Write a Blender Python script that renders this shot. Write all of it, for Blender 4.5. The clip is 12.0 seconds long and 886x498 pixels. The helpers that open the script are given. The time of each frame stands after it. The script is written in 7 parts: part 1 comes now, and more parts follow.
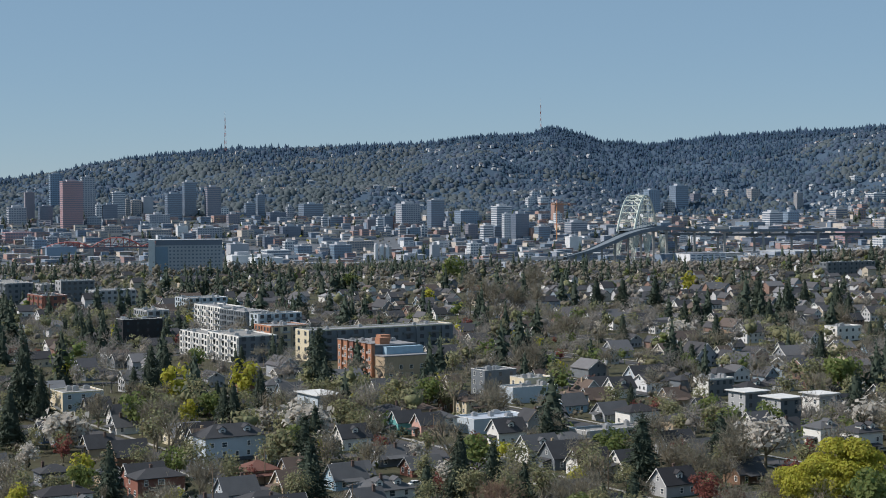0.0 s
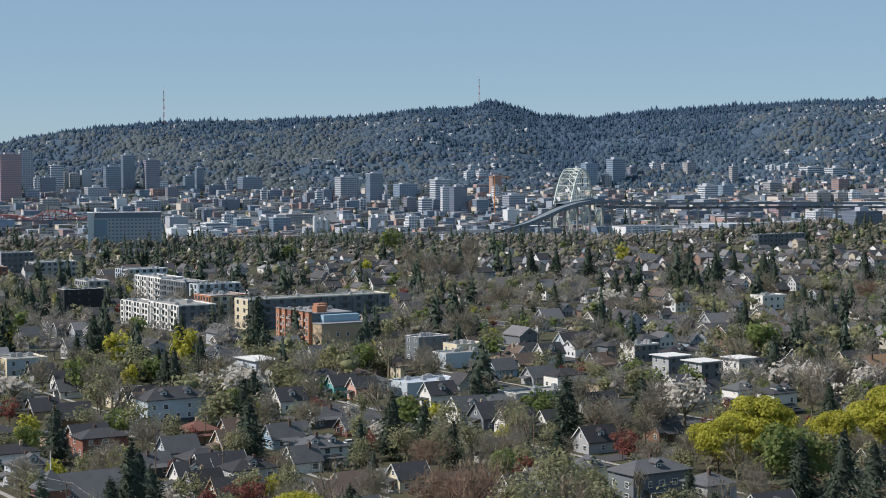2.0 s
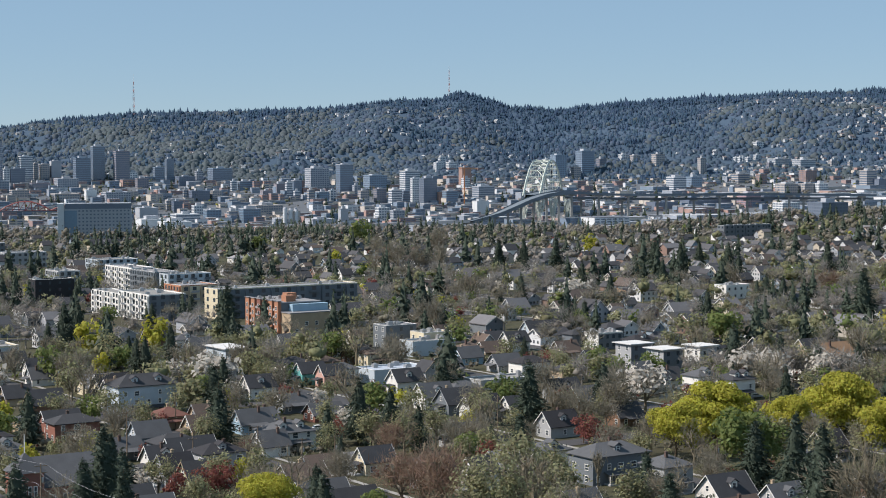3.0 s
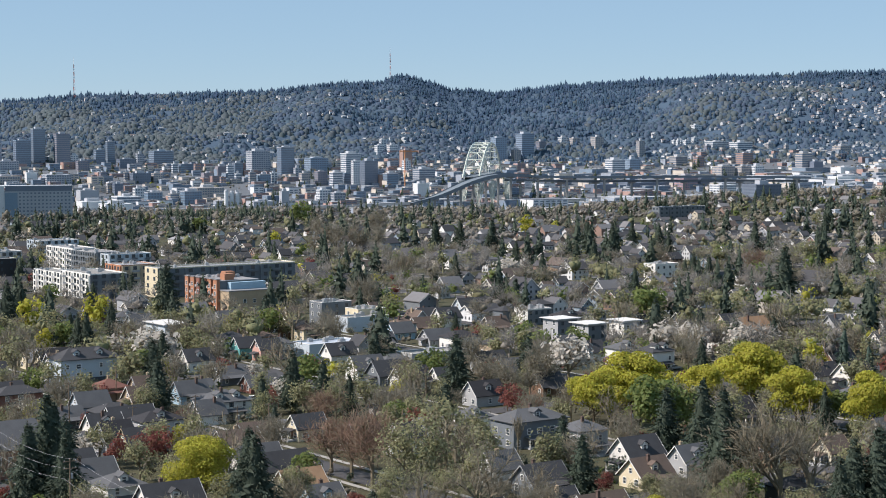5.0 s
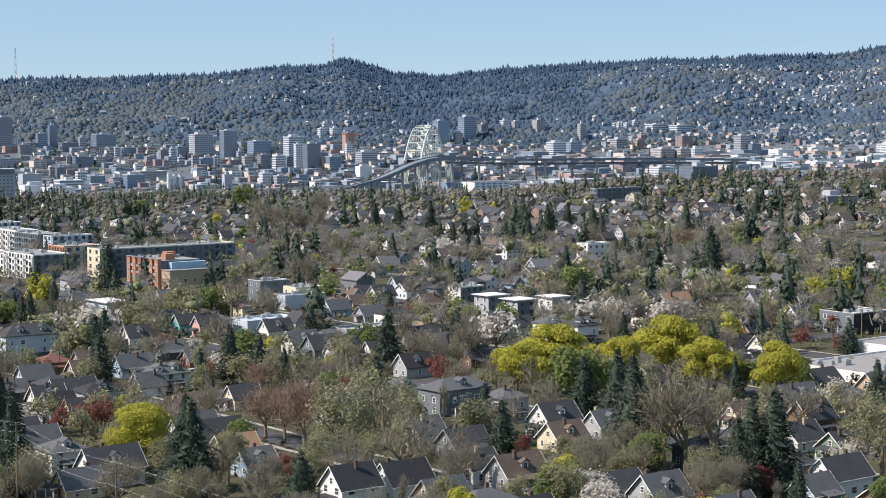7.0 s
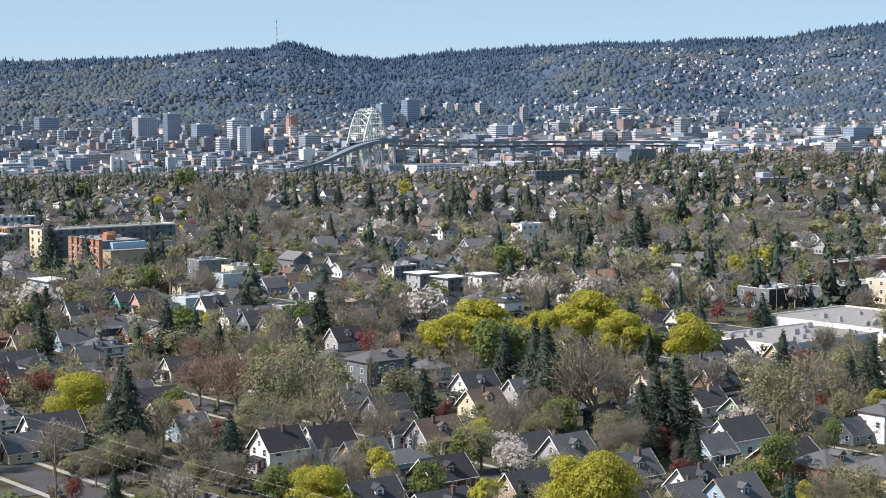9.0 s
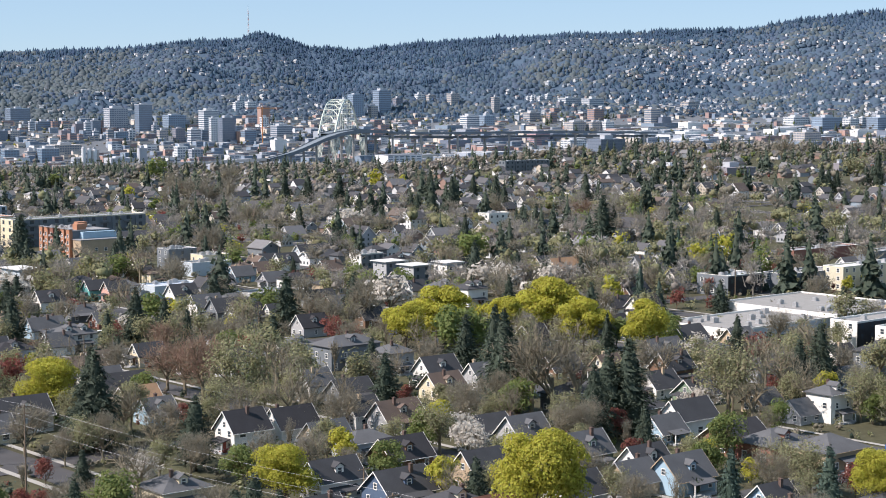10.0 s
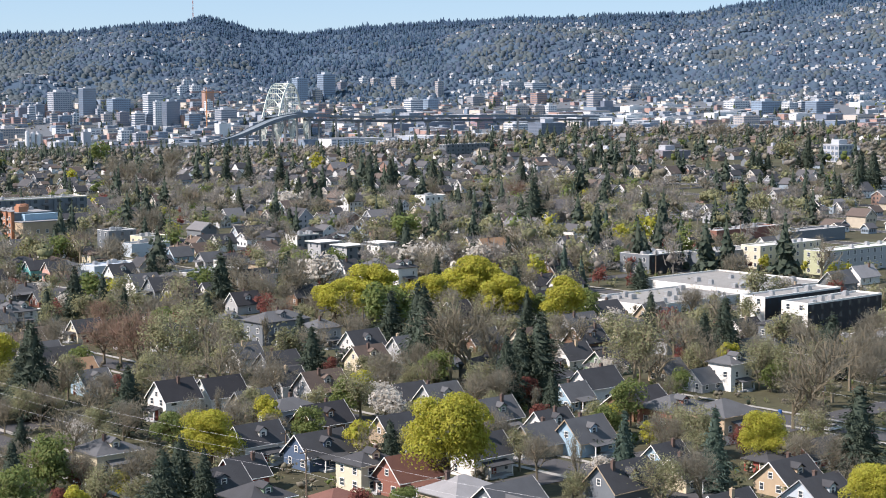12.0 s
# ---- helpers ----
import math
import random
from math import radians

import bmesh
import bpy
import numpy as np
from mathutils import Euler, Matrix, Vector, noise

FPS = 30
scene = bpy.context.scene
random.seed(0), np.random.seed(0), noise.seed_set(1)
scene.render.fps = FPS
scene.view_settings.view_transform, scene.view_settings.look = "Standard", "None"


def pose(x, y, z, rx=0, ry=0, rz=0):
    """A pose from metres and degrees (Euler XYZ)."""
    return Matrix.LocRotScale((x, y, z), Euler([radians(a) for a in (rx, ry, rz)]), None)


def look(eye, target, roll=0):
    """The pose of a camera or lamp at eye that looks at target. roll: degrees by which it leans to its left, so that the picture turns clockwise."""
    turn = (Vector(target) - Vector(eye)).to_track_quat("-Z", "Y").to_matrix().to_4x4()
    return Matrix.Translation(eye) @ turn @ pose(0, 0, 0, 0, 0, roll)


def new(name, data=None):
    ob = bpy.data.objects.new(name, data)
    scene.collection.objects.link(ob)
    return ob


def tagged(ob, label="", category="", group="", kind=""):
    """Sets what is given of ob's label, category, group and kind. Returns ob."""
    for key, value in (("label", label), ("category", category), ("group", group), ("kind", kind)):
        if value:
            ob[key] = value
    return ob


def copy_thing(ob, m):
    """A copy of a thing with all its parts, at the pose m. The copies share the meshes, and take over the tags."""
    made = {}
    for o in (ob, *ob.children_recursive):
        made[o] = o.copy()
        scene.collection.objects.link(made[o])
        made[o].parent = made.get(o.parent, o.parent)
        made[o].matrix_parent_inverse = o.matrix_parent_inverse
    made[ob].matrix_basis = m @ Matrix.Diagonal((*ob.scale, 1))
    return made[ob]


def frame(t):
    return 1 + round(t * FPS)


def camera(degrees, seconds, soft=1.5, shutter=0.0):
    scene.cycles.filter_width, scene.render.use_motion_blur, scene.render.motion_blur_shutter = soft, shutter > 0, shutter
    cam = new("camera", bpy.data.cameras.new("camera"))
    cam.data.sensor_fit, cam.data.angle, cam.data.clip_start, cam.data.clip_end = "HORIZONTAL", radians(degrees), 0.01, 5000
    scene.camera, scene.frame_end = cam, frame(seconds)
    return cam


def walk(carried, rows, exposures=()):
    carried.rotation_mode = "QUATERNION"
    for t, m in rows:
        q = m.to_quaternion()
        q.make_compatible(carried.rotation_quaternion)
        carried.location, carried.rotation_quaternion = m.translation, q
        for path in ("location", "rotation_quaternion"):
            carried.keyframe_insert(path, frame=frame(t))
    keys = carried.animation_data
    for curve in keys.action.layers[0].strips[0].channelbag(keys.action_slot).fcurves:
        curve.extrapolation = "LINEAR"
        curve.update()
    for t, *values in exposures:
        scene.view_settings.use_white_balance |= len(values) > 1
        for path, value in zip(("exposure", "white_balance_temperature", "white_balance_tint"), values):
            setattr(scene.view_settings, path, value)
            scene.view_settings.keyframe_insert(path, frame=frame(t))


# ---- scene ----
cam = camera(28.0, 12.0, soft=1.0)
walk(cam, [
    (0, pose(0.00, 0.01, 79.80, 88.002, 0.266, 0.000)),
    (0.5, pose(0.37, -5.14, 79.59, 87.703, 0.254, -0.505)),
    (1, pose(0.88, -10.32, 79.42, 87.475, 0.231, -0.983)),
    (1.5, pose(1.31, -15.58, 79.34, 87.286, 0.216, -1.470)),
    (2, pose(1.85, -20.96, 79.17, 87.147, 0.201, -1.939)),
    (2.5, pose(2.26, -26.26, 79.18, 87.003, 0.161, -2.422)),
    (3, pose(2.88, -31.84, 79.09, 86.867, 0.154, -2.885)),
    (5, pose(5.43, -54.21, 78.59, 86.316, 0.125, -4.728)),
    (5.5, pose(6.02, -59.96, 78.55, 86.178, 0.137, -5.182)),
    (6, pose(6.62, -65.65, 78.48, 86.035, 0.184, -5.620)),
    (6.5, pose(7.25, -71.44, 78.51, 85.888, 0.162, -6.066)),
    (7, pose(7.76, -77.21, 78.42, 85.772, 0.208, -6.511)),
    (9, pose(10.45, -100.93, 78.54, 85.227, 0.197, -8.249)),
    (9.5, pose(11.18, -106.98, 78.61, 85.078, 0.201, -8.687)),
    (10, pose(11.79, -113.06, 78.65, 84.918, 0.237, -9.119)),
    (10.5, pose(12.46, -119.03, 78.89, 84.759, 0.231, -9.541)),
    (11, pose(13.16, -125.12, 79.02, 84.644, 0.221, -9.960)),
    (11.5, pose(13.80, -131.19, 79.24, 84.512, 0.218, -10.385)),
    (12, pose(14.35, -137.33, 79.42, 84.386, 0.209, -10.814)),
], exposures=[(0.0, -0.06, 6290, 14), (2.5, 0.16, 6370, 15), (5.5, 0.43, 6420, 17), (9.0, 0.60, 6450, 19), (12.0, 0.70, 6470, 20)])

# ---- light: a clear spring morning, sun low over the viewer's left ----
SUN_AZ, SUN_EL = radians(-96), radians(45)      # azimuth from +y towards +x
sun_dir = Vector((math.sin(SUN_AZ) * math.cos(SUN_EL), math.cos(SUN_AZ) * math.cos(SUN_EL), math.sin(SUN_EL)))
world = bpy.data.worlds.new("sky")
scene.world = world
world.use_nodes = True
wn, wl = world.node_tree.nodes, world.node_tree.links
wn.clear()
sky = wn.new("ShaderNodeTexSky")
sky.sky_type = "NISHITA"
sky.sun_disc = False
sky.sun_elevation, sky.sun_rotation = SUN_EL, SUN_AZ
sky.air_density, sky.dust_density, sky.ozone_density = 0.9, 0.0, 3.3
sky.altitude = 2300
bg, wo = wn.new("ShaderNodeBackground"), wn.new("ShaderNodeOutputWorld")
bg.inputs["Strength"].default_value = 0.106
veil = wn.new("ShaderNodeMix")                     # thin even haze over the clear sky
veil.data_type = "RGBA"
veil.inputs["Factor"].default_value = 0.7
next_in = [s for s in veil.inputs if s.type == "RGBA"]
next_in[1].default_value = (2.17, 3.46, 4.32, 1)
wl.new(sky.outputs["Color"], next_in[0])
wl.new([s for s in veil.outputs if s.type == "RGBA"][0], bg.inputs["Color"])
wl.new(bg.outputs["Background"], wo.inputs["Surface"])
sun = new("sun", bpy.data.lights.new("sun", "SUN"))
sun.data.energy, sun.data.angle, sun.data.color = 4.8, radians(0.5), (1.0, 0.93, 0.82)
sun.matrix_world = look((0, 0, 0), -sun_dir)

# ---- materials ----
def material(name, color, rough=0.8, vary=0.25, scale=0.5, fine=6.0, bump=0.15, metal=0.0, hue=0.0, island=0.0, objrand=0.0, trans=0.0):
    """A surface with variation at two scales: broad patches, fine grain and relief; per-object and per-piece shifts."""
    m = bpy.data.materials.new(name)
    m.use_nodes = True
    n, l = m.node_tree.nodes, m.node_tree.links
    b = n["Principled BSDF"]
    geo = n.new("ShaderNodeNewGeometry")
    broad, grain = n.new("ShaderNodeTexNoise"), n.new("ShaderNodeTexNoise")
    for tex, s in ((broad, scale), (grain, fine)):
        tex.inputs["Scale"].default_value = s
        tex.inputs["Detail"].default_value = 3
        l.new(geo.outputs["Position"], tex.inputs["Vector"])
    add = n.new("ShaderNodeMath"); add.operation = "ADD"
    l.new(broad.outputs["Fac"], add.inputs[0]); l.new(grain.outputs["Fac"], add.inputs[1])
    last = add
    for source, amount in ((geo.outputs["Random Per Island"], island), (n.new("ShaderNodeObjectInfo").outputs["Random"] if objrand else None, objrand)):
        if amount:
            k = n.new("ShaderNodeMath"); k.operation = "MULTIPLY_ADD"
            k.inputs[1].default_value = amount / max(vary, 0.01)
            off = n.new("ShaderNodeMath"); off.operation = "SUBTRACT"; off.inputs[1].default_value = 0.5
            l.new(source, off.inputs[0]); l.new(off.outputs[0], k.inputs[0]); l.new(last.outputs[0], k.inputs[2])
            last = k
    val = n.new("ShaderNodeMapRange")
    val.inputs["From Min"].default_value, val.inputs["From Max"].default_value = 0.5, 1.5
    val.inputs["To Min"].default_value, val.inputs["To Max"].default_value = 1 - vary, 1 + vary
    val.clamp = False
    l.new(last.outputs[0], val.inputs["Value"])
    hsv = n.new("ShaderNodeHueSaturation")
    hsv.inputs["Color"].default_value = (*color, 1)
    l.new(val.outputs["Result"], hsv.inputs["Value"])
    if hue:
        hr = n.new("ShaderNodeMapRange")
        hr.inputs["To Min"].default_value, hr.inputs["To Max"].default_value = 0.5 - hue, 0.5 + hue
        l.new(geo.outputs["Random Per Island"] if island else broad.outputs["Fac"], hr.inputs["Value"])
        l.new(hr.outputs["Result"], hsv.inputs["Hue"])
    l.new(hsv.outputs["Color"], b.inputs["Base Color"])
    if rough > 0.65:
        b.inputs["Specular IOR Level"].default_value = 0.22
    b.inputs["Roughness"].default_value, b.inputs["Metallic"].default_value = rough, metal
    if bump:
        bp = n.new("ShaderNodeBump")
        bp.inputs["Strength"].default_value, bp.inputs["Distance"].default_value = bump, 0.05
        l.new(grain.outputs["Fac"], bp.inputs["Height"]); l.new(bp.outputs["Normal"], b.inputs["Normal"])
    if trans:
        t = n.new("ShaderNodeBsdfTranslucent"); mix = n.new("ShaderNodeMixShader")
        mix.inputs["Fac"].default_value = trans
        l.new(hsv.outputs["Color"], t.inputs["Color"])
        l.new(b.outputs[0], mix.inputs[1]); l.new(t.outputs[0], mix.inputs[2])
        l.new(mix.outputs[0], n["Material Output"].inputs["Surface"])
    return m


def glass(name, color, rough=0.08):
    m = material(name, color, rough, 0.2, 0.4, 2.0, 0.0)
    m.node_tree.nodes["Principled BSDF"].inputs["Specular IOR Level"].default_value = 0.9
    return m


G = dict(
    soil=material("ground_cover", (0.064, 0.062, 0.036), 0.95, 0.45, 0.03, 0.6, 0.4, hue=0.05),
    asphalt=material("asphalt", (0.07, 0.07, 0.075), 0.9, 0.2, 0.15, 4, 0.2),
    concrete=material("concrete", (0.32, 0.31, 0.29), 0.9, 0.15, 0.3, 3, 0.2),
    lawn=material("lawn", (0.07, 0.12, 0.025), 0.95, 0.35, 0.15, 3, 0.4),
)

def ground_ring(m, r0, r1, color):
    """Recolours the ground: streets and plots from bluff to hill foot, then painted haze."""
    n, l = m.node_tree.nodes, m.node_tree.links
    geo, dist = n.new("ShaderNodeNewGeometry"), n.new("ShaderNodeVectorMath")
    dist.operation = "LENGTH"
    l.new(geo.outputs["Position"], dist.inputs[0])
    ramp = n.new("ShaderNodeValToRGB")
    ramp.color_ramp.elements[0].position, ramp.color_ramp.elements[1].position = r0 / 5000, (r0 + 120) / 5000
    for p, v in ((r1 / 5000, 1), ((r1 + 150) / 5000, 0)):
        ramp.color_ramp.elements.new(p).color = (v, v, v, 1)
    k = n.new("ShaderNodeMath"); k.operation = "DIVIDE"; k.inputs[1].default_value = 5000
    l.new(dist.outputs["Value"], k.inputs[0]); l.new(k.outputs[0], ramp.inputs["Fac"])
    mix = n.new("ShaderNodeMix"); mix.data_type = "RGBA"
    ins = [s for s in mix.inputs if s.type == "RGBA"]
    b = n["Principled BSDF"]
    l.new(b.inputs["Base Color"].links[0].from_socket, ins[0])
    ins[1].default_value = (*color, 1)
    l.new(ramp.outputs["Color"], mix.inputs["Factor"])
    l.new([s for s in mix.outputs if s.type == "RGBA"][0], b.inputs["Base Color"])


ground_ring(G["soil"], 2300, 3560, (0.12, 0.135, 0.155))
# Past the foot of the hills the ground carries painted blue haze.
ground_ring(G["soil"], 3540, 4990, (0.062, 0.098, 0.145))
LEAF = dict(
    spring=material("spring_maple_leaves", (0.40, 0.388, 0.062), 0.7, 0.32, 0.09, 1.5, 0, island=0.1, hue=0.015, trans=0.48),
    green=material("fresh_green_leaves", (0.170, 0.212, 0.072), 0.7, 0.32, 0.09, 1.5, 0, island=0.1, hue=0.02, trans=0.48),
    olive=material("budding_olive_leaves", (0.262, 0.264, 0.148), 0.8, 0.36, 0.09, 1.5, 0, island=0.1, hue=0.02, trans=0.42),
    brown=material("budding_brown_twigs", (0.234, 0.216, 0.170), 0.85, 0.36, 0.09, 1.5, 0, island=0.1, hue=0.02, trans=0.42),
    twig=material("leafless_grey_twigs", (0.280, 0.262, 0.236), 0.85, 0.34, 0.09, 1.5, 0, island=0.1, hue=0.02, trans=0.42),
    copper=material("reddish_brown_twigs", (0.255, 0.176, 0.132), 0.85, 0.34, 0.09, 1.5, 0, island=0.1, hue=0.015, trans=0.42),
    russet=material("red_plum_leaves", (0.22, 0.085, 0.07), 0.75, 0.3, 0.15, 3, 0, island=0.1, hue=0.015, trans=0.48),
    blossom=material("pale_blossom", (0.56, 0.53, 0.48), 0.8, 0.15, 0.15, 3, 0, island=0.1, hue=0.01, trans=0.48),
    fir=material("fir_needles", (0.056, 0.078, 0.056), 0.7, 0.32, 0.09, 1.5, 0, island=0.14, hue=0.02, trans=0.25),
    spruce=material("blue_spruce_needles", (0.072, 0.11, 0.088), 0.7, 0.3, 0.15, 3, 0, island=0.14, hue=0.02, trans=0.25),
)
BARK = material("bark", (0.12, 0.09, 0.065), 0.95, 0.3, 0.6, 8, 0.4)
BARE = material("grey_bark", (0.20, 0.172, 0.122), 0.95, 0.25, 0.6, 8, 0.4)

PAINT = {}
for key, col in dict(white=(0.70, 0.69, 0.655), cream=(0.62, 0.55, 0.40), yellow=(0.58, 0.54, 0.42), blue=(0.30, 0.43, 0.53), navy=(0.08, 0.12, 0.19),
                     grey=(0.36, 0.37, 0.38), slate=(0.15, 0.17, 0.19), green=(0.17, 0.24, 0.17), teal=(0.13, 0.38, 0.38), red=(0.27, 0.075, 0.06),
                     brown=(0.20, 0.12, 0.08), brick=(0.24, 0.11, 0.085), tan=(0.42, 0.33, 0.23), pink=(0.55, 0.34, 0.29), orange=(0.39, 0.19, 0.115),
                     black=(0.035, 0.036, 0.04), sky=(0.44, 0.50, 0.55), lime=(0.42, 0.44, 0.29)).items():
    PAINT[key] = material(key + "_siding", col, 0.75, 0.12, 0.5, 9, 0.12)
ROOF = {}
for key, col in dict(grey=(0.098, 0.102, 0.110), dark=(0.056, 0.058, 0.064), bright=(0.60, 0.60, 0.59), black=(0.04, 0.04, 0.045), brown=(0.125, 0.095, 0.08), tan=(0.33, 0.21, 0.13),
                     red=(0.16, 0.08, 0.065), light=(0.25, 0.25, 0.26), white=(0.25, 0.247, 0.24), green=(0.12, 0.15, 0.12), metal=(0.40, 0.45, 0.52)).items():
    ROOF[key] = material(key + "_shingles", col, 0.9, 0.22, 0.35, 7, 0.3)
TRIM = material("white_trim", (0.80, 0.79, 0.76), 0.6, 0.06, 1, 9, 0.05)
PANE = glass("window_glass", (0.05, 0.065, 0.08))
BRICKRED = material("chimney_brick", (0.125, 0.088, 0.076), 0.9, 0.3, 1.5, 12, 0.3)
STEEL = material("galvanised_steel", (0.42, 0.43, 0.44), 0.5, 0.15, 1, 9, 0.1, metal=0.6)
WOODPOLE = material("weathered_pole_wood", (0.20, 0.15, 0.11), 0.95, 0.3, 0.7, 9, 0.4)
WIRE = material("wire_aluminium", (0.40, 0.41, 0.43), 0.5, 0.1, 1, 9, 0)

# Distance haze is mixed into these building colours as bluish grey.
HAZED_CITY = {k: material("city_" + k, [1.15 * v for v in c], r, 0.12, 0.03, 0.5, 0.0) for k, (c, r) in dict(
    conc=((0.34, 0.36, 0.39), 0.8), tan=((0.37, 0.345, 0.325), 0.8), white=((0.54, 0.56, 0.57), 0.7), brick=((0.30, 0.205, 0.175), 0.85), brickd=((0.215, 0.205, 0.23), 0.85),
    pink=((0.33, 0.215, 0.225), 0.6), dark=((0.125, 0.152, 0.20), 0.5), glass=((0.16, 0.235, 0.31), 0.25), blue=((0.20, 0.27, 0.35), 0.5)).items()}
# The glass is lifted to mid-blue, again for painted haze.
HAZED_PANE = glass("city_window_glass", (0.15, 0.19, 0.25), 0.15)

# ---- the lie of the land: a terrace, the river flats beyond it, and wooded hills ----
CREST = [(-40, 54), (-25, 59), (-14, 93), (-10.5, 136), (-8.7, 157), (-7, 172), (-3.3, 180), (-0.6, 183), (1.2, 199), (2.6, 203), (3.5, 222), (4.2, 210), (5, 186), (6.6, 178), (8.4, 194), (9.9, 201), (14, 217), (17.4, 224), (19.5, 224), (20.6, 237), (21.6, 250), (24.8, 276), (32, 284), (45, 214), (70, 74)]
CREST_AZ, CREST_Z = np.array(CREST, float).T
NEAR_R = np.array([0, 744, 1440, 2280, 2750, 3050, 3300, 3480, 6000], float)
NEAR_Z = np.array([0, -1, -10, -31, -46, -32, -4, 14, 16], float)
R_FOOT, R_CREST = 3480.0, 4450.0


def smooth(a):
    a = np.clip(a, 0, 1)
    return a * a * (3 - 2 * a)


def wave(x, y, s, k=0.0):
    return np.sin(x / s + 1.7 * np.sin(y / (1.3 * s) + k) + k) * np.cos(y / s - 1.1 * np.sin(x / (1.7 * s)) + 2 * k)


def land(x, y):
    """Height of the ground."""
    x, y = np.asarray(x, float), np.asarray(y, float)
    r, az = np.hypot(x, y), np.degrees(np.arctan2(x, np.maximum(y, 1)))
    z = np.interp(r, NEAR_R, NEAR_Z) + np.interp(az, [8, 16], [0, 1]) * np.interp(r, [900, 1700, 2350, 2800], [0, 15, 30, 0])
    top = np.interp(az, CREST_AZ, CREST_Z)
    s = np.clip((r - R_FOOT) / (R_CREST - R_FOOT), 0, 1.25)
    rise = np.where(s <= 1, 0.35 * s + 0.65 * smooth(s), 1 - 0.5 * (s - 1))
    relief = 26 * wave(x, y, 190, 0.7) + 13 * wave(x, y, 75, 2.1) + 5 * wave(x, y, 34, 0.4)
    hill = (top - 15) * rise + relief * np.clip(s * 3, 0, 1) * np.clip((1.02 - s) * 4, 0, 1)
    return z + np.where((y > 0) & (s > 0), hill, 0)


def mesh_object(name, verts, faces, mat, parent=None):
    """One mesh from arrays of corners and equal-sized faces."""
    verts, faces = np.asarray(verts, np.float32), np.asarray(faces, np.int32)
    me = bpy.data.meshes.new(name)
    k = faces.shape[1]
    me.vertices.add(len(verts)); me.vertices.foreach_set("co", verts.ravel())
    me.loops.add(faces.size); me.loops.foreach_set("vertex_index", faces.ravel())
    me.polygons.add(len(faces)); me.polygons.foreach_set("loop_start", np.arange(len(faces), dtype=np.int32) * k)
    for m in mat if isinstance(mat, (list, tuple)) else [mat]:
        me.materials.append(m)
    me.update(calc_edges=True)
    ob = new(name, me)
    if parent:
        ob.parent = parent
    return ob


def build_ground():
    u, v = np.linspace(-1, 1, 150), np.linspace(0, 1, 170)
    xs, ys = 4800 * (0.35 * u + 0.65 * u ** 3), -1800 + 1800 * np.minimum(v / 0.1, 1) + np.clip((v - 0.1) / 0.9, 0, 1) ** 1.3 * 5400
    X, Y = np.meshgrid(xs, ys)
    Z = land(X, Y)
    n, k = len(ys), len(xs)
    a = (np.arange(n - 1)[:, None] * k + np.arange(k - 1)).ravel()
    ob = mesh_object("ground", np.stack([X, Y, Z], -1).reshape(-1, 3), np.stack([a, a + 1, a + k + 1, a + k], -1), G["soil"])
    for p in ob.data.polygons:
        p.use_smooth = True
    return tagged(ob, "ground of grass, soil and paving under houses and trees", "ground", kind="structure")


build_ground()

# ---- mesh building ----
GRID = 30.5                                        # turn of the street grid
E1 = np.array([math.cos(radians(GRID)), math.sin(radians(GRID))])
E2 = np.array([-E1[1], E1[0]])


class Shape:
    """Gathers quads and triangles, each with a material slot, into one mesh."""

    def __init__(self):
        self.v, self.f, self.m = [], [], []

    def face(self, pts, m=0):
        n = len(self.v)
        self.v += [tuple(p) for p in pts]
        self.f.append(tuple(range(n, n + len(pts))))
        self.m.append(m)

    def box(self, x0, x1, y0, y1, z0, z1, m=0, top=None):
        n = len(self.v)
        self.v += [(x0, y0, z0), (x1, y0, z0), (x1, y1, z0), (x0, y1, z0), (x0, y0, z1), (x1, y0, z1), (x1, y1, z1), (x0, y1, z1)]
        for k, q in enumerate(((0, 3, 2, 1), (4, 5, 6, 7), (0, 1, 5, 4), (1, 2, 6, 5), (2, 3, 7, 6), (3, 0, 4, 7))):
            self.f.append(tuple(n + i for i in q))
            self.m.append(top if (k == 1 and top is not None) else m)
        return self

    def prism(self, pts, dx, dy, dz, m=0):
        """A flat outline pushed along a vector."""
        n, k = len(self.v), len(pts)
        self.v += [tuple(p) for p in pts] + [(p[0] + dx, p[1] + dy, p[2] + dz) for p in pts]
        self.f += [tuple(range(n, n + k))[::-1], tuple(range(n + k, n + 2 * k))]
        self.f += [(n + i, n + (i + 1) % k, n + k + (i + 1) % k, n + k + i) for i in range(k)]
        self.m += [m] * (k + 2)
        return self

    def rod(self, a, b, r0, r1, sides=4, m=0):
        a, b = Vector(a), Vector(b)
        q = (b - a).to_track_quat("Z", "Y")
        n = len(self.v)
        for c, r in ((a, r0), (b, r1)):
            self.v += [tuple(c + q @ Vector((r * math.cos(6.2832 * i / sides), r * math.sin(6.2832 * i / sides), 0))) for i in range(sides)]
        self.f += [(n + i, n + (i + 1) % sides, n + sides + (i + 1) % sides, n + sides + i) for i in range(sides)]
        self.f.append(tuple(range(n + sides, n + 2 * sides)))
        self.m += [m] * (sides + 1)
        return self

    def mesh(self, name, mats):
        me = bpy.data.meshes.new(name)
        me.from_pydata(self.v, [], self.f)
        for m in mats if isinstance(mats, (list, tuple)) else [mats]:
            me.materials.append(m)
        if any(self.m):
            me.polygons.foreach_set("material_index", self.m)
        me.update()
        return me


def part(name, shape, mats, parent, label=""):
    """One mesh object under a thing or a part. A ready mesh may be given and shared."""
    me = shape if isinstance(shape, bpy.types.Mesh) else shape.mesh(name, mats)
    ob = new(name, me)
    ob.parent = parent
    return tagged(ob, label)


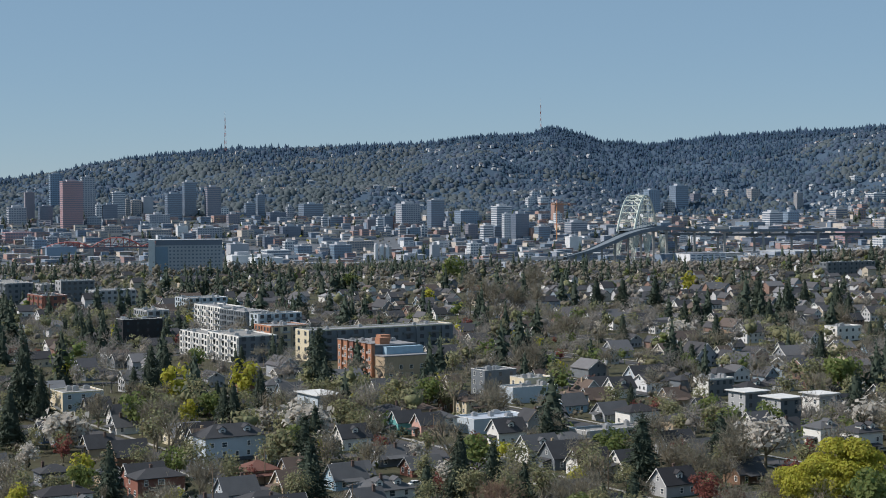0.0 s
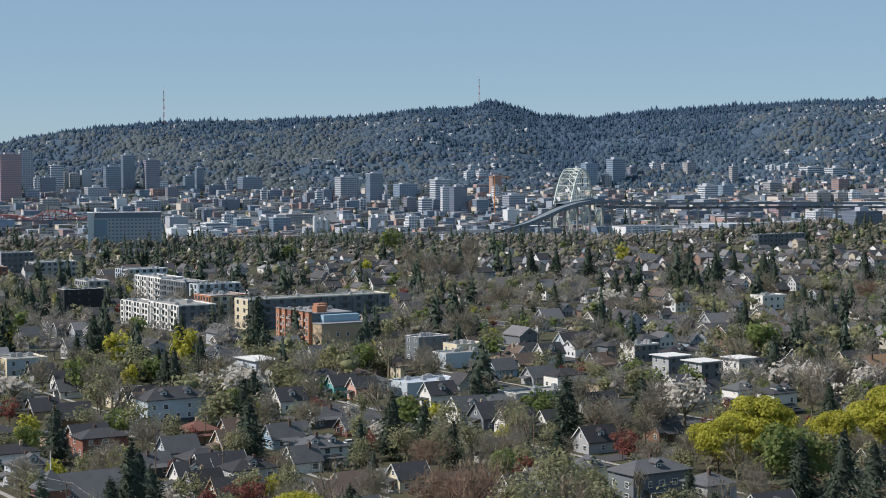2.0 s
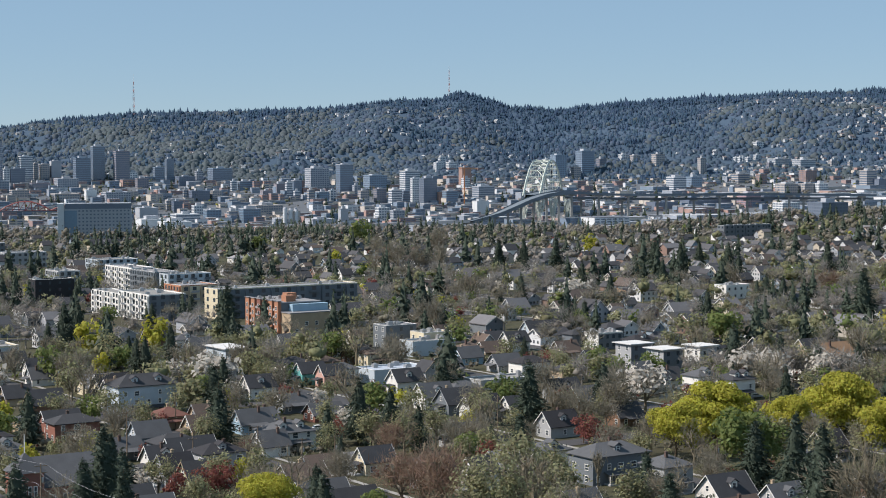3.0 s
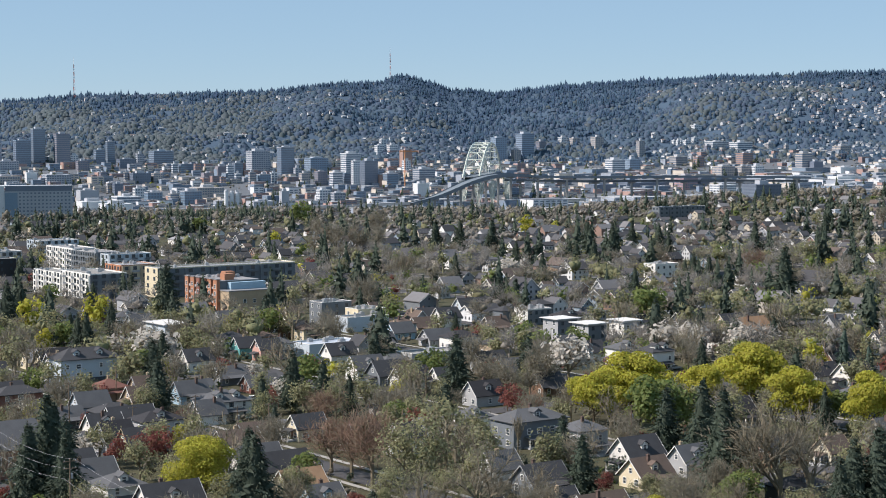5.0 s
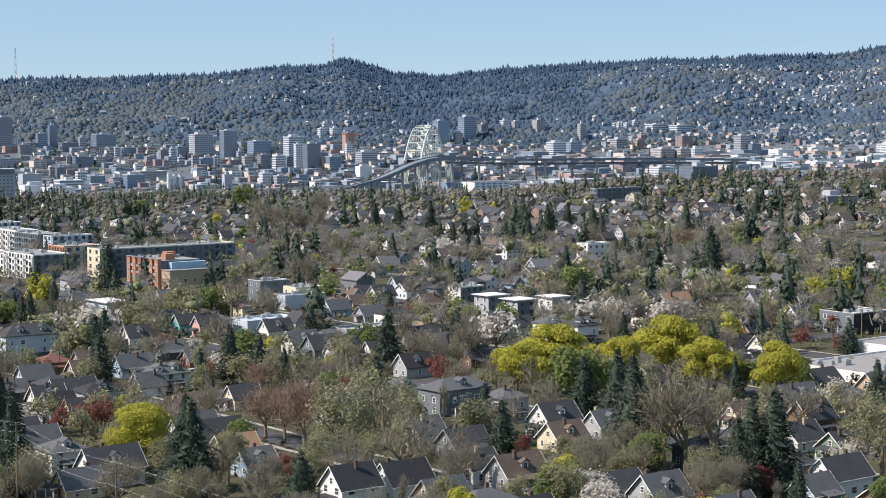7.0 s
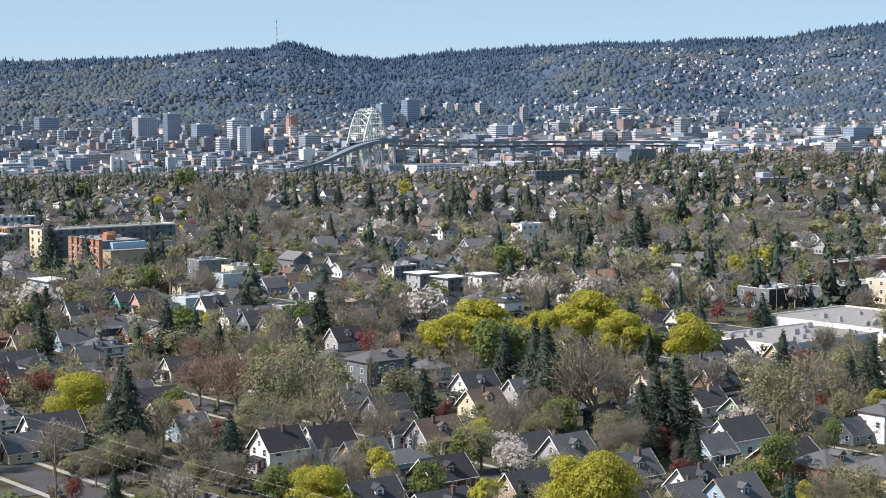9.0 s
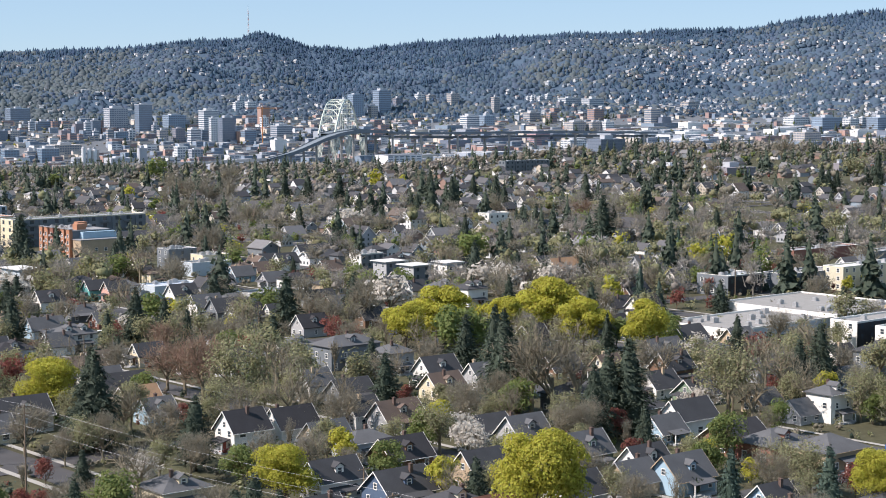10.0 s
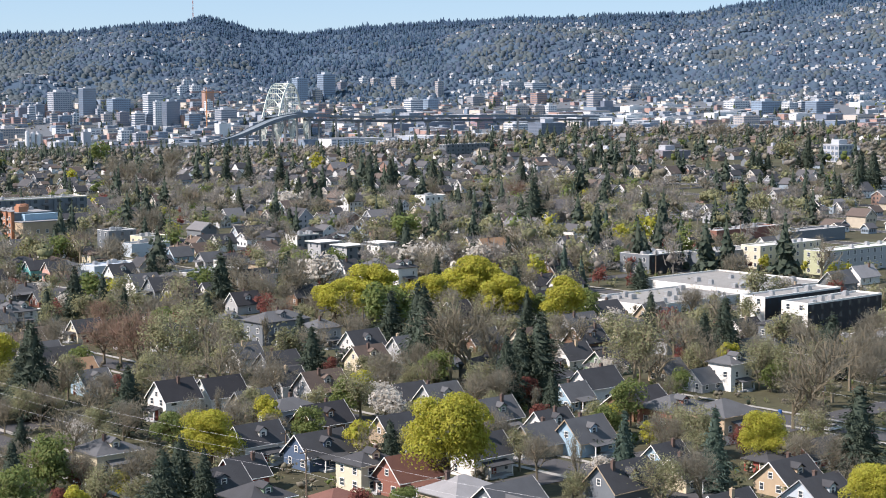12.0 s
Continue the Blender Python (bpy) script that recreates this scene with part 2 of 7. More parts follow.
def root(name, x, y, z, yaw, label, category, group=""):
    e = new(name)
    e.empty_display_size = 1
    e.matrix_basis = pose(x, y, z, 0, 0, yaw)
    return tagged(e, label, category, group)

# ---- trees ----
def leaf_cards(rng, centres, normals, size, spread=0.42, slim=False, along=None):
    """Small bent leaf sprays, one quad each, lying roughly along the crown's skin. along: the way in which needle sprays point."""
    n = len(centres)
    nr = normals + rng.normal(0, spread, (n, 3))
    nr /= np.linalg.norm(nr, axis=1)[:, None] + 1e-9
    t = np.cross(nr, rng.normal(0, 1, (n, 3))) if along is None else along + rng.normal(0, 0.3, (n, 3))
    t /= np.linalg.norm(t, axis=1)[:, None] + 1e-9
    b = np.cross(nr, t)
    s = size * rng.uniform(0.55, 1.25, (n, 1))
    if slim:                                       # twigs: slivers that point outwards
        w = nr * s + b * s * 0.12
        return np.stack([centres - w * 0.6 - t * s * 0.07, centres - w * 0.4 + t * s * 0.07, centres + w * 1.25], 1).reshape(-1, 3), np.arange(3 * n).reshape(n, 3)
    k = 0.35 if along is None else 0.2
    v = np.stack([centres - t * s * 0.6, centres - b * s * k + nr * s * 0.12, centres + t * s * 0.6, centres + b * s * k + nr * s * 0.12], 1)
    return v.reshape(-1, 3), np.arange(4 * n).reshape(n, 4)


def crown_points(rng, n, blobs, rx, rz, zc, inner=0.25, lobe=0.42):
    """Places on many overlapping lobes that together make an uneven crown."""
    a = rng.uniform(0, 6.283, blobs)
    zz = rng.uniform(-0.75, 1.0, blobs)
    rr = np.sqrt(np.clip(1 - zz * zz * 0.85, 0.05, 1)) * rng.uniform(0.35, 0.78, blobs)
    c = np.stack([rr * np.cos(a), rr * np.sin(a), zz * 0.72], 1)
    k = rng.integers(0, blobs, n)
    d = rng.normal(0, 1, (n, 3))
    d /= np.linalg.norm(d, axis=1)[:, None]
    d[:, 2] = np.where(rng.random(n) < 0.7, np.abs(d[:, 2]), d[:, 2])
    r = lobe * rng.uniform(0.75, 1.15, blobs)[k] * np.where(rng.random(n) < inner, rng.uniform(0.4, 0.9, n), rng.uniform(0.9, 1.12, n))
    p = c[k] + d * r[:, None]
    return p * (rx, rx, rz) + (0, 0, zc), d


def limbs(rng, height, base, levels, spread, sides=5, first=0.3, fork=3):
    """A tapered trunk with forking limbs. Gives the branch mesh and the twig ends."""
    s, ends = Shape(), []

    def grow(p, d, length, r, level):
        q = p + d * length
        s.rod(p, q, r, r * 0.62, sides if level == 0 else 4 if level < 2 else 3)
        ends.append((np.array(q), np.array(d), level))
        if level >= levels:
            return
        for i in range(fork if level else fork + 2):
            t = rng.uniform(0.45, 1.0)
            side = Vector(rng.normal(0, 1, 3)); side -= side.dot(d) * d
            nd = (d * rng.uniform(0.55, 1.0) + side.normalized() * spread * rng.uniform(0.6, 1.2) + Vector((0, 0, 0.22))).normalized()
            grow(p + d * length * t, nd, length * rng.uniform(0.55, 0.85), r * 0.58, level + 1)

    grow(Vector((0, 0, -0.3)), Vector((rng.normal(0, 0.03), rng.normal(0, 0.03), 1)).normalized(), height * first, base, 0)
    return s, ends


def broadleaf_meshes(seed, q, leaf, cards, size, wide=0.5, height=10.0, many=1.0):
    rng = np.random.default_rng(seed)
    cards, size = int(cards * q), size * q ** -0.45
    wood, ends = limbs(rng, height, height * 0.022, 3 if q == 1 else 2, 0.85, first=0.34)
    rx, rz = height * wide * rng.uniform(0.92, 1.05), height * 0.42
    p, d = crown_points(rng, cards, int(rng.integers(16, 24) * many), rx, rz, height * 0.55, lobe=0.42 * many ** -0.45)
    v, f = leaf_cards(rng, p, d, size)
    return wood.mesh("trunk", BARK), np_mesh("crown", v, f, leaf)


def bare_meshes(seed, q, leaf, cards, size, wide=0.8, height=10.0, fork=3, first=0.30, mat=None, slim=True):
    """Branches in the open, with a thin haze of buds at the twig ends."""
    rng = np.random.default_rng(seed)
    cards, size = int(cards * q), size * q ** -0.45
    wood, ends = limbs(rng, height, height * 0.02, 4 if q == 1 else 3, wide, first=first, fork=3)
    top = max(e[0][2] for e in ends)
    tips = np.array([e[0] for e in ends if e[2] >= 2 + (q == 1)])
    dirs = np.array([e[1] for e in ends if e[2] >= 2 + (q == 1)])
    k = rng.integers(0, len(tips), cards)
    k2 = rng.random(cards) < 0.5
    p = tips[k] + rng.normal(0, height * (0.035 if q == 1 else 0.055), (cards, 3)) - dirs[k] * rng.uniform(0, height * 0.06, (cards, 1))
    pc, dc = crown_points(rng, cards, 16, top * wide * 0.42, top * 0.40, top * 0.58, inner=0.55, lobe=0.45)
    p = np.where(k2[:, None], pc, p)
    v, f = leaf_cards(rng, p, np.where(k2[:, None], dc, dirs[k]) + (0, 0, 0.25), size * (1.75 if slim else 1.0), 0.5, slim)
    s = height / top
    wood.v = [(a * s, b * s, c * s) for a, b, c in wood.v]
    return wood.mesh("trunk", mat or BARE), np_mesh("crown", v * s, f, leaf)


def conifer_meshes(seed, q, leaf, height=20.0, wide=0.17, whorls=30, per=9, bare=0.08, droop=0.35, sprays=8, taper=0.9):
    rng = np.random.default_rng(seed)
    grow = q ** -0.45
    whorls, per = int(whorls * q ** 0.5), int(per * q ** 0.5)
    wood = Shape().rod((0, 0, -0.3), (0, 0, height * 0.97), height * 0.016, 0.04, 6)
    P, Nn, S, A = [], [], [], []
    for n in range(int(whorls * per * 1.25)):       # branches at uneven heights, long and short
        t = bare + (0.985 - bare) * (1 - math.sqrt(rng.uniform(0, 1)) * 0.999) ** 0.85
        ragged = 0.86 + 0.14 * math.sin(t * 23 + seed) + 0.12 * math.sin(t * 61 + 2 * seed)
        R = (height * wide * (1 - t) ** taper + 0.15) * min(1.0, 0.6 + (t - bare) * 4) * ragged
        a = rng.uniform(0, 6.283)
        L = R * rng.uniform(0.62, 1.18)
        for j in range(sprays):
            s = (j + 0.6) / sprays
            z = height * t + L * (0.12 * s - droop * s * s) * 1.3
            P.append((L * s * math.cos(a) + rng.normal(0, 0.10 * L), L * s * math.sin(a) + rng.normal(0, 0.10 * L), z + rng.normal(0, height * 0.007)))
            Nn.append((0.45 * math.cos(a), 0.45 * math.sin(a), 0.8))
            S.append((0.16 * L * (1.2 - 0.5 * s) + height * 0.017) * grow)
            A.append((math.cos(a), math.sin(a), 0.15 - 2 * droop * s))
    for n in range(int(420 * q ** 0.6)):           # dense inner sprays close the crown
        t = bare + (0.93 - bare) * rng.uniform(0, 1) ** 1.25
        R = height * wide * (1 - t) ** taper * rng.uniform(0.15, 0.62) * min(1.0, 0.7 + 3 * (t - bare))
        a = rng.uniform(0, 6.283)
        P.append((R * math.cos(a), R * math.sin(a), height * t)); Nn.append((math.cos(a), math.sin(a), 0.35))
        S.append(height * (0.05 + 0.085 * (1 - t)))
        A.append((-math.sin(a), math.cos(a), -0.3))
    v, f = leaf_cards(rng, np.array(P), np.array(Nn), np.array(S)[:, None], 0.45, along=np.array(A))
    core, rows = [], 7                              # the shaded heart of the crown
    for i in range(rows):
        t = bare + 0.03 + (0.93 - bare) * i / rows
        for k in range(8):
            r = height * wide * (1 - t) ** taper * rng.uniform(0.36, 0.6) * min(1.0, 0.6 + 4 * (t - bare))
            core.append((r * math.cos(k * 0.7854), r * math.sin(k * 0.7854), height * (t + rng.uniform(-0.02, 0.02))))
    ring = [(i * 8 + k, i * 8 + (k + 1) % 8, i * 8 + 8 + (k + 1) % 8, i * 8 + 8 + k) for i in range(rows - 1) for k in range(8)]
    f = np.concatenate([f, np.array(ring) + len(v)])
    v = np.concatenate([v, np.array(core)])
    return wood.mesh("trunk", BARK), np_mesh("crown", v, f, leaf)


def np_mesh(name, v, f, mat):
    me = bpy.data.meshes.new(name)
    v, f = np.asarray(v, np.float32), np.asarray(f, np.int32)
    k = f.shape[1]
    me.vertices.add(len(v)); me.vertices.foreach_set("co", v.ravel())
    me.loops.add(f.size); me.loops.foreach_set("vertex_index", f.ravel())
    me.polygons.add(len(f)); me.polygons.foreach_set("loop_start", np.arange(len(f), dtype=np.int32) * k)
    me.materials.append(mat)
    me.update(calc_edges=True)
    return me


TREE_KINDS = {
    # kind: (name, height of the model, builder, label, variants)
    "maple": ("maple_tree", 12.0, lambda s, q: broadleaf_meshes(s, q, LEAF["spring"], 21000 if q == 1 else 12500, 0.31 if q == 1 else 0.42, wide=0.52, height=12, many=1.7), "broad maple tree in bright yellow-green spring leaf", 3),
    "lime": ("broadleaf_tree", 9.0, lambda s, q: broadleaf_meshes(s, q, LEAF["spring"], 2600, 0.52, wide=0.42, height=9), "young street tree in yellow-green spring leaf", 2),
    "green": ("broadleaf_tree", 10.0, lambda s, q: broadleaf_meshes(s, q, LEAF["green"], 3000, 0.52, wide=0.46, height=10), "rounded broadleaf tree in fresh green leaf", 3),
    "olive": ("budding_tree", 10.0, lambda s, q: bare_meshes(s, q, LEAF["olive"], 3200 if q == 1 else 2200, 0.205 if q == 1 else 0.26, height=10, slim=False), "garden tree with olive-green buds on thin branches", 4),
    "brown": ("budding_tree", 11.0, lambda s, q: bare_meshes(s, q, LEAF["brown"], 3300, 0.215, height=11), "leafless street tree with brown budding twigs", 4),
    "copper": ("budding_tree", 11.0, lambda s, q: bare_meshes(s, q, LEAF["copper"], 3300, 0.215, height=11), "leafless tree with fine reddish brown twigs", 2),
    "bare": ("bare_tree", 14.0, lambda s, q: bare_meshes(s, q, LEAF["brown"], 1500, 0.20, wide=0.75, height=14), "tall leafless tree with open grey branches", 3),
    "column": ("columnar_tree", 8.0, lambda s, q: bare_meshes(s, q, LEAF["brown"], 500, 0.3, wide=0.22, height=8, first=0.4), "narrow upright tree with bare brown twigs", 2),
    "plum": ("plum_tree", 7.0, lambda s, q: broadleaf_meshes(s, q, LEAF["russet"], 1400, 0.38, wide=0.42, height=7), "small plum tree with dark red leaves", 2),
    "cherry": ("cherry_tree", 7.0, lambda s, q: bare_meshes(s, q, LEAF["blossom"], 2200, 0.27, wide=0.9, height=7, slim=False), "cherry tree covered in pale blossom", 2),
    "fir": ("fir_tree", 20.0, lambda s, q: conifer_meshes(s, q, LEAF["fir"], 20, 0.36, whorls=38, per=13, taper=0.8), "tall dark green fir with drooping branches", 4),
    "spire": ("redwood_tree", 24.0, lambda s, q: conifer_meshes(s, q, LEAF["fir"], 24, 0.30, whorls=46, per=14, bare=0.03, droop=0.2, taper=0.68), "dense pointed dark green conifer", 3),
    "spruce": ("spruce_tree", 16.0, lambda s, q: conifer_meshes(s, q, LEAF["spruce"], 16, 0.31, whorls=28, per=12, bare=0.05), "bluish green spruce tree", 2),
    "cedar": ("cedar_tree", 16.0, lambda s, q: conifer_meshes(s, q, LEAF["fir"], 16, 0.38, whorls=32, per=12, bare=0.10, droop=0.2, taper=0.62, sprays=10), "wide spreading dark green cedar", 2),
    "shrub": ("shrub", 2.5, lambda s, q: broadleaf_meshes(s, q, LEAF["green"], 320, 0.5, wide=0.6, height=2.5), "leafy garden shrub beside a house", 2),
}
tree_models, taken = {}, []
tree_rng = np.random.default_rng(11)


def tree(kind, x, y, height=None, reserve=True):
    """Plants one tree as a thing of its own."""
    name, model_h, make, label, variants = TREE_KINDS[kind]
    v = int(tree_rng.integers(0, variants))
    h = height or model_h * tree_rng.uniform(0.75, 1.15)
    z, yaw, s = float(land(x, y)), tree_rng.uniform(0, 360), h / model_h
    q = 1.0 if y < 325 else 0.75 if kind == 'maple' else 0.45 if y < 470 or kind in ("fir", "spire", "cedar") else 0.2      # farther trees carry fewer, larger sprays
    if (kind, v, q) not in tree_models:
        e = root(name, x, y, z, yaw, label, "tree", "street and garden trees")
        trunk, crown = make(100 + 7 * v + len(kind), q)
        part("trunk", trunk, None, e)
        part("crown", crown, None, e)
        tree_models[kind, v, q] = e
    else:
        e = copy_thing(tree_models[kind, v, q], pose(x, y, z, 0, 0, yaw))
    wide = 1.2 if kind == "spire" else 1.0
    e.scale = (s * wide * tree_rng.uniform(0.9, 1.12), s * wide * tree_rng.uniform(0.9, 1.12), s)
    if reserve:
        taken.append((x, y, 2.5 if kind not in ("maple",) else 4.5))
    return e

# ---- houses ----
window_meshes = {}


def window_mesh(w, h):
    """A sash window: white frame with a crossing bar, standing 6 cm proud of the wall; glass set back in it. Faces -y."""
    key = (round(w, 1), round(h, 1))
    if key not in window_meshes:
        w, h = key
        b, d0, d1 = 0.12, -0.08, -0.02
        xs, zs = (-w / 2 - b, -w / 2, w / 2, w / 2 + b), (-b, 0, h / 2 - 0.035, h / 2 + 0.035, h, h + b)
        f, both = Shape(), Shape()
        for s, glazed in ((f, False), (both, True)):
            at = {}

            def v(i, k, y):
                if (i, k, y) not in at:
                    at[i, k, y] = len(s.v)
                    s.v.append((xs[i], y, zs[k]))
                return at[i, k, y]

            for i in range(3):
                for k in range(5):
                    if i == 1 and k in (1, 3):
                        ring = ((i, k), (i + 1, k), (i + 1, k + 1), (i, k + 1))
                        for p, q in zip(ring, ring[1:] + ring[:1]):
                            s.f.append((v(*p, d0), v(*q, d0), v(*q, d1), v(*p, d1))); s.m.append(0)
                        if glazed:
                            s.f.append(tuple(v(*p, d1) for p in ring)); s.m.append(1)
                    else:
                        s.f.append((v(i, k, d0), v(i + 1, k, d0), v(i + 1, k + 1, d0), v(i, k + 1, d0))); s.m.append(0)
            edge = [(i, 0) for i in range(4)] + [(3, k) for k in range(1, 6)] + [(i, 5) for i in (2, 1, 0)] + [(0, k) for k in (4, 3, 2, 1)]
            for p, q in zip(edge, edge[1:] + edge[:1]):
                s.f.append((v(*p, 0.03), v(*q, 0.03), v(*q, d0), v(*p, d0))); s.m.append(0)
        g = Shape().box(-w / 2, w / 2, -0.03, 0.02, 0, h)
        window_meshes[key] = (f.mesh("window", TRIM), g.mesh("pane", PANE), both.mesh("window", [TRIM, PANE]))
    return window_meshes[key]


def add_window(parent, x, y, z, yaw, w=0.9, h=1.3, fine=True, plain=False):
    f, g, both = window_mesh(w, h)
    o = part("window", g if plain else f if fine else both, None, parent)
    o.matrix_basis = pose(x, y, z, 0, 0, yaw)
    if fine and not plain:
        part("pane", g, None, o)
    return o


def gable_roof(s, w, d, z, rise, over, thick, m=0):
    """Two sloping slabs; the ridge runs along x."""
    k = rise / (d / 2)
    ze, ye = z - over * k, d / 2 + over
    for sg in (-1, 1):
        pts = [(-w / 2 - over, sg * ye, ze), (-w / 2 - over, 0, z + rise), (-w / 2 - over, 0, z + rise + thick), (-w / 2 - over, sg * ye, ze + thick)]
        s.prism(pts if sg < 0 else pts[::-1], w + 2 * over, 0, 0, m)


def hip_roof(s, w, d, z, rise, over, thick, m=0):
    a, b = w / 2 + over, d / 2 + over
    r = max(a - b, 0.25)
    z0 = z - 0.1
    base = [(-a, -b), (a, -b), (a, b), (-a, b)]
    top = [(-r, 0), (r, 0)]
    lo = [(p[0], p[1], z0) for p in base]
    up = [(p[0], p[1], z0 + thick) for p in base]
    t = [(p[0], p[1], z + rise) for p in top]
    s.face(lo[::-1], m)
    for i in range(4):
        s.face([lo[i], lo[(i + 1) % 4], up[(i + 1) % 4], up[i]], m)
    s.face([up[0], up[1], t[1], t[0]], m); s.face([up[1], up[2], t[1]], m); s.face([up[2], up[3], t[0], t[1]], m); s.face([up[3], up[0], t[0]], m)


def house(x, y, w, d, h, roof="gable", turn=0, wall="white", cover="dark", storeys=2, chimney=1, dormers=0, porch=1, fine=True, label="", rise=None, face="n"):
    """A timber house: w along its ridge, d across, h to the ridge. turn: degrees beyond the street grid."""
    rng = random.Random(int(x * 13 + y * 7))
    fine = y < 190
    rise = rise or (d * (0.5 if roof == "gable" else 0.27))
    rise = min(rise, h * 0.55)
    e, sill = h - rise, float(land(x, y))
    o = root("house", x, y, sill, GRID + turn, label or f"{wall} timber house with a {cover} {'gabled' if roof == 'gable' else 'hipped'} shingle roof", "house", "neighbourhood houses")
    trim = TRIM if rng.random() < 0.6 or wall == "white" else PAINT[rng.choice(["grey", "tan", wall])]
    body = Shape()
    if roof == "gable":
        pts = [(-w / 2, -d / 2, -0.6), (-w / 2, d / 2, -0.6), (-w / 2, d / 2, e), (-w / 2, 0, h - 0.02), (-w / 2, -d / 2, e)]
        body.prism(pts, w, 0, 0)
    else:
        body.box(-w / 2, w / 2, -d / 2, d / 2, -0.6, e)
    part("wall", body, PAINT[wall], o)
    rs = Shape()
    over = 0.55
    (gable_roof if roof == "gable" else hip_roof)(rs, w, d, e, rise, over, 0.2)
    part("roof", rs, ROOF[cover], o)
    if roof == "gable":
        k = rise / (d / 2)
        for sx in (-1, 1)[:2 if y < 430 else 1]:
            tr = Shape()
            X = sx * (w / 2 + over) + (0.0 if sx > 0 else -0.08)
            for sg in (-1, 1):
                ye = d / 2 + over
                p = [(X, sg * ye, e - over * k - 0.04), (X, 0, h - 0.04), (X, 0, h + 0.21), (X, sg * ye, e - over * k + 0.21)]
                tr.prism(p if sg < 0 else p[::-1], 0.08, 0, 0)
            part("bargeboard", tr, trim, o)
    if y < 330:                                    # gutters along the eaves
        k = rise / (d / 2)
        for sg in (-1, 1):
            z, ye = (e - over * k, sg * (d / 2 + over)) if roof == "gable" else (e - 0.1, sg * (d / 2 + over))
            part("gutter", Shape().box(-w / 2 - over, w / 2 + over, min(ye, ye + sg * 0.12), max(ye, ye + sg * 0.12), z + 0.02, z + 0.15), trim, o)
    # windows on every side
    levels = [0.9] if storeys == 1 else [0.9, 3.6]
    if e > 8.2:
        levels.append(6.3)
    for lv in levels:
        if lv + 1.3 > e + 0.2:
            continue
        for sgn, yaw in ((-1, 0), (1, 180))[:2 if fine else 1]:
            n = max(2, int(w / 3.4))
            for i in range(n):
                if rng.random() < 0.8:
                    add_window(o, (-w / 2 + (i + 0.5) * w / n) + rng.uniform(-0.3, 0.3), sgn * d / 2, lv, yaw, rng.choice([0.9, 0.9, 1.5]), 1.3, fine=fine)
        for sgn, yaw in ((-1, -90), (1, 90))[:2 if fine else 1]:
            n = max(2, int(d / 3.6))
            for i in range(n):
                if rng.random() < 0.85:
                    add_window(o, sgn * w / 2, (-d / 2 + (i + 0.5) * d / n), lv, yaw, rng.choice([0.9, 1.2]), 1.3, fine=fine)
    if roof == "gable" and rise > 2.4:
        for sgn, yaw in ((-1, -90), (1, 90))[:2 if fine else 1]:
            add_window(o, sgn * w / 2, 0, e + rise * 0.14, yaw, 0.9, 1.1, fine=fine)
    if fine and roof == "gable" and not dormers and w > 8.5:
        ww, out, k = min(w * 0.46, 5.0), 1.9, rise / (d / 2)
        cx, top = rng.choice([-1, 1]) * w * 0.22, min(e + ww / 2 * k, h - 0.5)
        q = part("front_wing", Shape().prism([(-ww / 2, 0, -0.6), (ww / 2, 0, -0.6), (ww / 2, 0, e - 0.05), (0, 0, top - 0.05), (-ww / 2, 0, e - 0.05)], 0, d / 2 + out - 0.3, 0), PAINT[wall], o)
        q.location = (cx, -d / 2 - out, 0)
        wr, tb = Shape(), Shape()
        kk = (top - e) / (ww / 2)
        for sg in (-1, 1):
            a, z = sg * (ww / 2 + 0.45), e - 0.45 * kk
            p = [(a, -0.5, z), (0, -0.5, top), (0, -0.5, top + 0.18), (a, -0.5, z + 0.18)]
            wr.prism(p[::-1] if sg < 0 else p, 0, d / 2 + out, 0)
            p = [(a, -0.58, z - 0.03), (0, -0.58, top - 0.03), (0, -0.58, top + 0.2), (a, -0.58, z + 0.2)]
            tb.prism(p[::-1] if sg < 0 else p, 0, 0.08, 0)
        part("wing_roof", wr, ROOF[cover], q)
        part("bargeboard", tb, trim, q)
        for lv in levels:
            if lv + 1.3 < e + 0.3:
                add_window(q, 0, 0, lv, 0, 1.5, 1.3, fine=False)
    for i in range(chimney if rng.random() < 0.75 else 0):
        top = 1.35 + rise * 0.4
        c = Shape().box(-0.34, 0.34, -0.3, 0.3, 0, top).box(-0.41, 0.41, -0.37, 0.37, top, top + 0.15).rod((0, 0, top + 0.15), (0, 0, top + 0.4), 0.13, 0.11, 8)
        ch = part("chimney", c, BRICKRED if rng.random() < 0.85 else PAINT["tan"], o)
        ch.location = (rng.uniform(-0.3, 0.3) * w, rng.choice([-1, 1]) * d * 0.12, h - rise * 0.4 - 0.7)
    for i in range(dormers):
        dx = (i + 0.5) * w * 0.8 / dormers - w * 0.4
        k = rise / (d / 2)
        y0 = -d * 0.36
        zb = e + (d / 2 + y0) * k
        dm = Shape()
        dm.prism([(-0.95, 0, -0.3), (0.95, 0, -0.3), (0.95, 0, 1.35), (0, 0, 2.0), (-0.95, 0, 1.35)], 0, 2.6, 0)
        q = part("dormer", dm, PAINT[wall], o)
        q.location = (dx, y0, zb)
        dr = Shape()
        for sg in (-1, 1):
            p = [(sg * 1.3, -0.35, 1.18), (0, -0.35, 2.08), (0, -0.35, 2.22), (sg * 1.3, -0.35, 1.32)]
            dr.prism(p[::-1] if sg < 0 else p, 0, 3.2, 0)
        part("dormer_roof", dr, ROOF[cover], q)
        add_window(q, 0, 0, 0.1, 0, 0.9, 1.0, fine=False)
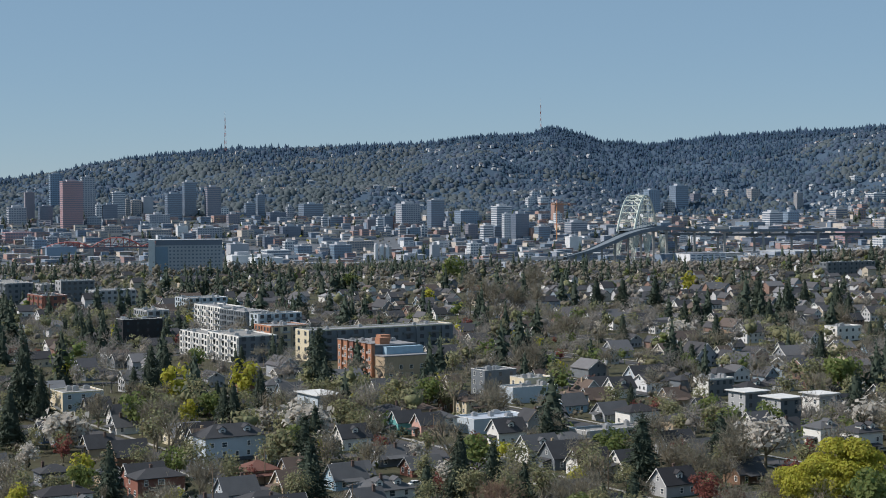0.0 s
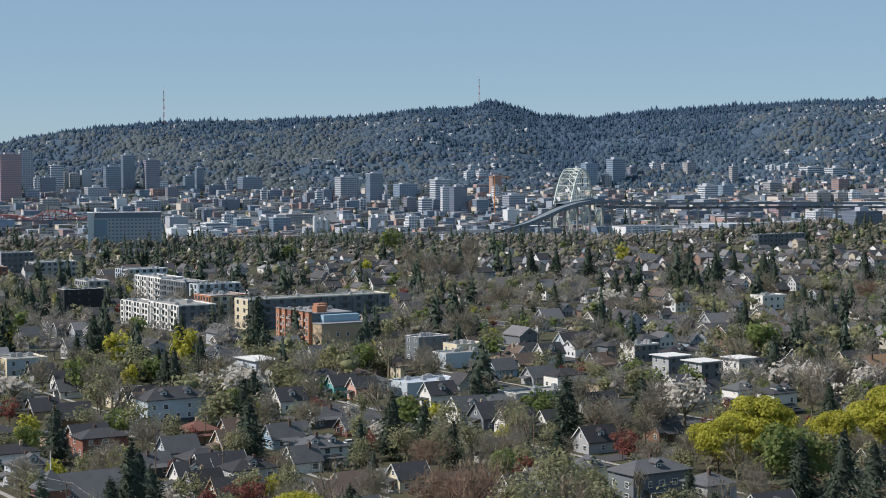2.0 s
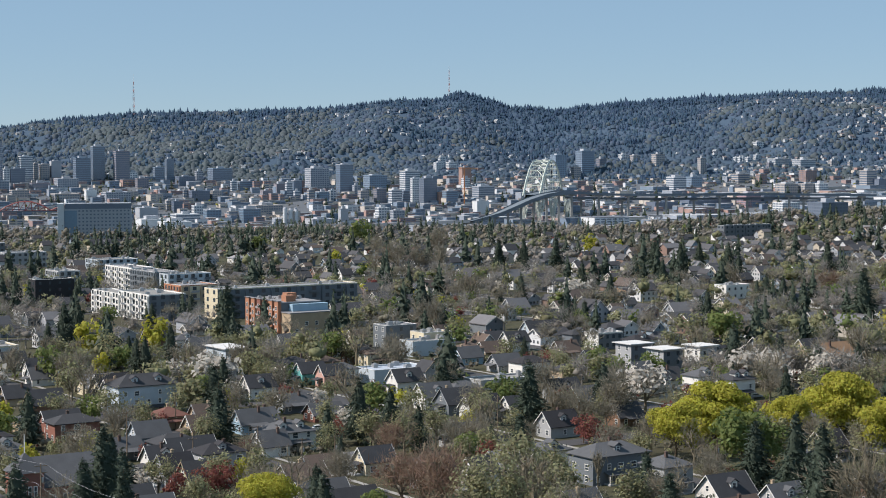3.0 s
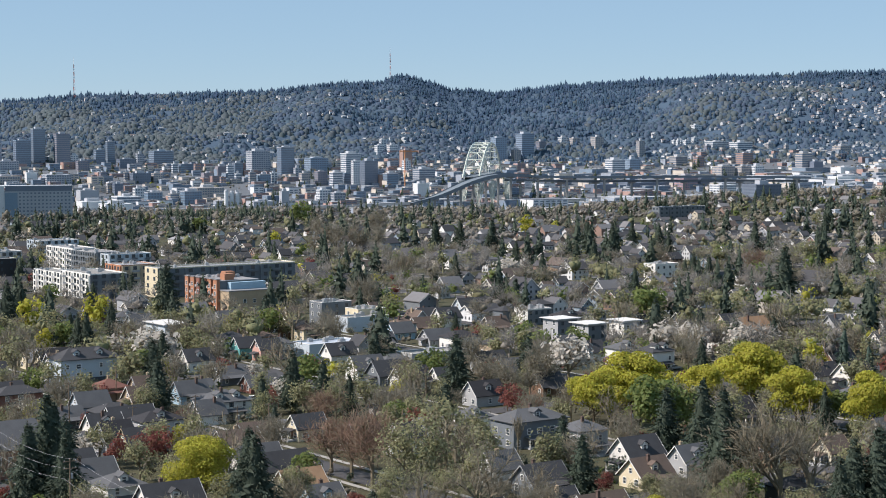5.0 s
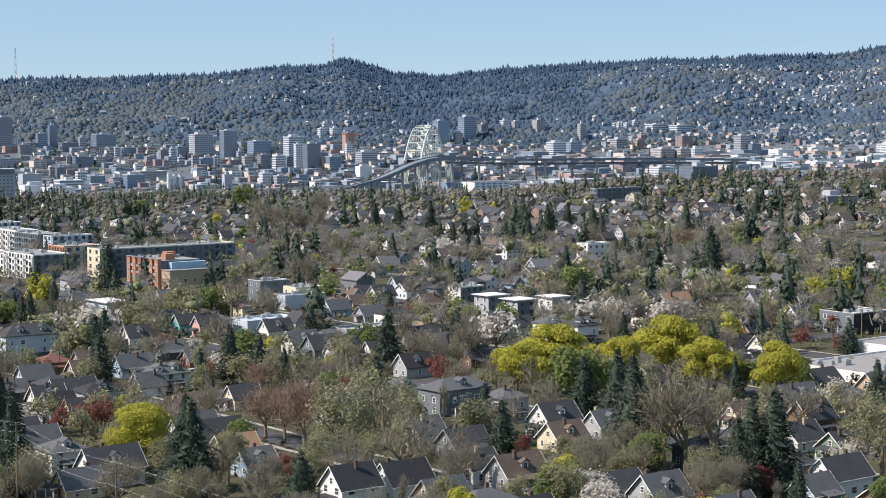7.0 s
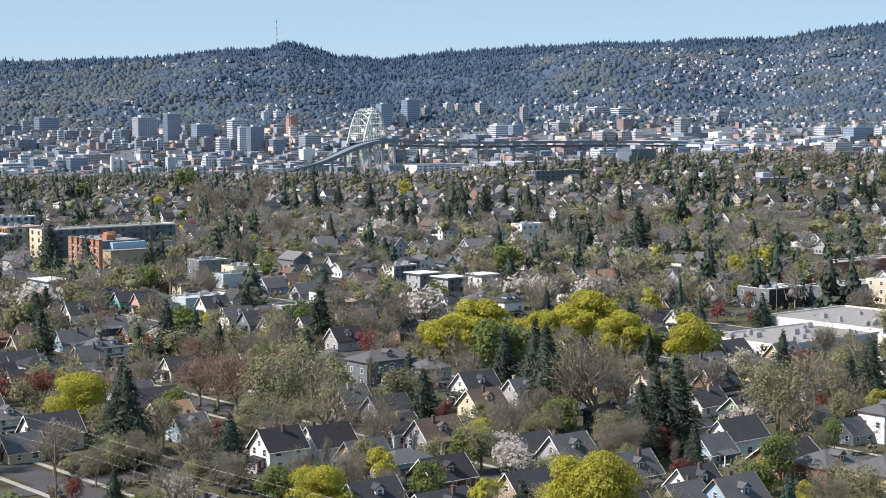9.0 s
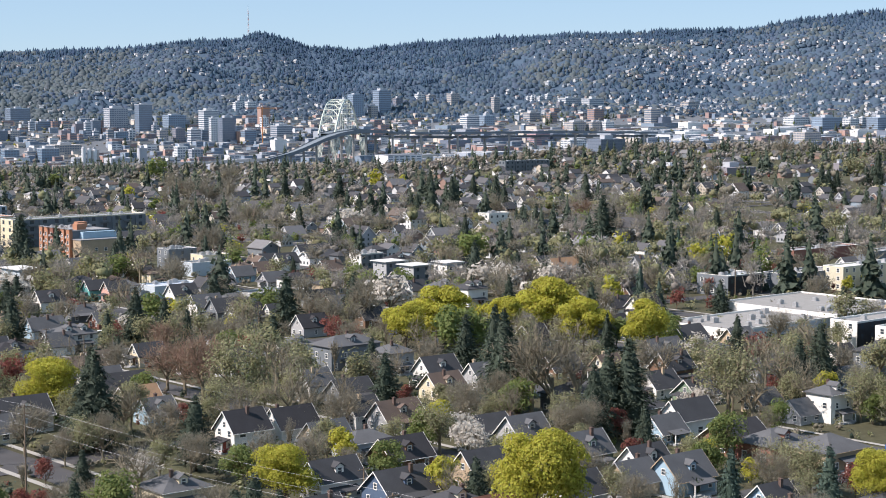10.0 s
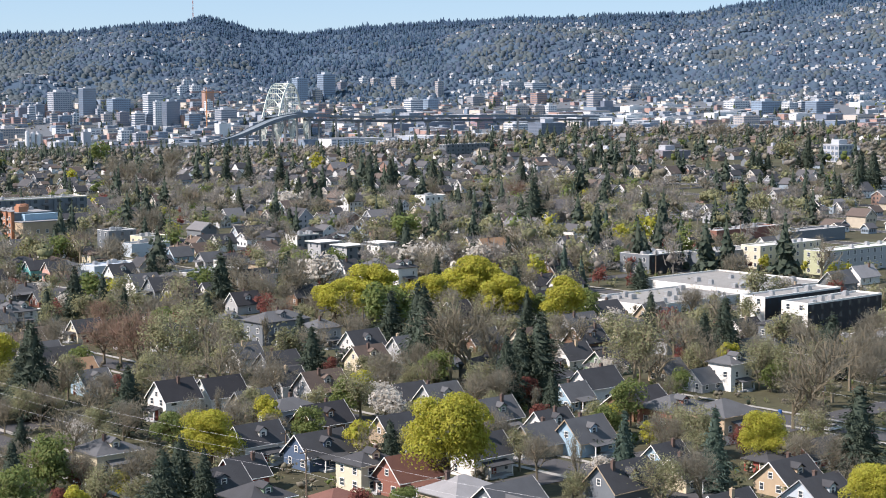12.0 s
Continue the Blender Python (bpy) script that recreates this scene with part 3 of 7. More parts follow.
    if porch:
        sx = -1 if face == "e" else 0
        pr, W = Shape(), (d if sx else w) * 0.62
        pr.prism([(-W / 2, 0.02, 3.0), (-W / 2, -2.6, 2.45), (-W / 2, -2.6, 2.62), (-W / 2, 0.02, 3.2)], W, 0, 0)
        ps = part("porch_roof", pr, ROOF[cover], o)
        m = pose(-w / 2, 0, 0, 0, 0, -90) if sx else pose(0, -d / 2, 0)
        ps.matrix_basis = m
        if y < 430:
            fl = Shape().box(-W / 2 + 0.1, W / 2 - 0.1, -2.4, -0.01, -0.5, 0.45)
            for i in range(3):
                fl.box(-0.9, 0.9, -2.4 - 0.3 * (i + 1), -2.4 - 0.3 * i, -0.5, 0.45 - 0.16 * (i + 1))
            pf = part("porch_floor", fl, PAINT["grey"], o)
            posts = [part("porch_post", Shape().box(-0.11, 0.11, -0.11, 0.11, 0, 2.15), TRIM, o) for i in range(2)]
            door = part("door", Shape().box(-0.48, 0.48, -0.06, 0.03, 0.45, 2.5).box(-0.6, -0.48, -0.08, 0.03, 0.45, 2.62).box(0.48, 0.6, -0.08, 0.03, 0.45, 2.62), PAINT[rng.choice(["red", "brown", "green", "navy"])], o)
            for q in (pf, door):
                q.matrix_basis = m
            for i, q in enumerate(posts):
                q.matrix_basis = m @ pose((2 * i - 1) * (W / 2 - 0.25), -2.2, 0.44)
    taken.append((x, y, max(w, d) * 0.62))
    return o


def flat_building(x, y, w, d, h, turn=0, wall="white", side=None, roof="white", floors=2, cols=(6, 4), label="", boxes=3, win=(1.3, 1.5), name="apartment_building", bands=(), parapet=0.5, windows=True):
    """A flat-roofed block with a parapet, rows of windows and machines on the roof. w along the grid's first axis, d along the second."""
    rng = random.Random(int(x * 11 + y * 5))
    g = float(land(x, y))
    o = root(name, x, y, g, GRID + turn, label or f"{wall} flat-roofed {name.replace('_', ' ')}", "building", "flat-roofed buildings")
    t = 0.3
    part("wall", Shape().box(-w / 2, w / 2, -d / 2, d / 2, -2, h - parapet), PAINT[wall], o)
    if side:                                       # a facing of another colour on the two ends
        for sx in (-1, 1):
            part("end_cladding", Shape().box(min(sx * w / 2, sx * (w / 2 + 0.06)), max(sx * w / 2, sx * (w / 2 + 0.06)), -d / 2 - 0.05, d / 2 + 0.05, -2, h - 0.02), PAINT[side], o)
    rim = Shape()
    rim.box(-w / 2, w / 2, -d / 2, -d / 2 + t, h - parapet, h).box(-w / 2, w / 2, d / 2 - t, d / 2, h - parapet, h)
    rim.box(-w / 2, -w / 2 + t, -d / 2 + t, d / 2 - t, h - parapet, h).box(w / 2 - t, w / 2, -d / 2 + t, d / 2 - t, h - parapet, h)
    part("parapet", rim, PAINT[side or wall], o)
    cap = Shape()
    cap.box(-w / 2 - 0.06, w / 2 + 0.06, -d / 2 - 0.06, -d / 2 + t, h, h + 0.1).box(-w / 2 - 0.06, w / 2 + 0.06, d / 2 - t, d / 2 + 0.06, h, h + 0.1)
    cap.box(-w / 2 - 0.06, -w / 2 + t, -d / 2 + t, d / 2 - t, h, h + 0.1).box(w / 2 - t, w / 2 + 0.06, -d / 2 + t, d / 2 - t, h, h + 0.1)
    part("coping", cap, TRIM, o)
    part("roof", Shape().box(-w / 2 + t, w / 2 - t, -d / 2 + t, d / 2 - t, h - parapet, h - parapet + 0.06), ROOF[roof], o)
    if "deep eaves" in label:                      # a thin pale slab that reaches past the walls
        part("roof_slab", Shape().box(-w / 2 - 1.0, w / 2 + 1.0, -d / 2 - 1.0, d / 2 + 1.0, h + 0.12, h + 0.42), ROOF[roof], o)
        boxes = 0
    for i in range(boxes):
        bw, bh = rng.uniform(1.2, 2.6), rng.uniform(0.9, 1.7)
        b = Shape().box(-bw / 2, bw / 2, -0.8, 0.8, 0.15, bh).box(-bw / 2 - 0.1, bw / 2 + 0.1, -0.9, 0.9, 0, 0.15).box(-bw / 4, bw / 4, -0.5, 0.5, bh, bh + 0.2)
        q = part("rooftop_unit", b, STEEL, o)
        q.location = (rng.uniform(-0.4, 0.4) * w, rng.uniform(-0.4, 0.4) * d, h - parapet + 0.06)
    deep = floors >= 3 and windows and h > 10.5 and wall != "black"
    bay = PAINT[{"white": "sky", "cream": "tan"}.get(wall, wall)]
    if deep:                                       # proud bays and stacks of balconies by turns
        fh = h / floors
        for side_len, n, west in ((w, cols[0], False), (d, cols[1], True)):
            if n < 3 or (side and not west and wall == "slate" and w < 30):
                continue
            for i in range(n):
                c, e = (i + 0.5) * side_len / n - side_len / 2, 0.42 * side_len / n
                face = -(w if west else d) / 2
                s = Shape()
                if i % 2 == 0:
                    s.box(*((face - 0.7, face - 0.07, c - e, c + e) if west else (c - e, c + e, face - 0.7, face - 0.06)), fh * 0.4, h - 0.6)
                    part("bay", s, (PAINT[side] if west and side else bay), o)
                else:
                    for fl in range(1, floors) if y < 1100 else ():
                        z, s = fl * fh, Shape()
                        for p, q, b0, b1 in ((0.06, 1.4, z, z + 0.16), (1.32, 1.4, z + 0.16, z + 1.05)):
                            s.box(*((face - q, face - p, c - e, c + e) if west else (c - e, c + e, face - q, face - p)), b0, b1)
                        part("balcony", s, PAINT["grey" if wall in ("white", "cream") else "slate"], o)
    if deep:
        win = (2.2, 2.0)
    if windows and y > 800:                        # far off: the window rows stay joined
        s, fh = Shape(), h / floors
        for fl in range(floors):
            z = fl * fh + fh * 0.28
            for i in range(cols[0]):
                c = (i + 0.5) * w / cols[0] - w / 2
                k = 0.66 if deep and i % 2 == 0 and cols[0] >= 3 else 0
                s.box(c - win[0] / 2, c + win[0] / 2, -d / 2 - 0.08 - k, -d / 2 + 0.05 - k, z, z + win[1])
            for i in range(cols[1]):
                c = (i + 0.5) * d / cols[1] - d / 2
                k = 0.6 if deep and i % 2 == 0 and cols[1] >= 3 else 0
                s.box(-w / 2 - 0.14 - k, -w / 2 + 0.05 - k, c - win[0] / 2, c + win[0] / 2, z, z + win[1])
        part("glazing", s, PANE, o)["kind"] = "stuff"
    elif windows:
        fh = h / floors
        for fl in range(floors):
            z = fl * fh + fh * 0.28
            for side_len, n, yaw, along in ((w, cols[0], 0, (0, -d / 2)), (d, cols[1], -90, (-w / 2 - (0.06 if side else 0), 0))):
                for i in range(n):
                    s = (i + 0.5) * side_len / n - side_len / 2
                    px, py = (s, along[1]) if yaw in (0, 180) else (along[0], s)
                    add_window(o, px, py, z, yaw, win[0], win[1], fine=False, plain=wall in ("black", "slate") and yaw == 0)
    taken.append((x, y, max(w, d) * 0.6))
    r = math.hypot(x, y)
    for k in (0.5, 0.9, 1.3) if y > 560 else ():                      # trees kept off the camera side, so the building shows
        taken.append((x - x / r * (k * d / 2 + 22 * k), y - y / r * (k * d / 2 + 22 * k), w * 0.42))
    return o

# ---- flat-roofed buildings ----
flat_building(-96.4, 846.6, 19.5, 36.0, 13, 0, "slate", "white", "white", 4, (4, 7), boxes=4, label="white apartment block with a dark side and flat roof")
flat_building(-117.5, 872.4, 11.0, 36.0, 12, 0, "white", "white", "white", 4, (2, 7), boxes=4, label="white apartment block with flat roof and balconies")
flat_building(-134.5, 1063.5, 15.0, 40.5, 15, 0, "grey", "white", "light", 4, (3, 8), boxes=4, label="grey and white apartment block with balconies")
flat_building(-117.2, 1033.4, 15.0, 40.5, 14, 0, "slate", None, "light", 4, (3, 8), boxes=4, label="dark grey apartment block with flat roof")
flat_building(-94.5, 998.0, 27.0, 11.5, 14, 0, "sky", None, "white", 4, (6, 2), boxes=4, label="pale blue apartment block with flat roof")
flat_building(-85.0, 928.6, 21.5, 21.0, 12, 0, "cream", "orange", "light", 3, (4, 4), boxes=4, label="cream and orange-brown apartment block")
flat_building(-33.2, 862.5, 79.0, 14.5, 15, 0, "slate", "cream", "light", 4, (11, 2), boxes=4, label="long dark grey apartment block with cream end")
flat_building(-160.2, 934.1, 22.0, 10.0, 15, 0, "black", None, "white", 4, (4, 2), boxes=4, label="black flat-roofed office block")
flat_building(-168.5, 1022.5, 13.5, 20.5, 15, 0, "grey", None, "white", 4, (3, 4), boxes=4, label="grey flat-roofed office block nearby")
flat_building(-164.8, 1207.1, 29.5, 22.0, 13, 0, "sky", None, "white", 4, (6, 4), boxes=4, label="pale flat-roofed apartment block")
flat_building(-343.5, 1400.3, 21.5, 61.5, 17, 0, "slate", None, "white", 4, (4, 12), boxes=4, label="dark grey office block with white roof edge")
flat_building(-294.3, 1417.3, 27.5, 14.0, 17, 0, "slate", "grey", "white", 4, (6, 2), boxes=4, label="dark grey office block with pale end wall")
flat_building(-281.7, 1261.7, 17.5, 35.0, 13, 0, "brick", None, "dark", 3, (3, 7), boxes=4, label="brick and dark flat-roofed block")
flat_building(-254.4, 1355.5, 33.5, 20.5, 12, 0, "grey", None, "light", 3, (7, 4), boxes=4, label="grey flat-roofed office block nearby")
flat_building(-319.3, 1425.1, 13.0, 17.5, 14, 0, "grey", None, "white", 4, (2, 3), boxes=4, label="grey office block with flat roof")
flat_building(106.0, 618.3, 9.5, 9.0, 9.0, 0, "slate", "grey", "bright", 3, (2, 2), boxes=4, label="modern grey flat-roofed duplex with deep eaves")
flat_building(114.3, 599.6, 9.0, 9.5, 9.0, 0, "slate", "grey", "bright", 3, (2, 2), boxes=4, label="modern grey flat-roofed duplex with deep eaves")
flat_building(130.2, 613.7, 8.0, 8.5, 8.5, 0, "grey", "white", "bright", 2, (2, 2), boxes=4, label="modern white flat-roofed house with deep eaves")
flat_building(-43.5, 616.6, 9.0, 16.0, 9, 0, "grey", "sky", "bright", 2, (2, 3), boxes=4, label="pale blue flat-roofed house with deep eaves")
flat_building(19.4, 689.9, 14.5, 10.0, 10, 0, "slate", None, "light", 3, (3, 2), boxes=4, label="dark modern flat-roofed house")
flat_building(31.7, 667.2, 20.0, 10.0, 6, 0, "sky", None, "white", 2, (4, 2), windows=False, boxes=4, label="pale blue flat-roofed building by a street")
flat_building(33.7, 679.6, 13.5, 10.0, 8, 0, "cream", None, "white", 2, (3, 2), boxes=4, label="cream flat-roofed shop building nearby")
flat_building(104.3, 684.6, 12.5, 9.0, 6.8, 0, "slate", "white", "light", 2, (4, 2), boxes=4, label="modern white house with wide flat roof")
flat_building(-134.9, 650.2, 15.5, 15.0, 7, 0, "sky", "cream", "white", 2, (3, 3), boxes=4, label="cream flat-roofed apartment house")
flat_building(16.1, 586.2, 22.5, 13.0, 5, 0, "sky", None, "metal", 1, (5, 2), windows=False, boxes=4, label="long low workshop with pale metal roof")
flat_building(53.7, 568.4, 26.0, 10.0, 3.4, 0, "grey", None, "white", 1, (6, 2), windows=False, boxes=4, label="low concrete building with pale flat roof")
flat_building(399.6, 1755.1, 64.5, 10.0, 13, 0, "slate", None, "white", 3, (9, 2), boxes=4, label="dark flat-roofed block with white roof edge")
flat_building(213.9, 948.8, 18.0, 10.0, 8, 0, "white", None, "white", 2, (4, 2), boxes=4, label="white modern flat-roofed corner house")
taken += [(x, y, 12.0) for x, y in ((212, 528), (228, 530), (246, 535), (266, 540), (286, 545), (302, 526), (284, 520))]      # kept clear behind the hall, so the blocks show to the camera
flat_building(241.8, 483.2, 45.5, 52.0, 4.2, 0, "sky", "white", "white", 1, (10, 10), windows=False, boxes=14, label="large white-roofed commercial hall")
flat_building(204.8, 450.2, 50.0, 31.0, 3.4, 0, "sky", "white", "white", 1, (9, 3), windows=False, boxes=14, label="low white-roofed commercial hall")
flat_building(232.0, 553.0, 19.5, 16.0, 8.0, 0, "black", "slate", "bright", 2, (4, 3), boxes=4, label="black flat-roofed commercial block")
flat_building(265.4, 562.4, 33.5, 13.0, 7.5, 0, "slate", None, "white", 2, (7, 2), boxes=4, label="dark grey flat-roofed block with large windows")
flat_building(293.5, 566.7, 40.5, 10.0, 9.5, 0, "cream", "yellow", "bright", 3, (9, 2), boxes=4, label="cream and yellow apartment block")
flat_building(317.7, 543.8, 59.0, 10.0, 9.5, 0, "grey", "lime", "bright", 3, (13, 2), boxes=4, label="lime green and grey apartment block with balconies")
flat_building(233.3, 405.8, 39.5, 10.0, 9.5, 0, "black", "white", "white", 3, (8, 2), boxes=4, label="row house block with white end and black front")
flat_building(239.9, 387.8, 38.5, 10.0, 9.5, 0, "black", "white", "white", 3, (8, 2), boxes=4, label="row house block with white end and black front")
flat_building(232.8, 343.5, 32.0, 10.0, 4, 0, "tan", None, "light", 1, (7, 2), windows=False, boxes=4, label="low building with pale flat roof")
flat_building(347.7, 666.7, 42.0, 10.0, 6, 0, "slate", None, "light", 1, (9, 2), windows=False, boxes=4, label="low grey flat-roofed shop building")
flat_building(320.3, 688.1, 47.5, 10.0, 5.5, 0, "brick", None, "light", 1, (10, 2), windows=False, boxes=4, label="low brick shop building with pale roof")

# ---- houses of the neighbourhood ----
house(70.2, 192.5, 10.4, 7.9, 7.5, "gable", 0, "brick", "red", 2, dormers=0)
house(63.1, 198.0, 9.1, 7.9, 7.5, "hip", 0, "yellow", "dark", 2, dormers=1)
house(44.1, 226.2, 10.4, 7.0, 8.0, "gable", 0, "white", "dark", 2, dormers=1)
house(56.3, 219.7, 11.3, 8.8, 7.0, "gable", 0, "navy", "dark", 1, dormers=1)
house(29.3, 278.3, 9.6, 7.9, 8.9, "gable", 0, "white", "black", 2, dormers=0, face="e")
house(5.8, 329.6, 9.6, 7.9, 6.6, "gable", 0, "cream", "tan", 1, dormers=0)
house(10.2, 314.4, 7.8, 7.9, 6.1, "gable", 0, "blue", "grey", 1, dormers=1)
house(13.7, 223.8, 10.4, 9.7, 7.0, "hip", 0, "cream", "grey", 2, dormers=1)
house(39.3, 200.5, 7.8, 6.6, 6.6, "gable", 0, "red", "dark", 1, dormers=0, face="e")
house(33.3, 191.3, 11.3, 8.8, 6.6, "gable", 0, "slate", "dark", 1, dormers=1)
house(40.1, 177.8, 9.6, 9.7, 7.0, "hip", 0, "green", "dark", 2, dormers=1)
house(77.5, 176.8, 12.2, 10.6, 6.6, "hip", 0, "tan", "light", 1, dormers=0)
house(84.6, 169.3, 11.3, 8.8, 6.6, "gable", 0, "slate", "grey", 1, dormers=0)
house(90.8, 268.4, 9.6, 7.9, 7.5, "gable", 0, "grey", "grey", 2, dormers=1)
house(98.7, 244.5, 9.6, 7.9, 8.0, "gable", 0, "green", "grey", 2, dormers=1)
house(102.8, 221.0, 8.7, 7.9, 6.6, "gable", 0, "tan", "grey", 1, dormers=0, face="e")
house(112.9, 221.2, 10.4, 8.4, 7.5, "gable", 0, "blue", "grey", 2, dormers=1)
house(135.9, 257.7, 13.1, 9.7, 6.6, "gable", 0, "brown", "black", 1, dormers=0)
house(141.2, 247.4, 12.6, 10.4, 6.8, "hip", 0, "brick", "grey", 1, dormers=1)
house(149.8, 237.8, 12.2, 11.0, 7.2, "hip", 0, "tan", "grey", 1, dormers=0)
house(169.8, 288.3, 8.3, 7.5, 8.9, "hip", 0, "white", "grey", 2, dormers=1)
house(124.3, 186.2, 10.4, 7.9, 6.1, "gable", 0, "cream", "dark", 1, dormers=1)
house(123.7, 198.6, 7.8, 7.0, 6.1, "gable", 0, "blue", "dark", 1, dormers=0, face="e")
house(144.4, 196.5, 7.0, 6.2, 4.2, "hip", 0, "red", "dark", 1, dormers=0, porch=0, chimney=0)
house(156.3, 200.4, 11.3, 7.5, 5.2, "gable", 0, "red", "dark", 1, dormers=0)
house(141.1, 162.6, 10.4, 8.8, 6.6, "gable", 0, "sky", "dark", 1, dormers=1, face="e")
house(54.3, 177.0, 7.0, 6.2, 5.2, "hip", 0, "brown", "red", 1, dormers=0, porch=0, chimney=0)
house(148.2, 347.6, 9.6, 7.9, 8.5, "gable", 0, "brown", "dark", 2, dormers=1)
house(66.0, 295.6, 11.3, 7.9, 7.0, "gable", 0, "grey", "brown", 1, dormers=1)
house(58.1, 301.2, 7.8, 7.0, 7.0, "gable", 0, "white", "dark", 2, dormers=0, face="e")
house(162.0, 287.4, 7.8, 7.0, 5.6, "gable", 0, "grey", "grey", 1, dormers=0, porch=0, chimney=0)
house(123.5, 270.2, 7.8, 7.0, 6.1, "gable", 0, "blue", "grey", 1, dormers=0)
house(158.0, 302.5, 7.8, 7.0, 5.6, "gable", 0, "tan", "grey", 1, dormers=0)
house(64.4, 393.3, 17.4, 9.7, 9.4, "hip", 0, "slate", "grey", 2, dormers=1)
house(76.1, 379.9, 8.7, 8.8, 8.5, "hip", 0, "grey", "grey", 2, dormers=0)
house(83.6, 336.6, 9.6, 7.9, 6.6, "gable", 0, "cream", "brown", 1, dormers=1)
house(96.4, 349.4, 8.7, 7.0, 7.0, "gable", 0, "grey", "grey", 2, dormers=1)
house(101.5, 334.8, 7.8, 7.0, 7.5, "gable", 90, "white", "light", 2, dormers=0)
house(58.8, 331.2, 10.4, 7.9, 6.6, "gable", 0, "slate", "dark", 1, dormers=0)
house(50.8, 342.2, 7.8, 7.0, 7.5, "gable", 0, "white", "grey", 2, dormers=0, face="e")
house(32.4, 384.5, 7.0, 6.2, 7.5, "gable", 0, "white", "dark", 2, dormers=0, face="e")
house(-15.8, 444.1, 13.1, 10.6, 8.0, "hip", 0, "white", "grey", 2, dormers=2)
house(-19.3, 434.3, 7.8, 7.0, 6.6, "gable", 0, "white", "grey", 2, dormers=0, face="e")
house(-26.4, 473.3, 9.6, 7.0, 6.6, "gable", 0, "blue", "grey", 1, dormers=0)
house(-40.0, 482.9, 8.7, 7.0, 7.0, "gable", 0, "tan", "brown", 2, dormers=1, face="e")
house(-51.3, 484.0, 9.6, 8.8, 6.1, "hip", 0, "tan", "red", 1, dormers=0)
house(-44.7, 406.8, 8.7, 7.0, 7.5, "gable", 0, "white", "dark", 2, dormers=1, face="e")
house(-40.5, 394.2, 7.8, 7.0, 7.5, "gable", 0, "grey", "black", 2, dormers=0, face="e")
house(-33.6, 389.4, 9.6, 7.0, 6.6, "gable", 0, "lime", "dark", 1, dormers=0, face="e")
house(-32.9, 324.9, 8.7, 8.8, 7.5, "hip", 0, "white", "grey", 2, dormers=1)
house(-26.6, 295.9, 8.7, 7.0, 6.1, "gable", 0, "cream", "grey", 1, dormers=0, face="e")
house(-5.9, 406.5, 8.7, 6.2, 4.7, "gable", 0, "tan", "brown", 1, dormers=0, porch=0, chimney=0)
house(3.9, 413.5, 7.8, 5.3, 4.2, "gable", 0, "white", "light", 1, dormers=0, porch=0, chimney=0)
house(81.4, 480.0, 8.7, 7.0, 6.6, "gable", 0, "brown", "dark", 1, dormers=0)
house(124.9, 419.0, 7.8, 7.0, 7.5, "gable", 0, "slate", "black", 2, dormers=0)
house(133.2, 359.6, 7.0, 6.2, 6.6, "gable", 0, "yellow", "brown", 1, dormers=0, face="e")
house(173.4, 415.8, 10.4, 7.9, 6.6, "gable", 0, "navy", "dark", 1, dormers=0)
house(168.9, 382.0, 9.6, 8.8, 7.0, "hip", 0, "cream", "grey", 2, dormers=0)
house(84.4, 278.0, 9.6, 7.9, 6.1, "gable", 0, "slate", "dark", 1, dormers=0)
house(-62.0, 513.0, 19.5, 9.4, 12.4, "hip", 0, "sky", "dark", 2, dormers=2, rise=3.3)
house(-72.7, 534.4, 7.8, 7.0, 8.0, "gable", 0, "white", "brown", 2, dormers=0, face="e")
house(-75.4, 462.3, 13.1, 7.9, 7.5, "hip", 0, "brick", "dark", 2, dormers=0)
house(-28.6, 546.5, 9.6, 7.0, 7.5, "gable", 0, "white", "dark", 2, dormers=1, face="e")
house(-12.4, 579.9, 9.6, 6.2, 7.5, "gable", 0, "teal", "dark", 2, dormers=0, face="e")
house(-5.2, 573.6, 8.7, 6.2, 7.5, "gable", 0, "pink", "dark", 2, dormers=0, face="e")
house(-1.4, 579.5, 8.7, 7.9, 7.5, "hip", 0, "white", "grey", 2, dormers=0)
house(19.7, 554.5, 10.4, 7.0, 8.0, "gable", 0, "white", "dark", 2, dormers=1, face="e")
house(10.4, 631.1, 10.4, 7.9, 7.0, "hip", 0, "cream", "brown", 2, dormers=0)
house(28.3, 582.2, 7.0, 6.2, 7.5, "gable", 90, "grey", "dark", 2, dormers=0)
house(37.3, 537.7, 11.3, 7.9, 6.1, "hip", 0, "tan", "grey", 1, dormers=0)
house(51.6, 497.0, 8.7, 7.0, 6.6, "gable", 0, "white", "dark", 1, dormers=0, face="e")
house(92.2, 619.6, 10.4, 7.9, 6.6, "gable", 0, "grey", "dark", 1, dormers=1)
house(101.2, 573.1, 7.8, 7.0, 7.5, "gable", 0, "white", "grey", 2, dormers=0, face="e")
house(108.7, 560.8, 7.8, 7.0, 7.0, "gable", 0, "white", "dark", 2, dormers=0, face="e")
house(117.6, 548.4, 9.6, 7.9, 8.0, "hip", 0, "white", "grey", 2, dormers=1, face="e")
house(125.7, 534.1, 9.6, 8.8, 8.9, "hip", 0, "white", "dark", 2, dormers=2)
house(176.9, 604.1, 13.9, 11.4, 10.3, "gable", 0, "cream", "tan", 2, dormers=0)
house(152.4, 627.0, 8.7, 7.0, 6.6, "gable", 0, "white", "dark", 2, dormers=0, face="e")
house(45.3, 633.6, 9.6, 7.0, 6.6, "gable", 0, "blue", "grey", 1, dormers=0, face="e")
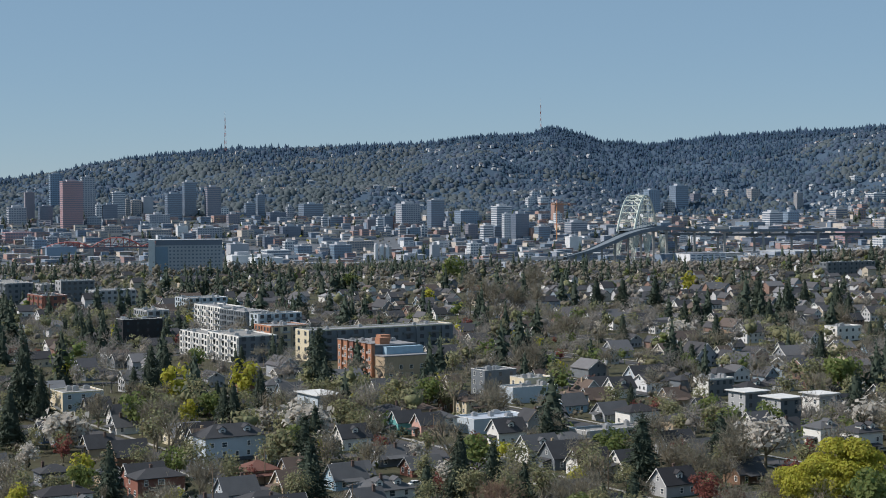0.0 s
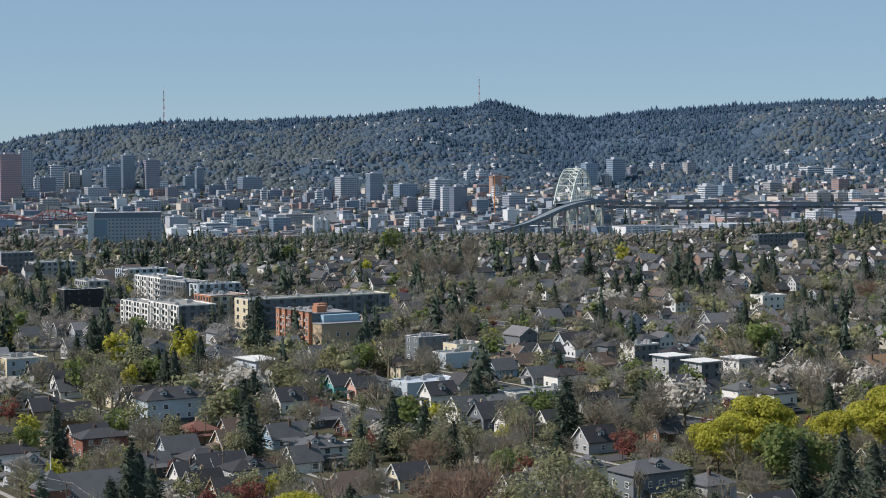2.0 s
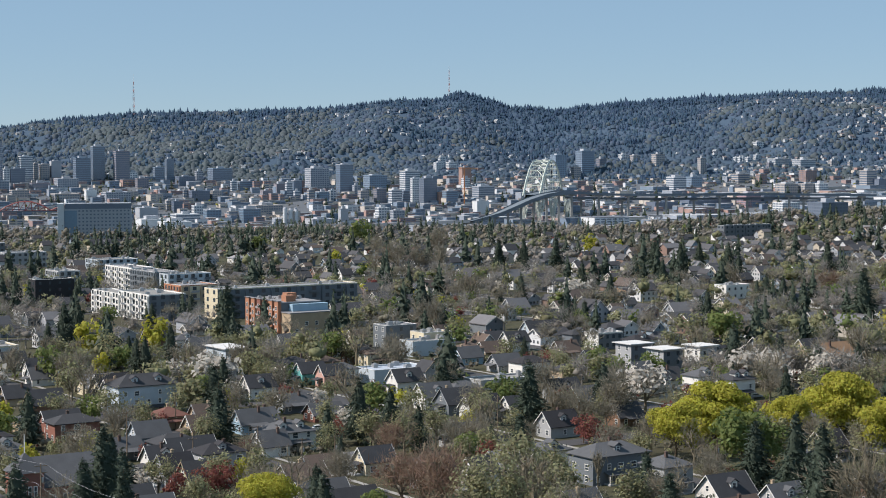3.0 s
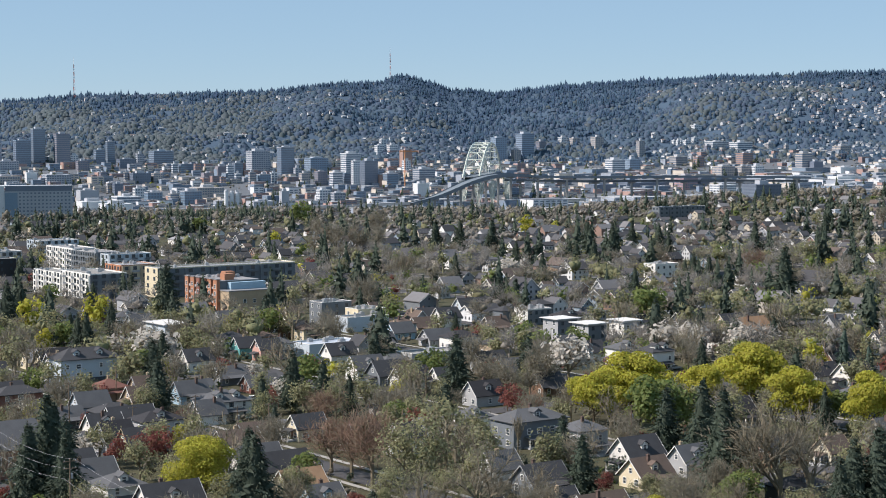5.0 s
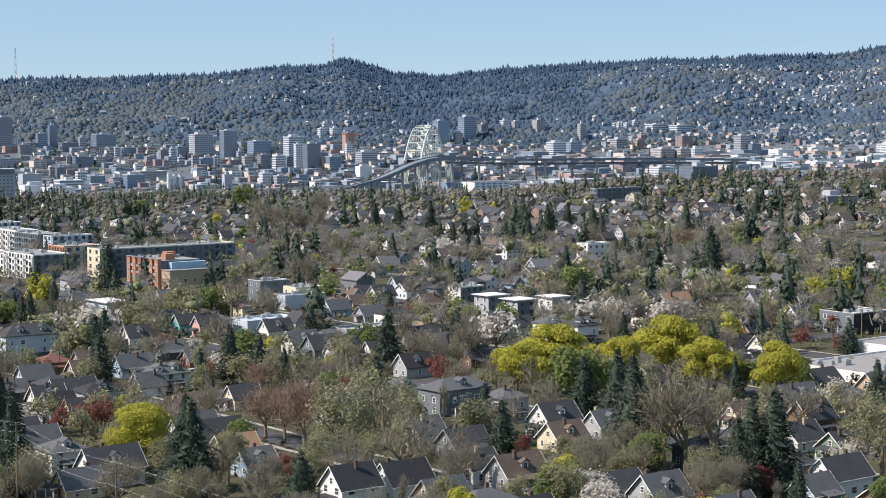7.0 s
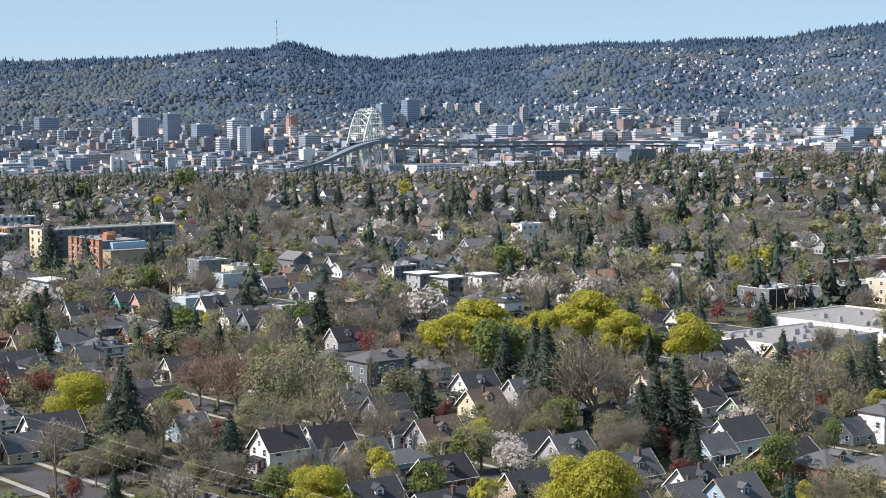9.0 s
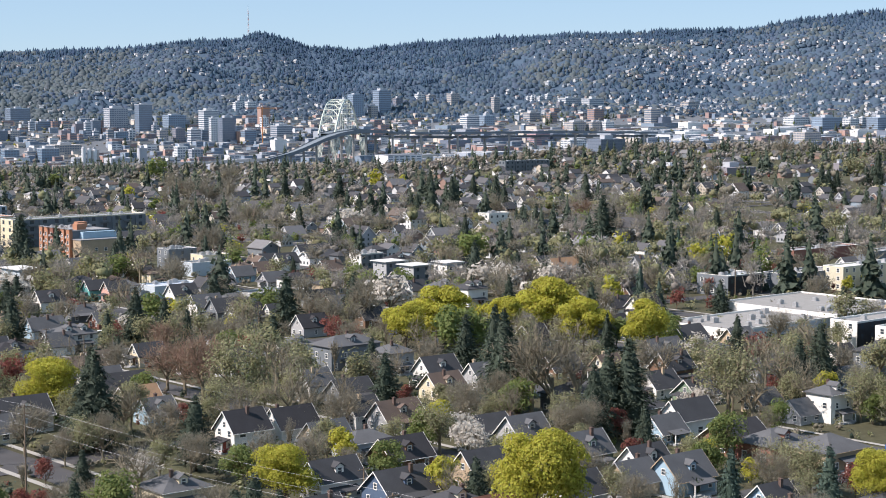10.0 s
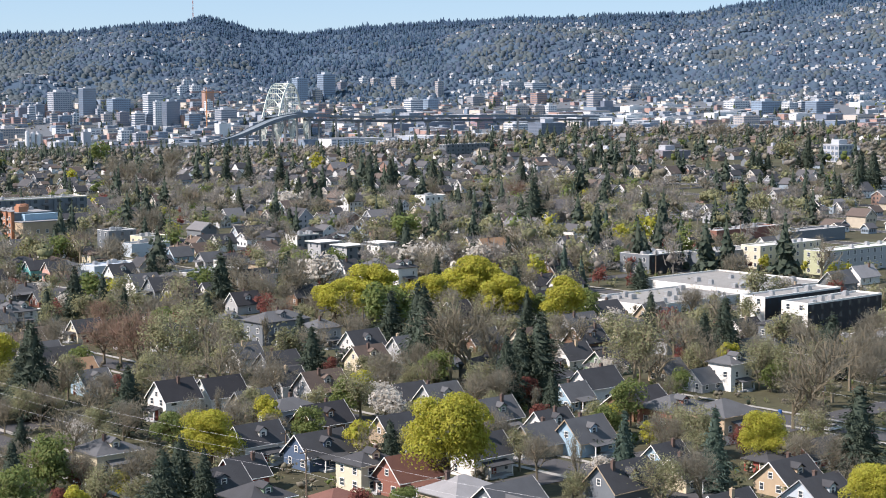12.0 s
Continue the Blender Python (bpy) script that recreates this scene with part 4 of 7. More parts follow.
house(36.2, 601.9, 9.6, 7.0, 6.1, "gable", 0, "cream", "grey", 1, dormers=0)
house(-8.1, 611.7, 8.7, 7.0, 6.1, "hip", 0, "tan", "brown", 1, dormers=0)
house(-94.5, 595.4, 7.8, 7.0, 6.1, "gable", 0, "white", "grey", 1, dormers=0, face="e")
house(-105.2, 583.8, 8.7, 7.0, 6.1, "gable", 0, "white", "grey", 1, dormers=0, face="e")
house(-123.3, 628.7, 8.7, 7.0, 6.6, "gable", 0, "cream", "dark", 2, dormers=0, face="e")
house(-104.7, 535.7, 8.7, 7.0, 6.1, "gable", 0, "tan", "dark", 1, dormers=0, face="e")
house(-90.0, 478.9, 7.8, 7.0, 5.6, "hip", 0, "tan", "grey", 1, dormers=0)
house(-6.2, 495.4, 10.4, 7.0, 5.2, "gable", 0, "brick", "grey", 1, dormers=0)
house(-16.0, 513.8, 10.4, 7.9, 5.6, "gable", 0, "slate", "grey", 1, dormers=0)
house(-57.6, 431.4, 8.7, 7.0, 5.6, "gable", 0, "slate", "grey", 1, dormers=0)
house(7.7, 406.7, 8.7, 6.2, 6.6, "gable", 0, "cream", "dark", 2, dormers=0, face="e")
house(22.1, 390.0, 7.8, 6.2, 6.6, "gable", 0, "pink", "dark", 2, dormers=0, face="e")
house(39.2, 401.3, 7.8, 7.0, 6.1, "gable", 0, "grey", "light", 2, dormers=0)
house(-25.5, 482.2, 10.4, 7.9, 5.6, "gable", 0, "blue", "grey", 1, dormers=0)
house(-9.8, 389.3, 10.4, 7.9, 5.6, "gable", 0, "cream", "brown", 1, dormers=0)
house(82.6, 725.9, 15.7, 7.9, 7.5, "gable", 0, "sky", "dark", 2, dormers=1)
house(128.0, 799.9, 7.8, 7.0, 7.5, "gable", 90, "slate", "dark", 2, dormers=0)
house(92.2, 787.9, 9.6, 7.0, 7.5, "gable", 0, "yellow", "dark", 2, dormers=0, face="e")
house(112.7, 725.9, 9.6, 7.9, 6.6, "hip", 0, "slate", "dark", 1, dormers=0)
house(46.5, 641.8, 8.7, 7.9, 7.5, "hip", 0, "grey", "brown", 2, dormers=0)
house(54.0, 671.9, 8.7, 7.9, 7.5, "gable", 90, "grey", "brown", 2, dormers=0)
house(84.7, 651.8, 9.6, 7.0, 6.6, "gable", 0, "tan", "brown", 1, dormers=0)
house(55.6, 651.8, 9.6, 7.0, 6.6, "gable", 0, "tan", "brown", 1, dormers=0)
house(3.7, 679.9, 6.1, 5.3, 8.5, "gable", 0, "white", "brown", 2, dormers=0, face="e")
house(163.3, 1310.0, 9.6, 7.0, 7.5, "gable", 0, "white", "dark", 2, dormers=0, face="e")
house(188.8, 1374.0, 7.8, 7.0, 7.5, "gable", 0, "white", "dark", 2, dormers=0, face="e")
house(166.0, 857.9, 10.4, 7.0, 6.6, "gable", 0, "white", "dark", 2, dormers=1, face="e")
house(201.3, 839.9, 7.0, 6.2, 7.5, "gable", 0, "blue", "dark", 2, dormers=0, face="e")
house(187.9, 821.9, 12.2, 7.9, 6.1, "gable", 0, "cream", "brown", 1, dormers=2)
house(171.4, 983.9, 10.4, 7.9, 6.6, "gable", 0, "white", "dark", 2, dormers=0)
house(148.9, 949.9, 8.7, 7.0, 6.6, "hip", 0, "cream", "tan", 2, dormers=0)
house(-89.6, 1382.0, 12.2, 10.6, 7.5, "hip", 0, "white", "light", 1, dormers=0)
house(-40.0, 1105.9, 8.7, 7.9, 6.6, "hip", 0, "brick", "brown", 2, dormers=0)
house(-45.2, 1149.9, 8.7, 7.0, 6.6, "gable", 0, "white", "dark", 2, dormers=0, face="e")
house(-3.1, 1156.0, 8.7, 7.0, 7.5, "gable", 0, "white", "dark", 2, dormers=0)
house(-91.3, 859.9, 7.8, 6.2, 5.6, "gable", 0, "grey", "dark", 1, dormers=0)
house(-40.3, 463.7, 7.8, 7.0, 6.6, "gable", 0, "tan", "brown", 2, dormers=0, face="e")
house(-106.6, 481.7, 8.7, 7.0, 5.6, "hip", 0, "slate", "dark", 1, dormers=0)
house(-80.9, 475.7, 10.4, 7.9, 6.6, "gable", 0, "brick", "dark", 2, dormers=0)

# ---- hospital block ----
def hospital():
    x, y = -322, 2244
    g = float(land(x, y))
    w, d, h = 84, 30, 46
    o = root("hospital", x, y, g, GRID - 21, "hospital block with walls greyed for shade and a dark top storey", "building")
    # Shade is painted as grey on the front, sun as white on the end.
    part("wall", Shape().box(-w / 2, w / 2, -d / 2, d / 2, -5, h - 7), HAZED_CITY["conc"], o)
    part("top_storey", Shape().box(-w / 2 + 1, w / 2, -d / 2 - 0.3, d / 2, h - 7, h - 0.6), HAZED_CITY["dark"], o, "dark metal top storey")
    part("sunlit_end", Shape().box(-w / 2 - 8, -w / 2, -d / 2 - 2, d / 2, -5, h), HAZED_CITY["white"], o, "end wall painted white as if sunlit")
    part("roof", Shape().box(-w / 2 - 0.3, w / 2 + 0.4, -d / 2 - 0.6, d / 2 + 0.3, h - 0.6, h), HAZED_CITY["conc"], o)
    part("glass_wing", Shape().box(-w / 2 + 0.5, -w / 2 + 16, -d / 2 - 0.8, -d / 2 + 1, 2, h - 9), HAZED_CITY["glass"], o, "green-tinted glazed corner")
    for f in range(8):
        for i in range(14):
            q = part("window", HOSP_WIN, None, o)
            q.location = (-w / 2 + 19 + i * 4.7, -d / 2 - 0.12, 4 + f * 4.5)


_s = Shape().box(-1.1, 1.1, -0.1, 0.2, 0, 1.9)
HOSP_WIN = _s.mesh("window", HAZED_PANE)
hospital()


# ---- the tied-arch bridge with its ramps ----
BRIDGE = material("bridge_pale_green_paint", (0.50, 0.54, 0.48), 0.6, 0.12, 0.05, 0.8, 0)
DECK = material("bridge_deck_steel", (0.155, 0.185, 0.215), 0.7, 0.15, 0.05, 0.8, 0)
PIER = material("bridge_pier_concrete", (0.36, 0.35, 0.33), 0.9, 0.15, 0.05, 0.8, 0)


def ribbon(pts, width, thick, n=40):
    """A road deck along a smooth line, with parapets."""
    P = np.array(pts, float)
    t = np.linspace(0, len(P) - 1, n)
    C = np.stack([np.interp(t, np.arange(len(P)), P[:, i]) for i in range(3)], 1)
    for _ in range(6):
        C[1:-1] = (C[:-2] + 2 * C[1:-1] + C[2:]) / 4
    D = np.gradient(C, axis=0)
    N = np.stack([-D[:, 1], D[:, 0], 0 * D[:, 0]], 1)
    N /= np.linalg.norm(N, axis=1)[:, None]
    s = Shape()
    a, b = C + N * width / 2, C - N * width / 2
    up, dn = np.array([0, 0, 1.2]), np.array([0, 0, -thick])
    for i in range(n - 1):
        s.face([a[i], b[i], b[i + 1], a[i + 1]])
        s.face([a[i] + dn, a[i + 1] + dn, b[i + 1] + dn, b[i] + dn])
        for e in (a, b):
            s.face([e[i] + dn, e[i + 1] + dn, e[i + 1] + up, e[i] + up])
    return s, C


def arch_bridge():
    o = root("arch_bridge", 306, 2830, float(land(306, 2830)), 0, "pale green steel tied-arch bridge with a double deck", "bridge")
    base = Vector((306, 2830, float(land(306, 2830))))
    rel = lambda p: tuple(Vector(p) - base)
    A0, A1 = np.array([258, 2637, 17.]), np.array([336, 3012, 17.])
    B0, B1 = A0 + (25, -2, 0), A1 + (25, -2, 0)
    N = 26
    def rib(P, Q, t):
        z = 53.0 * (1 - (2 * t - 1) ** 2) - 14 * (abs(2 * t - 1) > 1)
        p = P + (Q - P) * t
        return np.array([p[0], p[1], 12 + z])
    ribs = []
    for P, Q in ((A0, A1), (B0, B1)):
        s = Shape()
        pts = [rib(P, Q, i / N) for i in range(N + 1)]
        for i in range(N):
            s.rod(rel(pts[i]), rel(pts[i + 1]), 1.6, 1.6, 4)
        part("arch_rib", s, BRIDGE, o)
        ribs.append(pts)
        for i in range(2, N - 1, 2):
            part("hanger", Shape().rod(rel(pts[i]), rel((pts[i][0], pts[i][1], 16)), 0.28, 0.28, 4), BRIDGE, o)
    for i in range(2, N - 1, 2):
        a, b, c = ribs[0][i], ribs[1][i], ribs[0][min(i + 1, N)]
        part("cross_brace", Shape().rod(rel(a), rel(b), 0.95, 0.95, 4), BRIDGE, o)
        m = (ribs[0][i + 2] + ribs[1][i + 2]) / 2
        part("cross_brace", Shape().rod(rel(a), rel(m), 0.75, 0.75, 4).rod(rel(b), rel(m), 0.75, 0.75, 4), BRIDGE, o)
    s, _ = ribbon([rel(A0 + (14, -8, -3)), rel((A0 + B0) / 2 - (0, 0, 3)), rel((A1 + B1) / 2 - (0, 0, 3)), rel(A1 + (30, 120, -9))], 24, 3)
    part("deck", s, DECK, o)
    # lower arch and side trusses under the deck at both ends
    for P in ((A0 + B0) / 2, (A1 + B1) / 2 * 0.5 + (A0 + B0) / 2 * 0.5 + (20, -60, 0)):
        tr = Shape()
        for k in (-12, 12):
            for i in range(7):
                x0, x1 = -42 + i * 14, -28 + i * 14
                za, zb = 6 - 0.018 * (42 - abs(x0)) ** 2 * 0.5, 6 - 0.018 * (42 - abs(x1)) ** 2 * 0.5
                p0, p1 = P + (k + x0 * 0.25, x0, 0), P + (k + x1 * 0.25, x1, 0)
                lo0, lo1 = -6 - 30 * (1 - abs(x0) / 42), -6 - 30 * (1 - abs(x1) / 42)
                tr.rod(rel((p0[0], p0[1], 8)), rel((p1[0], p1[1], 8)), 0.7, 0.7).rod(rel((p0[0], p0[1], lo0)), rel((p1[0], p1[1], lo1)), 0.8, 0.8)
                tr.rod(rel((p0[0], p0[1], 8)), rel((p1[0], p1[1], lo1)), 0.5, 0.5).rod(rel((p0[0], p0[1], lo0)), rel((p0[0], p0[1], 8)), 0.5, 0.5)
        part("side_truss", tr, BRIDGE, o)
        pr = Shape()
        q = rel((P[0] + 4, P[1], 0))
        pr.box(q[0] - 14, q[0] - 7, q[1] - 5, q[1] + 5, -4, -base.z - 30).box(q[0] + 7, q[0] + 14, q[1] - 5, q[1] + 5, -4, -base.z - 30)
        part("pier", pr, PIER, o)


def ramp(pts, width, thick, every, label):
    x, y, z = pts[len(pts) // 2]
    g = float(land(x, y))
    o = root("road_ramp", x, y, g, 0, label, "bridge ramp")
    s, C = ribbon([(p[0] - x, p[1] - y, p[2] - g) for p in pts], width, thick)
    part("deck", s, DECK, o)
    for c in C[2::every]:
        b = float(land(c[0] + x, c[1] + y)) - g - 2
        part("column", Shape().box(c[0] - 1.6, c[0] + 1.6, c[1] - 1.6, c[1] + 1.6, b, c[2] - thick + 0.2).box(c[0] - 6, c[0] + 6, c[1] - 1.4, c[1] + 1.4, c[2] - thick - 2.2, c[2] - thick + 0.1), PIER, o)


arch_bridge()
ramp([(172, 2514, -20), (205, 2522, -12), (230, 2535, -2), (257, 2557, 9), (284, 2584, 16), (312, 2620, 19), (340, 2640, 18)], 18, 4, 5, "steel road ramp climbing in a curve to the bridge")
ramp([(-120, 2620, -29), (40, 2560, -27), (172, 2514, -20)], 14, 2.5, 6, "low road viaduct leading to the bridge")
ramp([(318, 2640, 19), (376, 2672, 14), (440, 2705, 12), (532, 2750, 11), (687, 2800, 10), (860, 2860, 6)], 15, 2.2, 6, "long road viaduct on slender columns")
ramp([(330, 2680, 9), (440, 2722, 5), (532, 2766, 4), (687, 2815, 3), (860, 2876, 0)], 15, 2.2, 6, "lower road viaduct on slender columns")


# ---- masts on the ridge ----
MAST_RED = material("mast_red_paint", (0.5, 0.16, 0.12), 0.6, 0.1, 0.5, 2, 0)
MAST_WHITE = material("mast_white_paint", (0.7, 0.7, 0.7), 0.6, 0.1, 0.5, 2, 0)


def mast(x, y, h, wide, label):
    z = float(land(x, y))
    o = root("radio_mast", x, y, z, 0, label, "mast")
    n = 9
    for i in range(n):
        z0, z1 = h * i / n, h * (i + 1) / n
        r0, r1 = wide * (1 - 0.75 * i / n), wide * (1 - 0.75 * (i + 1) / n)
        s = Shape()
        for k in range(3):
            a, b = 2.094 * k, 2.094 * (k + 1)
            s.rod((r0 * math.cos(a), r0 * math.sin(a), z0), (r1 * math.cos(a), r1 * math.sin(a), z1), 0.35, 0.35, 4)
            s.rod((r0 * math.cos(a), r0 * math.sin(a), z0), (r1 * math.cos(b), r1 * math.sin(b), z1), 0.22, 0.22, 4)
        part("lattice_section", s, MAST_RED if i % 2 == 0 else MAST_WHITE, o)
    part("antenna", Shape().rod((0, 0, h), (0, 0, h * 1.22), 0.35, 0.15), MAST_WHITE, o)


mast(-537, 4390, 84, 3.2, "red and white lattice radio mast on the ridge")
mast(242, 4405, 70, 2.2, "slender lattice radio mast on the hilltop")


def crane():
    x, y = 201, 3144
    o = root("tower_crane", x, y, float(land(x, y)), 20, "orange tower crane over the far city", "crane")
    m = material("crane_orange_paint", (0.55, 0.22, 0.08), 0.6, 0.1, 0.5, 2, 0)
    part("mast", Shape().box(-0.7, 0.7, -0.7, 0.7, 0, 70), m, o)
    part("jib", Shape().box(-10, 26, -0.4, 0.4, 68.6, 69.8).rod((0, 0, 70), (0, 0, 76), 0.6, 0.3).rod((0, 0, 76), (25, 0, 70), 0.15, 0.15).rod((0, 0, 76), (-9, 0, 70), 0.15, 0.15), m, o)


crane()


def red_truss_bridge():
    x, y = -547, 2950
    g = float(land(x, y))
    o = root("truss_bridge", x, y, g, 8, "dark red steel truss bridge over the river", "bridge")
    m = material("red_bridge_paint", (0.32, 0.08, 0.07), 0.6, 0.15, 0.1, 1, 0)
    for k in (-6, 6):
        for c, half, top in ((-75, 38, 9), (5, 42, 16), (80, 36, 9)):
            s, n = Shape(), 8
            for i in range(n):
                a, b = c - half + 2 * half * i / n, c - half + 2 * half * (i + 1) / n
                za, zb = [17 + top * (1 - ((q - c) / half) ** 2) for q in (a, b)]
                s.rod((a, k, za), (b, k, zb), 0.7, 0.7).rod((a, k, 17), (b, k, 17), 0.7, 0.7).rod((a, k, 17), (b, k, zb), 0.45, 0.45).rod((b, k, zb), (b, k, 17), 0.45, 0.45)
            part("truss", s, m, o)["kind"] = "stuff"
    part("deck", Shape().box(-120, 125, -7, 7, 15, 17), DECK, o)
    for c in (-113, -36, 44, 117):
        part("pier", Shape().box(c - 3, c + 3, -7, 7, -8, 15), PIER, o)


red_truss_bridge()


def silo(x, y, h, r):
    o = root("grain_silo", x, y, float(land(x, y)), 0, "pale concrete grain silo", "silo", "grain silos")
    part("shaft", Shape().rod((0, 0, -3), (0, 0, h), r, r, 14), HAZED_CITY["white"], o)
    part("cap", Shape().rod((0, 0, h), (0, 0, h + 2.5), r * 1.04, r * 0.6, 14), HAZED_CITY["conc"], o)


for i in range(3):
    silo(-108 + i * 9, 2848 + i * 3, 29 - 2 * i, 3.4)


# ---- brick church with a spired tower ----
def church():
    x, y = -68, 362
    o = root("church", x, y, float(land(x, y)), GRID, "red brick church with a square tower and grey slate roofs", "church")
    W = Shape().prism([(-2, -7, -1), (-2, 7, -1), (-2, 7, 7), (-2, 0, 12.2), (-2, -7, 7)], 15, 0, 0)
    part("nave_wall", W, PAINT["brick"], o)
    r = Shape(); gable_roof(r, 15, 14, 7, 5.3, 0.5, 0.25)
    q = part("nave_roof", r, ROOF["grey"], o); q.location.x = 5.5
    t = part("tower", Shape().box(-3.2, 3.2, -3.2, 3.2, -1, 10.5), PAINT["brick"], o)
    t.location = (-4, -5, 0)
    c = Shape()
    for i in range(4):
        p = [(-3.7, -3.7, 10.5), (3.7, -3.7, 10.5), (3.7, 3.7, 10.5), (-3.7, 3.7, 10.5)]
        c.face([p[i], p[(i + 1) % 4], (0, 0, 14.6)])
    c.face([(-3.7, 3.7, 10.5), (3.7, 3.7, 10.5), (3.7, -3.7, 10.5), (-3.7, -3.7, 10.5)])
    part("spire", c, ROOF["grey"], t)
    part("cross_pole", Shape().rod((0, 0, 14.4), (0, 0, 18.5), 0.14, 0.08), TRIM, t)
    for yaw, (dx, dy) in ((0, (0, -3.2)), (-90, (-3.2, 0))):
        for k in (-1.2, 0.0, 1.2):
            w = add_window(t, dx + (k if yaw == 0 else 0), dy + (k if yaw else 0), 5.2, yaw, 0.6, 2.2, fine=False)
    for i in range(4):
        add_window(o, 1.5 + i * 3.1, -7, 2, 0, 1.2, 3.0, fine=False)
    taken.append((x, y, 16))


church()


# ---- orange apartment house with bays ----
def bay_apartments():
    x, y, w, d, h = -27.0, 770.0, 20.0, 42.0, 14.0
    o = root("apartment_building", x, y, float(land(x, y)), GRID, "orange and grey apartment house with projecting bays and balconies", "building", "flat-roofed buildings")
    part("wall", Shape().box(-w / 2, w / 2, -d / 2 + 9, d / 2, -2, h - 0.4), PAINT["slate"], o)
    part("roof", Shape().box(-w / 2 - 0.4, w / 2 + 0.4, -d / 2 + 8.6, d / 2 + 0.4, h - 0.4, h), ROOF["light"], o)
    part("low_wing", Shape().box(-w / 2, w / 2 + 4, -d / 2, -d / 2 + 9, -2, h - 4.4), PAINT["tan"], o, "tan lower wing")
    part("wing_roof", Shape().box(-w / 2 - 0.3, w / 2 + 4.3, -d / 2 - 0.3, -d / 2 + 9, h - 4.4, h - 4.0), ROOF["light"], o)
    part("blue_block", Shape().box(-w / 2 + 4, w / 2 + 2, -d / 2 + 5.5, -d / 2 + 9.2, 0, h - 0.8), PAINT["blue"], o, "blue-grey clad corner")
    for k in range(6):
        yb = -d / 2 + 10.5 + k * 5.6
        part("bay", Shape().box(-w / 2 - 1.6, -w / 2 + 0.1, yb - 1.7, yb + 1.7, -1, h + 0.5), PAINT["orange" if k != 3 else "brick"], o, "orange projecting bay")
        part("bay_cap", Shape().box(-w / 2 - 1.9, -w / 2 + 0.4, yb - 2.0, yb + 2.0, h + 0.5, h + 0.75), ROOF["light"], o)
        for f in range(4):
            add_window(o, -w / 2 - 1.6, yb, 0.9 + f * 3.2, -90, 1.4, 1.6, fine=False)
            if k < 5:
                add_window(o, -w / 2, yb + 3.2, 0.9 + f * 3.2, -90, 1.6, 1.8, fine=False)
                part("balcony", Shape().box(-w / 2 - 1.2, -w / 2, yb + 1.9, yb + 4.5, 0.4 + f * 3.2, 0.6 + f * 3.2).box(-w / 2 - 1.2, -w / 2 - 1.12, yb + 1.9, yb + 4.5, 0.6 + f * 3.2, 1.5 + f * 3.2), PAINT["grey"], o)
    for f in range(2):
        for i in range(4):
            add_window(o, -w / 2 + 3 + i * 5, -d / 2, 0.9 + f * 3.3, 0, 1.4, 1.6, fine=False)
    for a, b in ((-4, -8), (3, 4)):
        part("stair_head", Shape().box(a - 2.4, a + 2.4, b - 2.2, b + 2.2, h, h + 2.8), PAINT["orange"], o, "orange stair head on the roof")
    for i in range(5):
        part("rooftop_unit", Shape().box(-0.9, 0.9, -0.7, 0.7, 0, 1.2).box(-0.5, 0.5, -0.4, 0.4, 1.2, 1.4), STEEL, o).location = (-8 + 4 * i, 12 - 2 * i, h)
    taken.append((x, y, 26))


bay_apartments()


# ---- utility poles and wires ----
def pole(x, y, h, arms=1, turn=0):
    o = root("utility_pole", x, y, float(land(x, y)), GRID + turn, "weathered wooden utility pole with crossarms", "utility pole", "utility poles")
    part("shaft", Shape().rod((0, 0, -0.5), (0, 0, h), 0.20, 0.13, 8), WOODPOLE, o)
    for i in range(arms):
        part("crossarm", Shape().box(-1.3, 1.3, -0.07, 0.07, h - 0.5 - 1.3 * i, h - 0.36 - 1.3 * i), WOODPOLE, o)
        for k in (-1.1, 1.1):
            part("insulator", Shape().rod((k, 0, h - 0.36 - 1.3 * i), (k, 0, h - 0.12 - 1.3 * i), 0.06, 0.05, 6), STEEL, o)
    part("transformer", Shape().rod((0.34, 0, h - 3.6), (0.34, 0, h - 2.6), 0.24, 0.24, 10), STEEL, o)
    return (x, y, float(land(x, y)) + h)


def wire(a, b, off, sag=1.2):
    a, b = Vector(a), Vector(b)
    side = (b - a).cross(Vector((0, 0, 1))).normalized() * off
    n, s = 14, Shape()
    pts = [a.lerp(b, i / n) + side - Vector((0, 0, 0.2 + 1.5 * (off + 1.1) + sag * 4 * (i / n) * (1 - i / n))) for i in range(n + 1)]
    out = side.normalized() if off else Vector((1, 0, 0))
    for i, p in enumerate(pts):                    # one closed tube
        s.v += [tuple(p + out * 0.012), tuple(p - out * 0.012), tuple(p + Vector((0, 0, 0.02)))]
        if i:
            s.f += [(3 * i - 3 + k, 3 * i - 3 + (k + 1) % 3, 3 * i + (k + 1) % 3, 3 * i + k) for k in range(3)]
            s.m += [0] * 3
    o = new("power_wire", s.mesh("power_wire", WIRE))
    tagged(o, "thin sagging power wire between poles", "wire", "power wires")


line = [pole(-81, 346, 20.5, 2), pole(-56.7, 306, 20.6, 2), pole(-35.7, 268.3, 20.6, 2), pole(-13.4, 219.3, 21.6, 2), pole(46, 149.7, 18.2, 2), pole(96, 92, 18, 2)]
for a, b in zip(line, line[1:]):
    for off in (-1.1, 0.0, 1.1):
        wire(a, b, off)
right = [pole(170.1, 229.3, 13.2, 2), pole(205, 190, 13, 2)]
for off in (-1.1, 0.0, 1.1):
    wire(right[0], right[1], off)
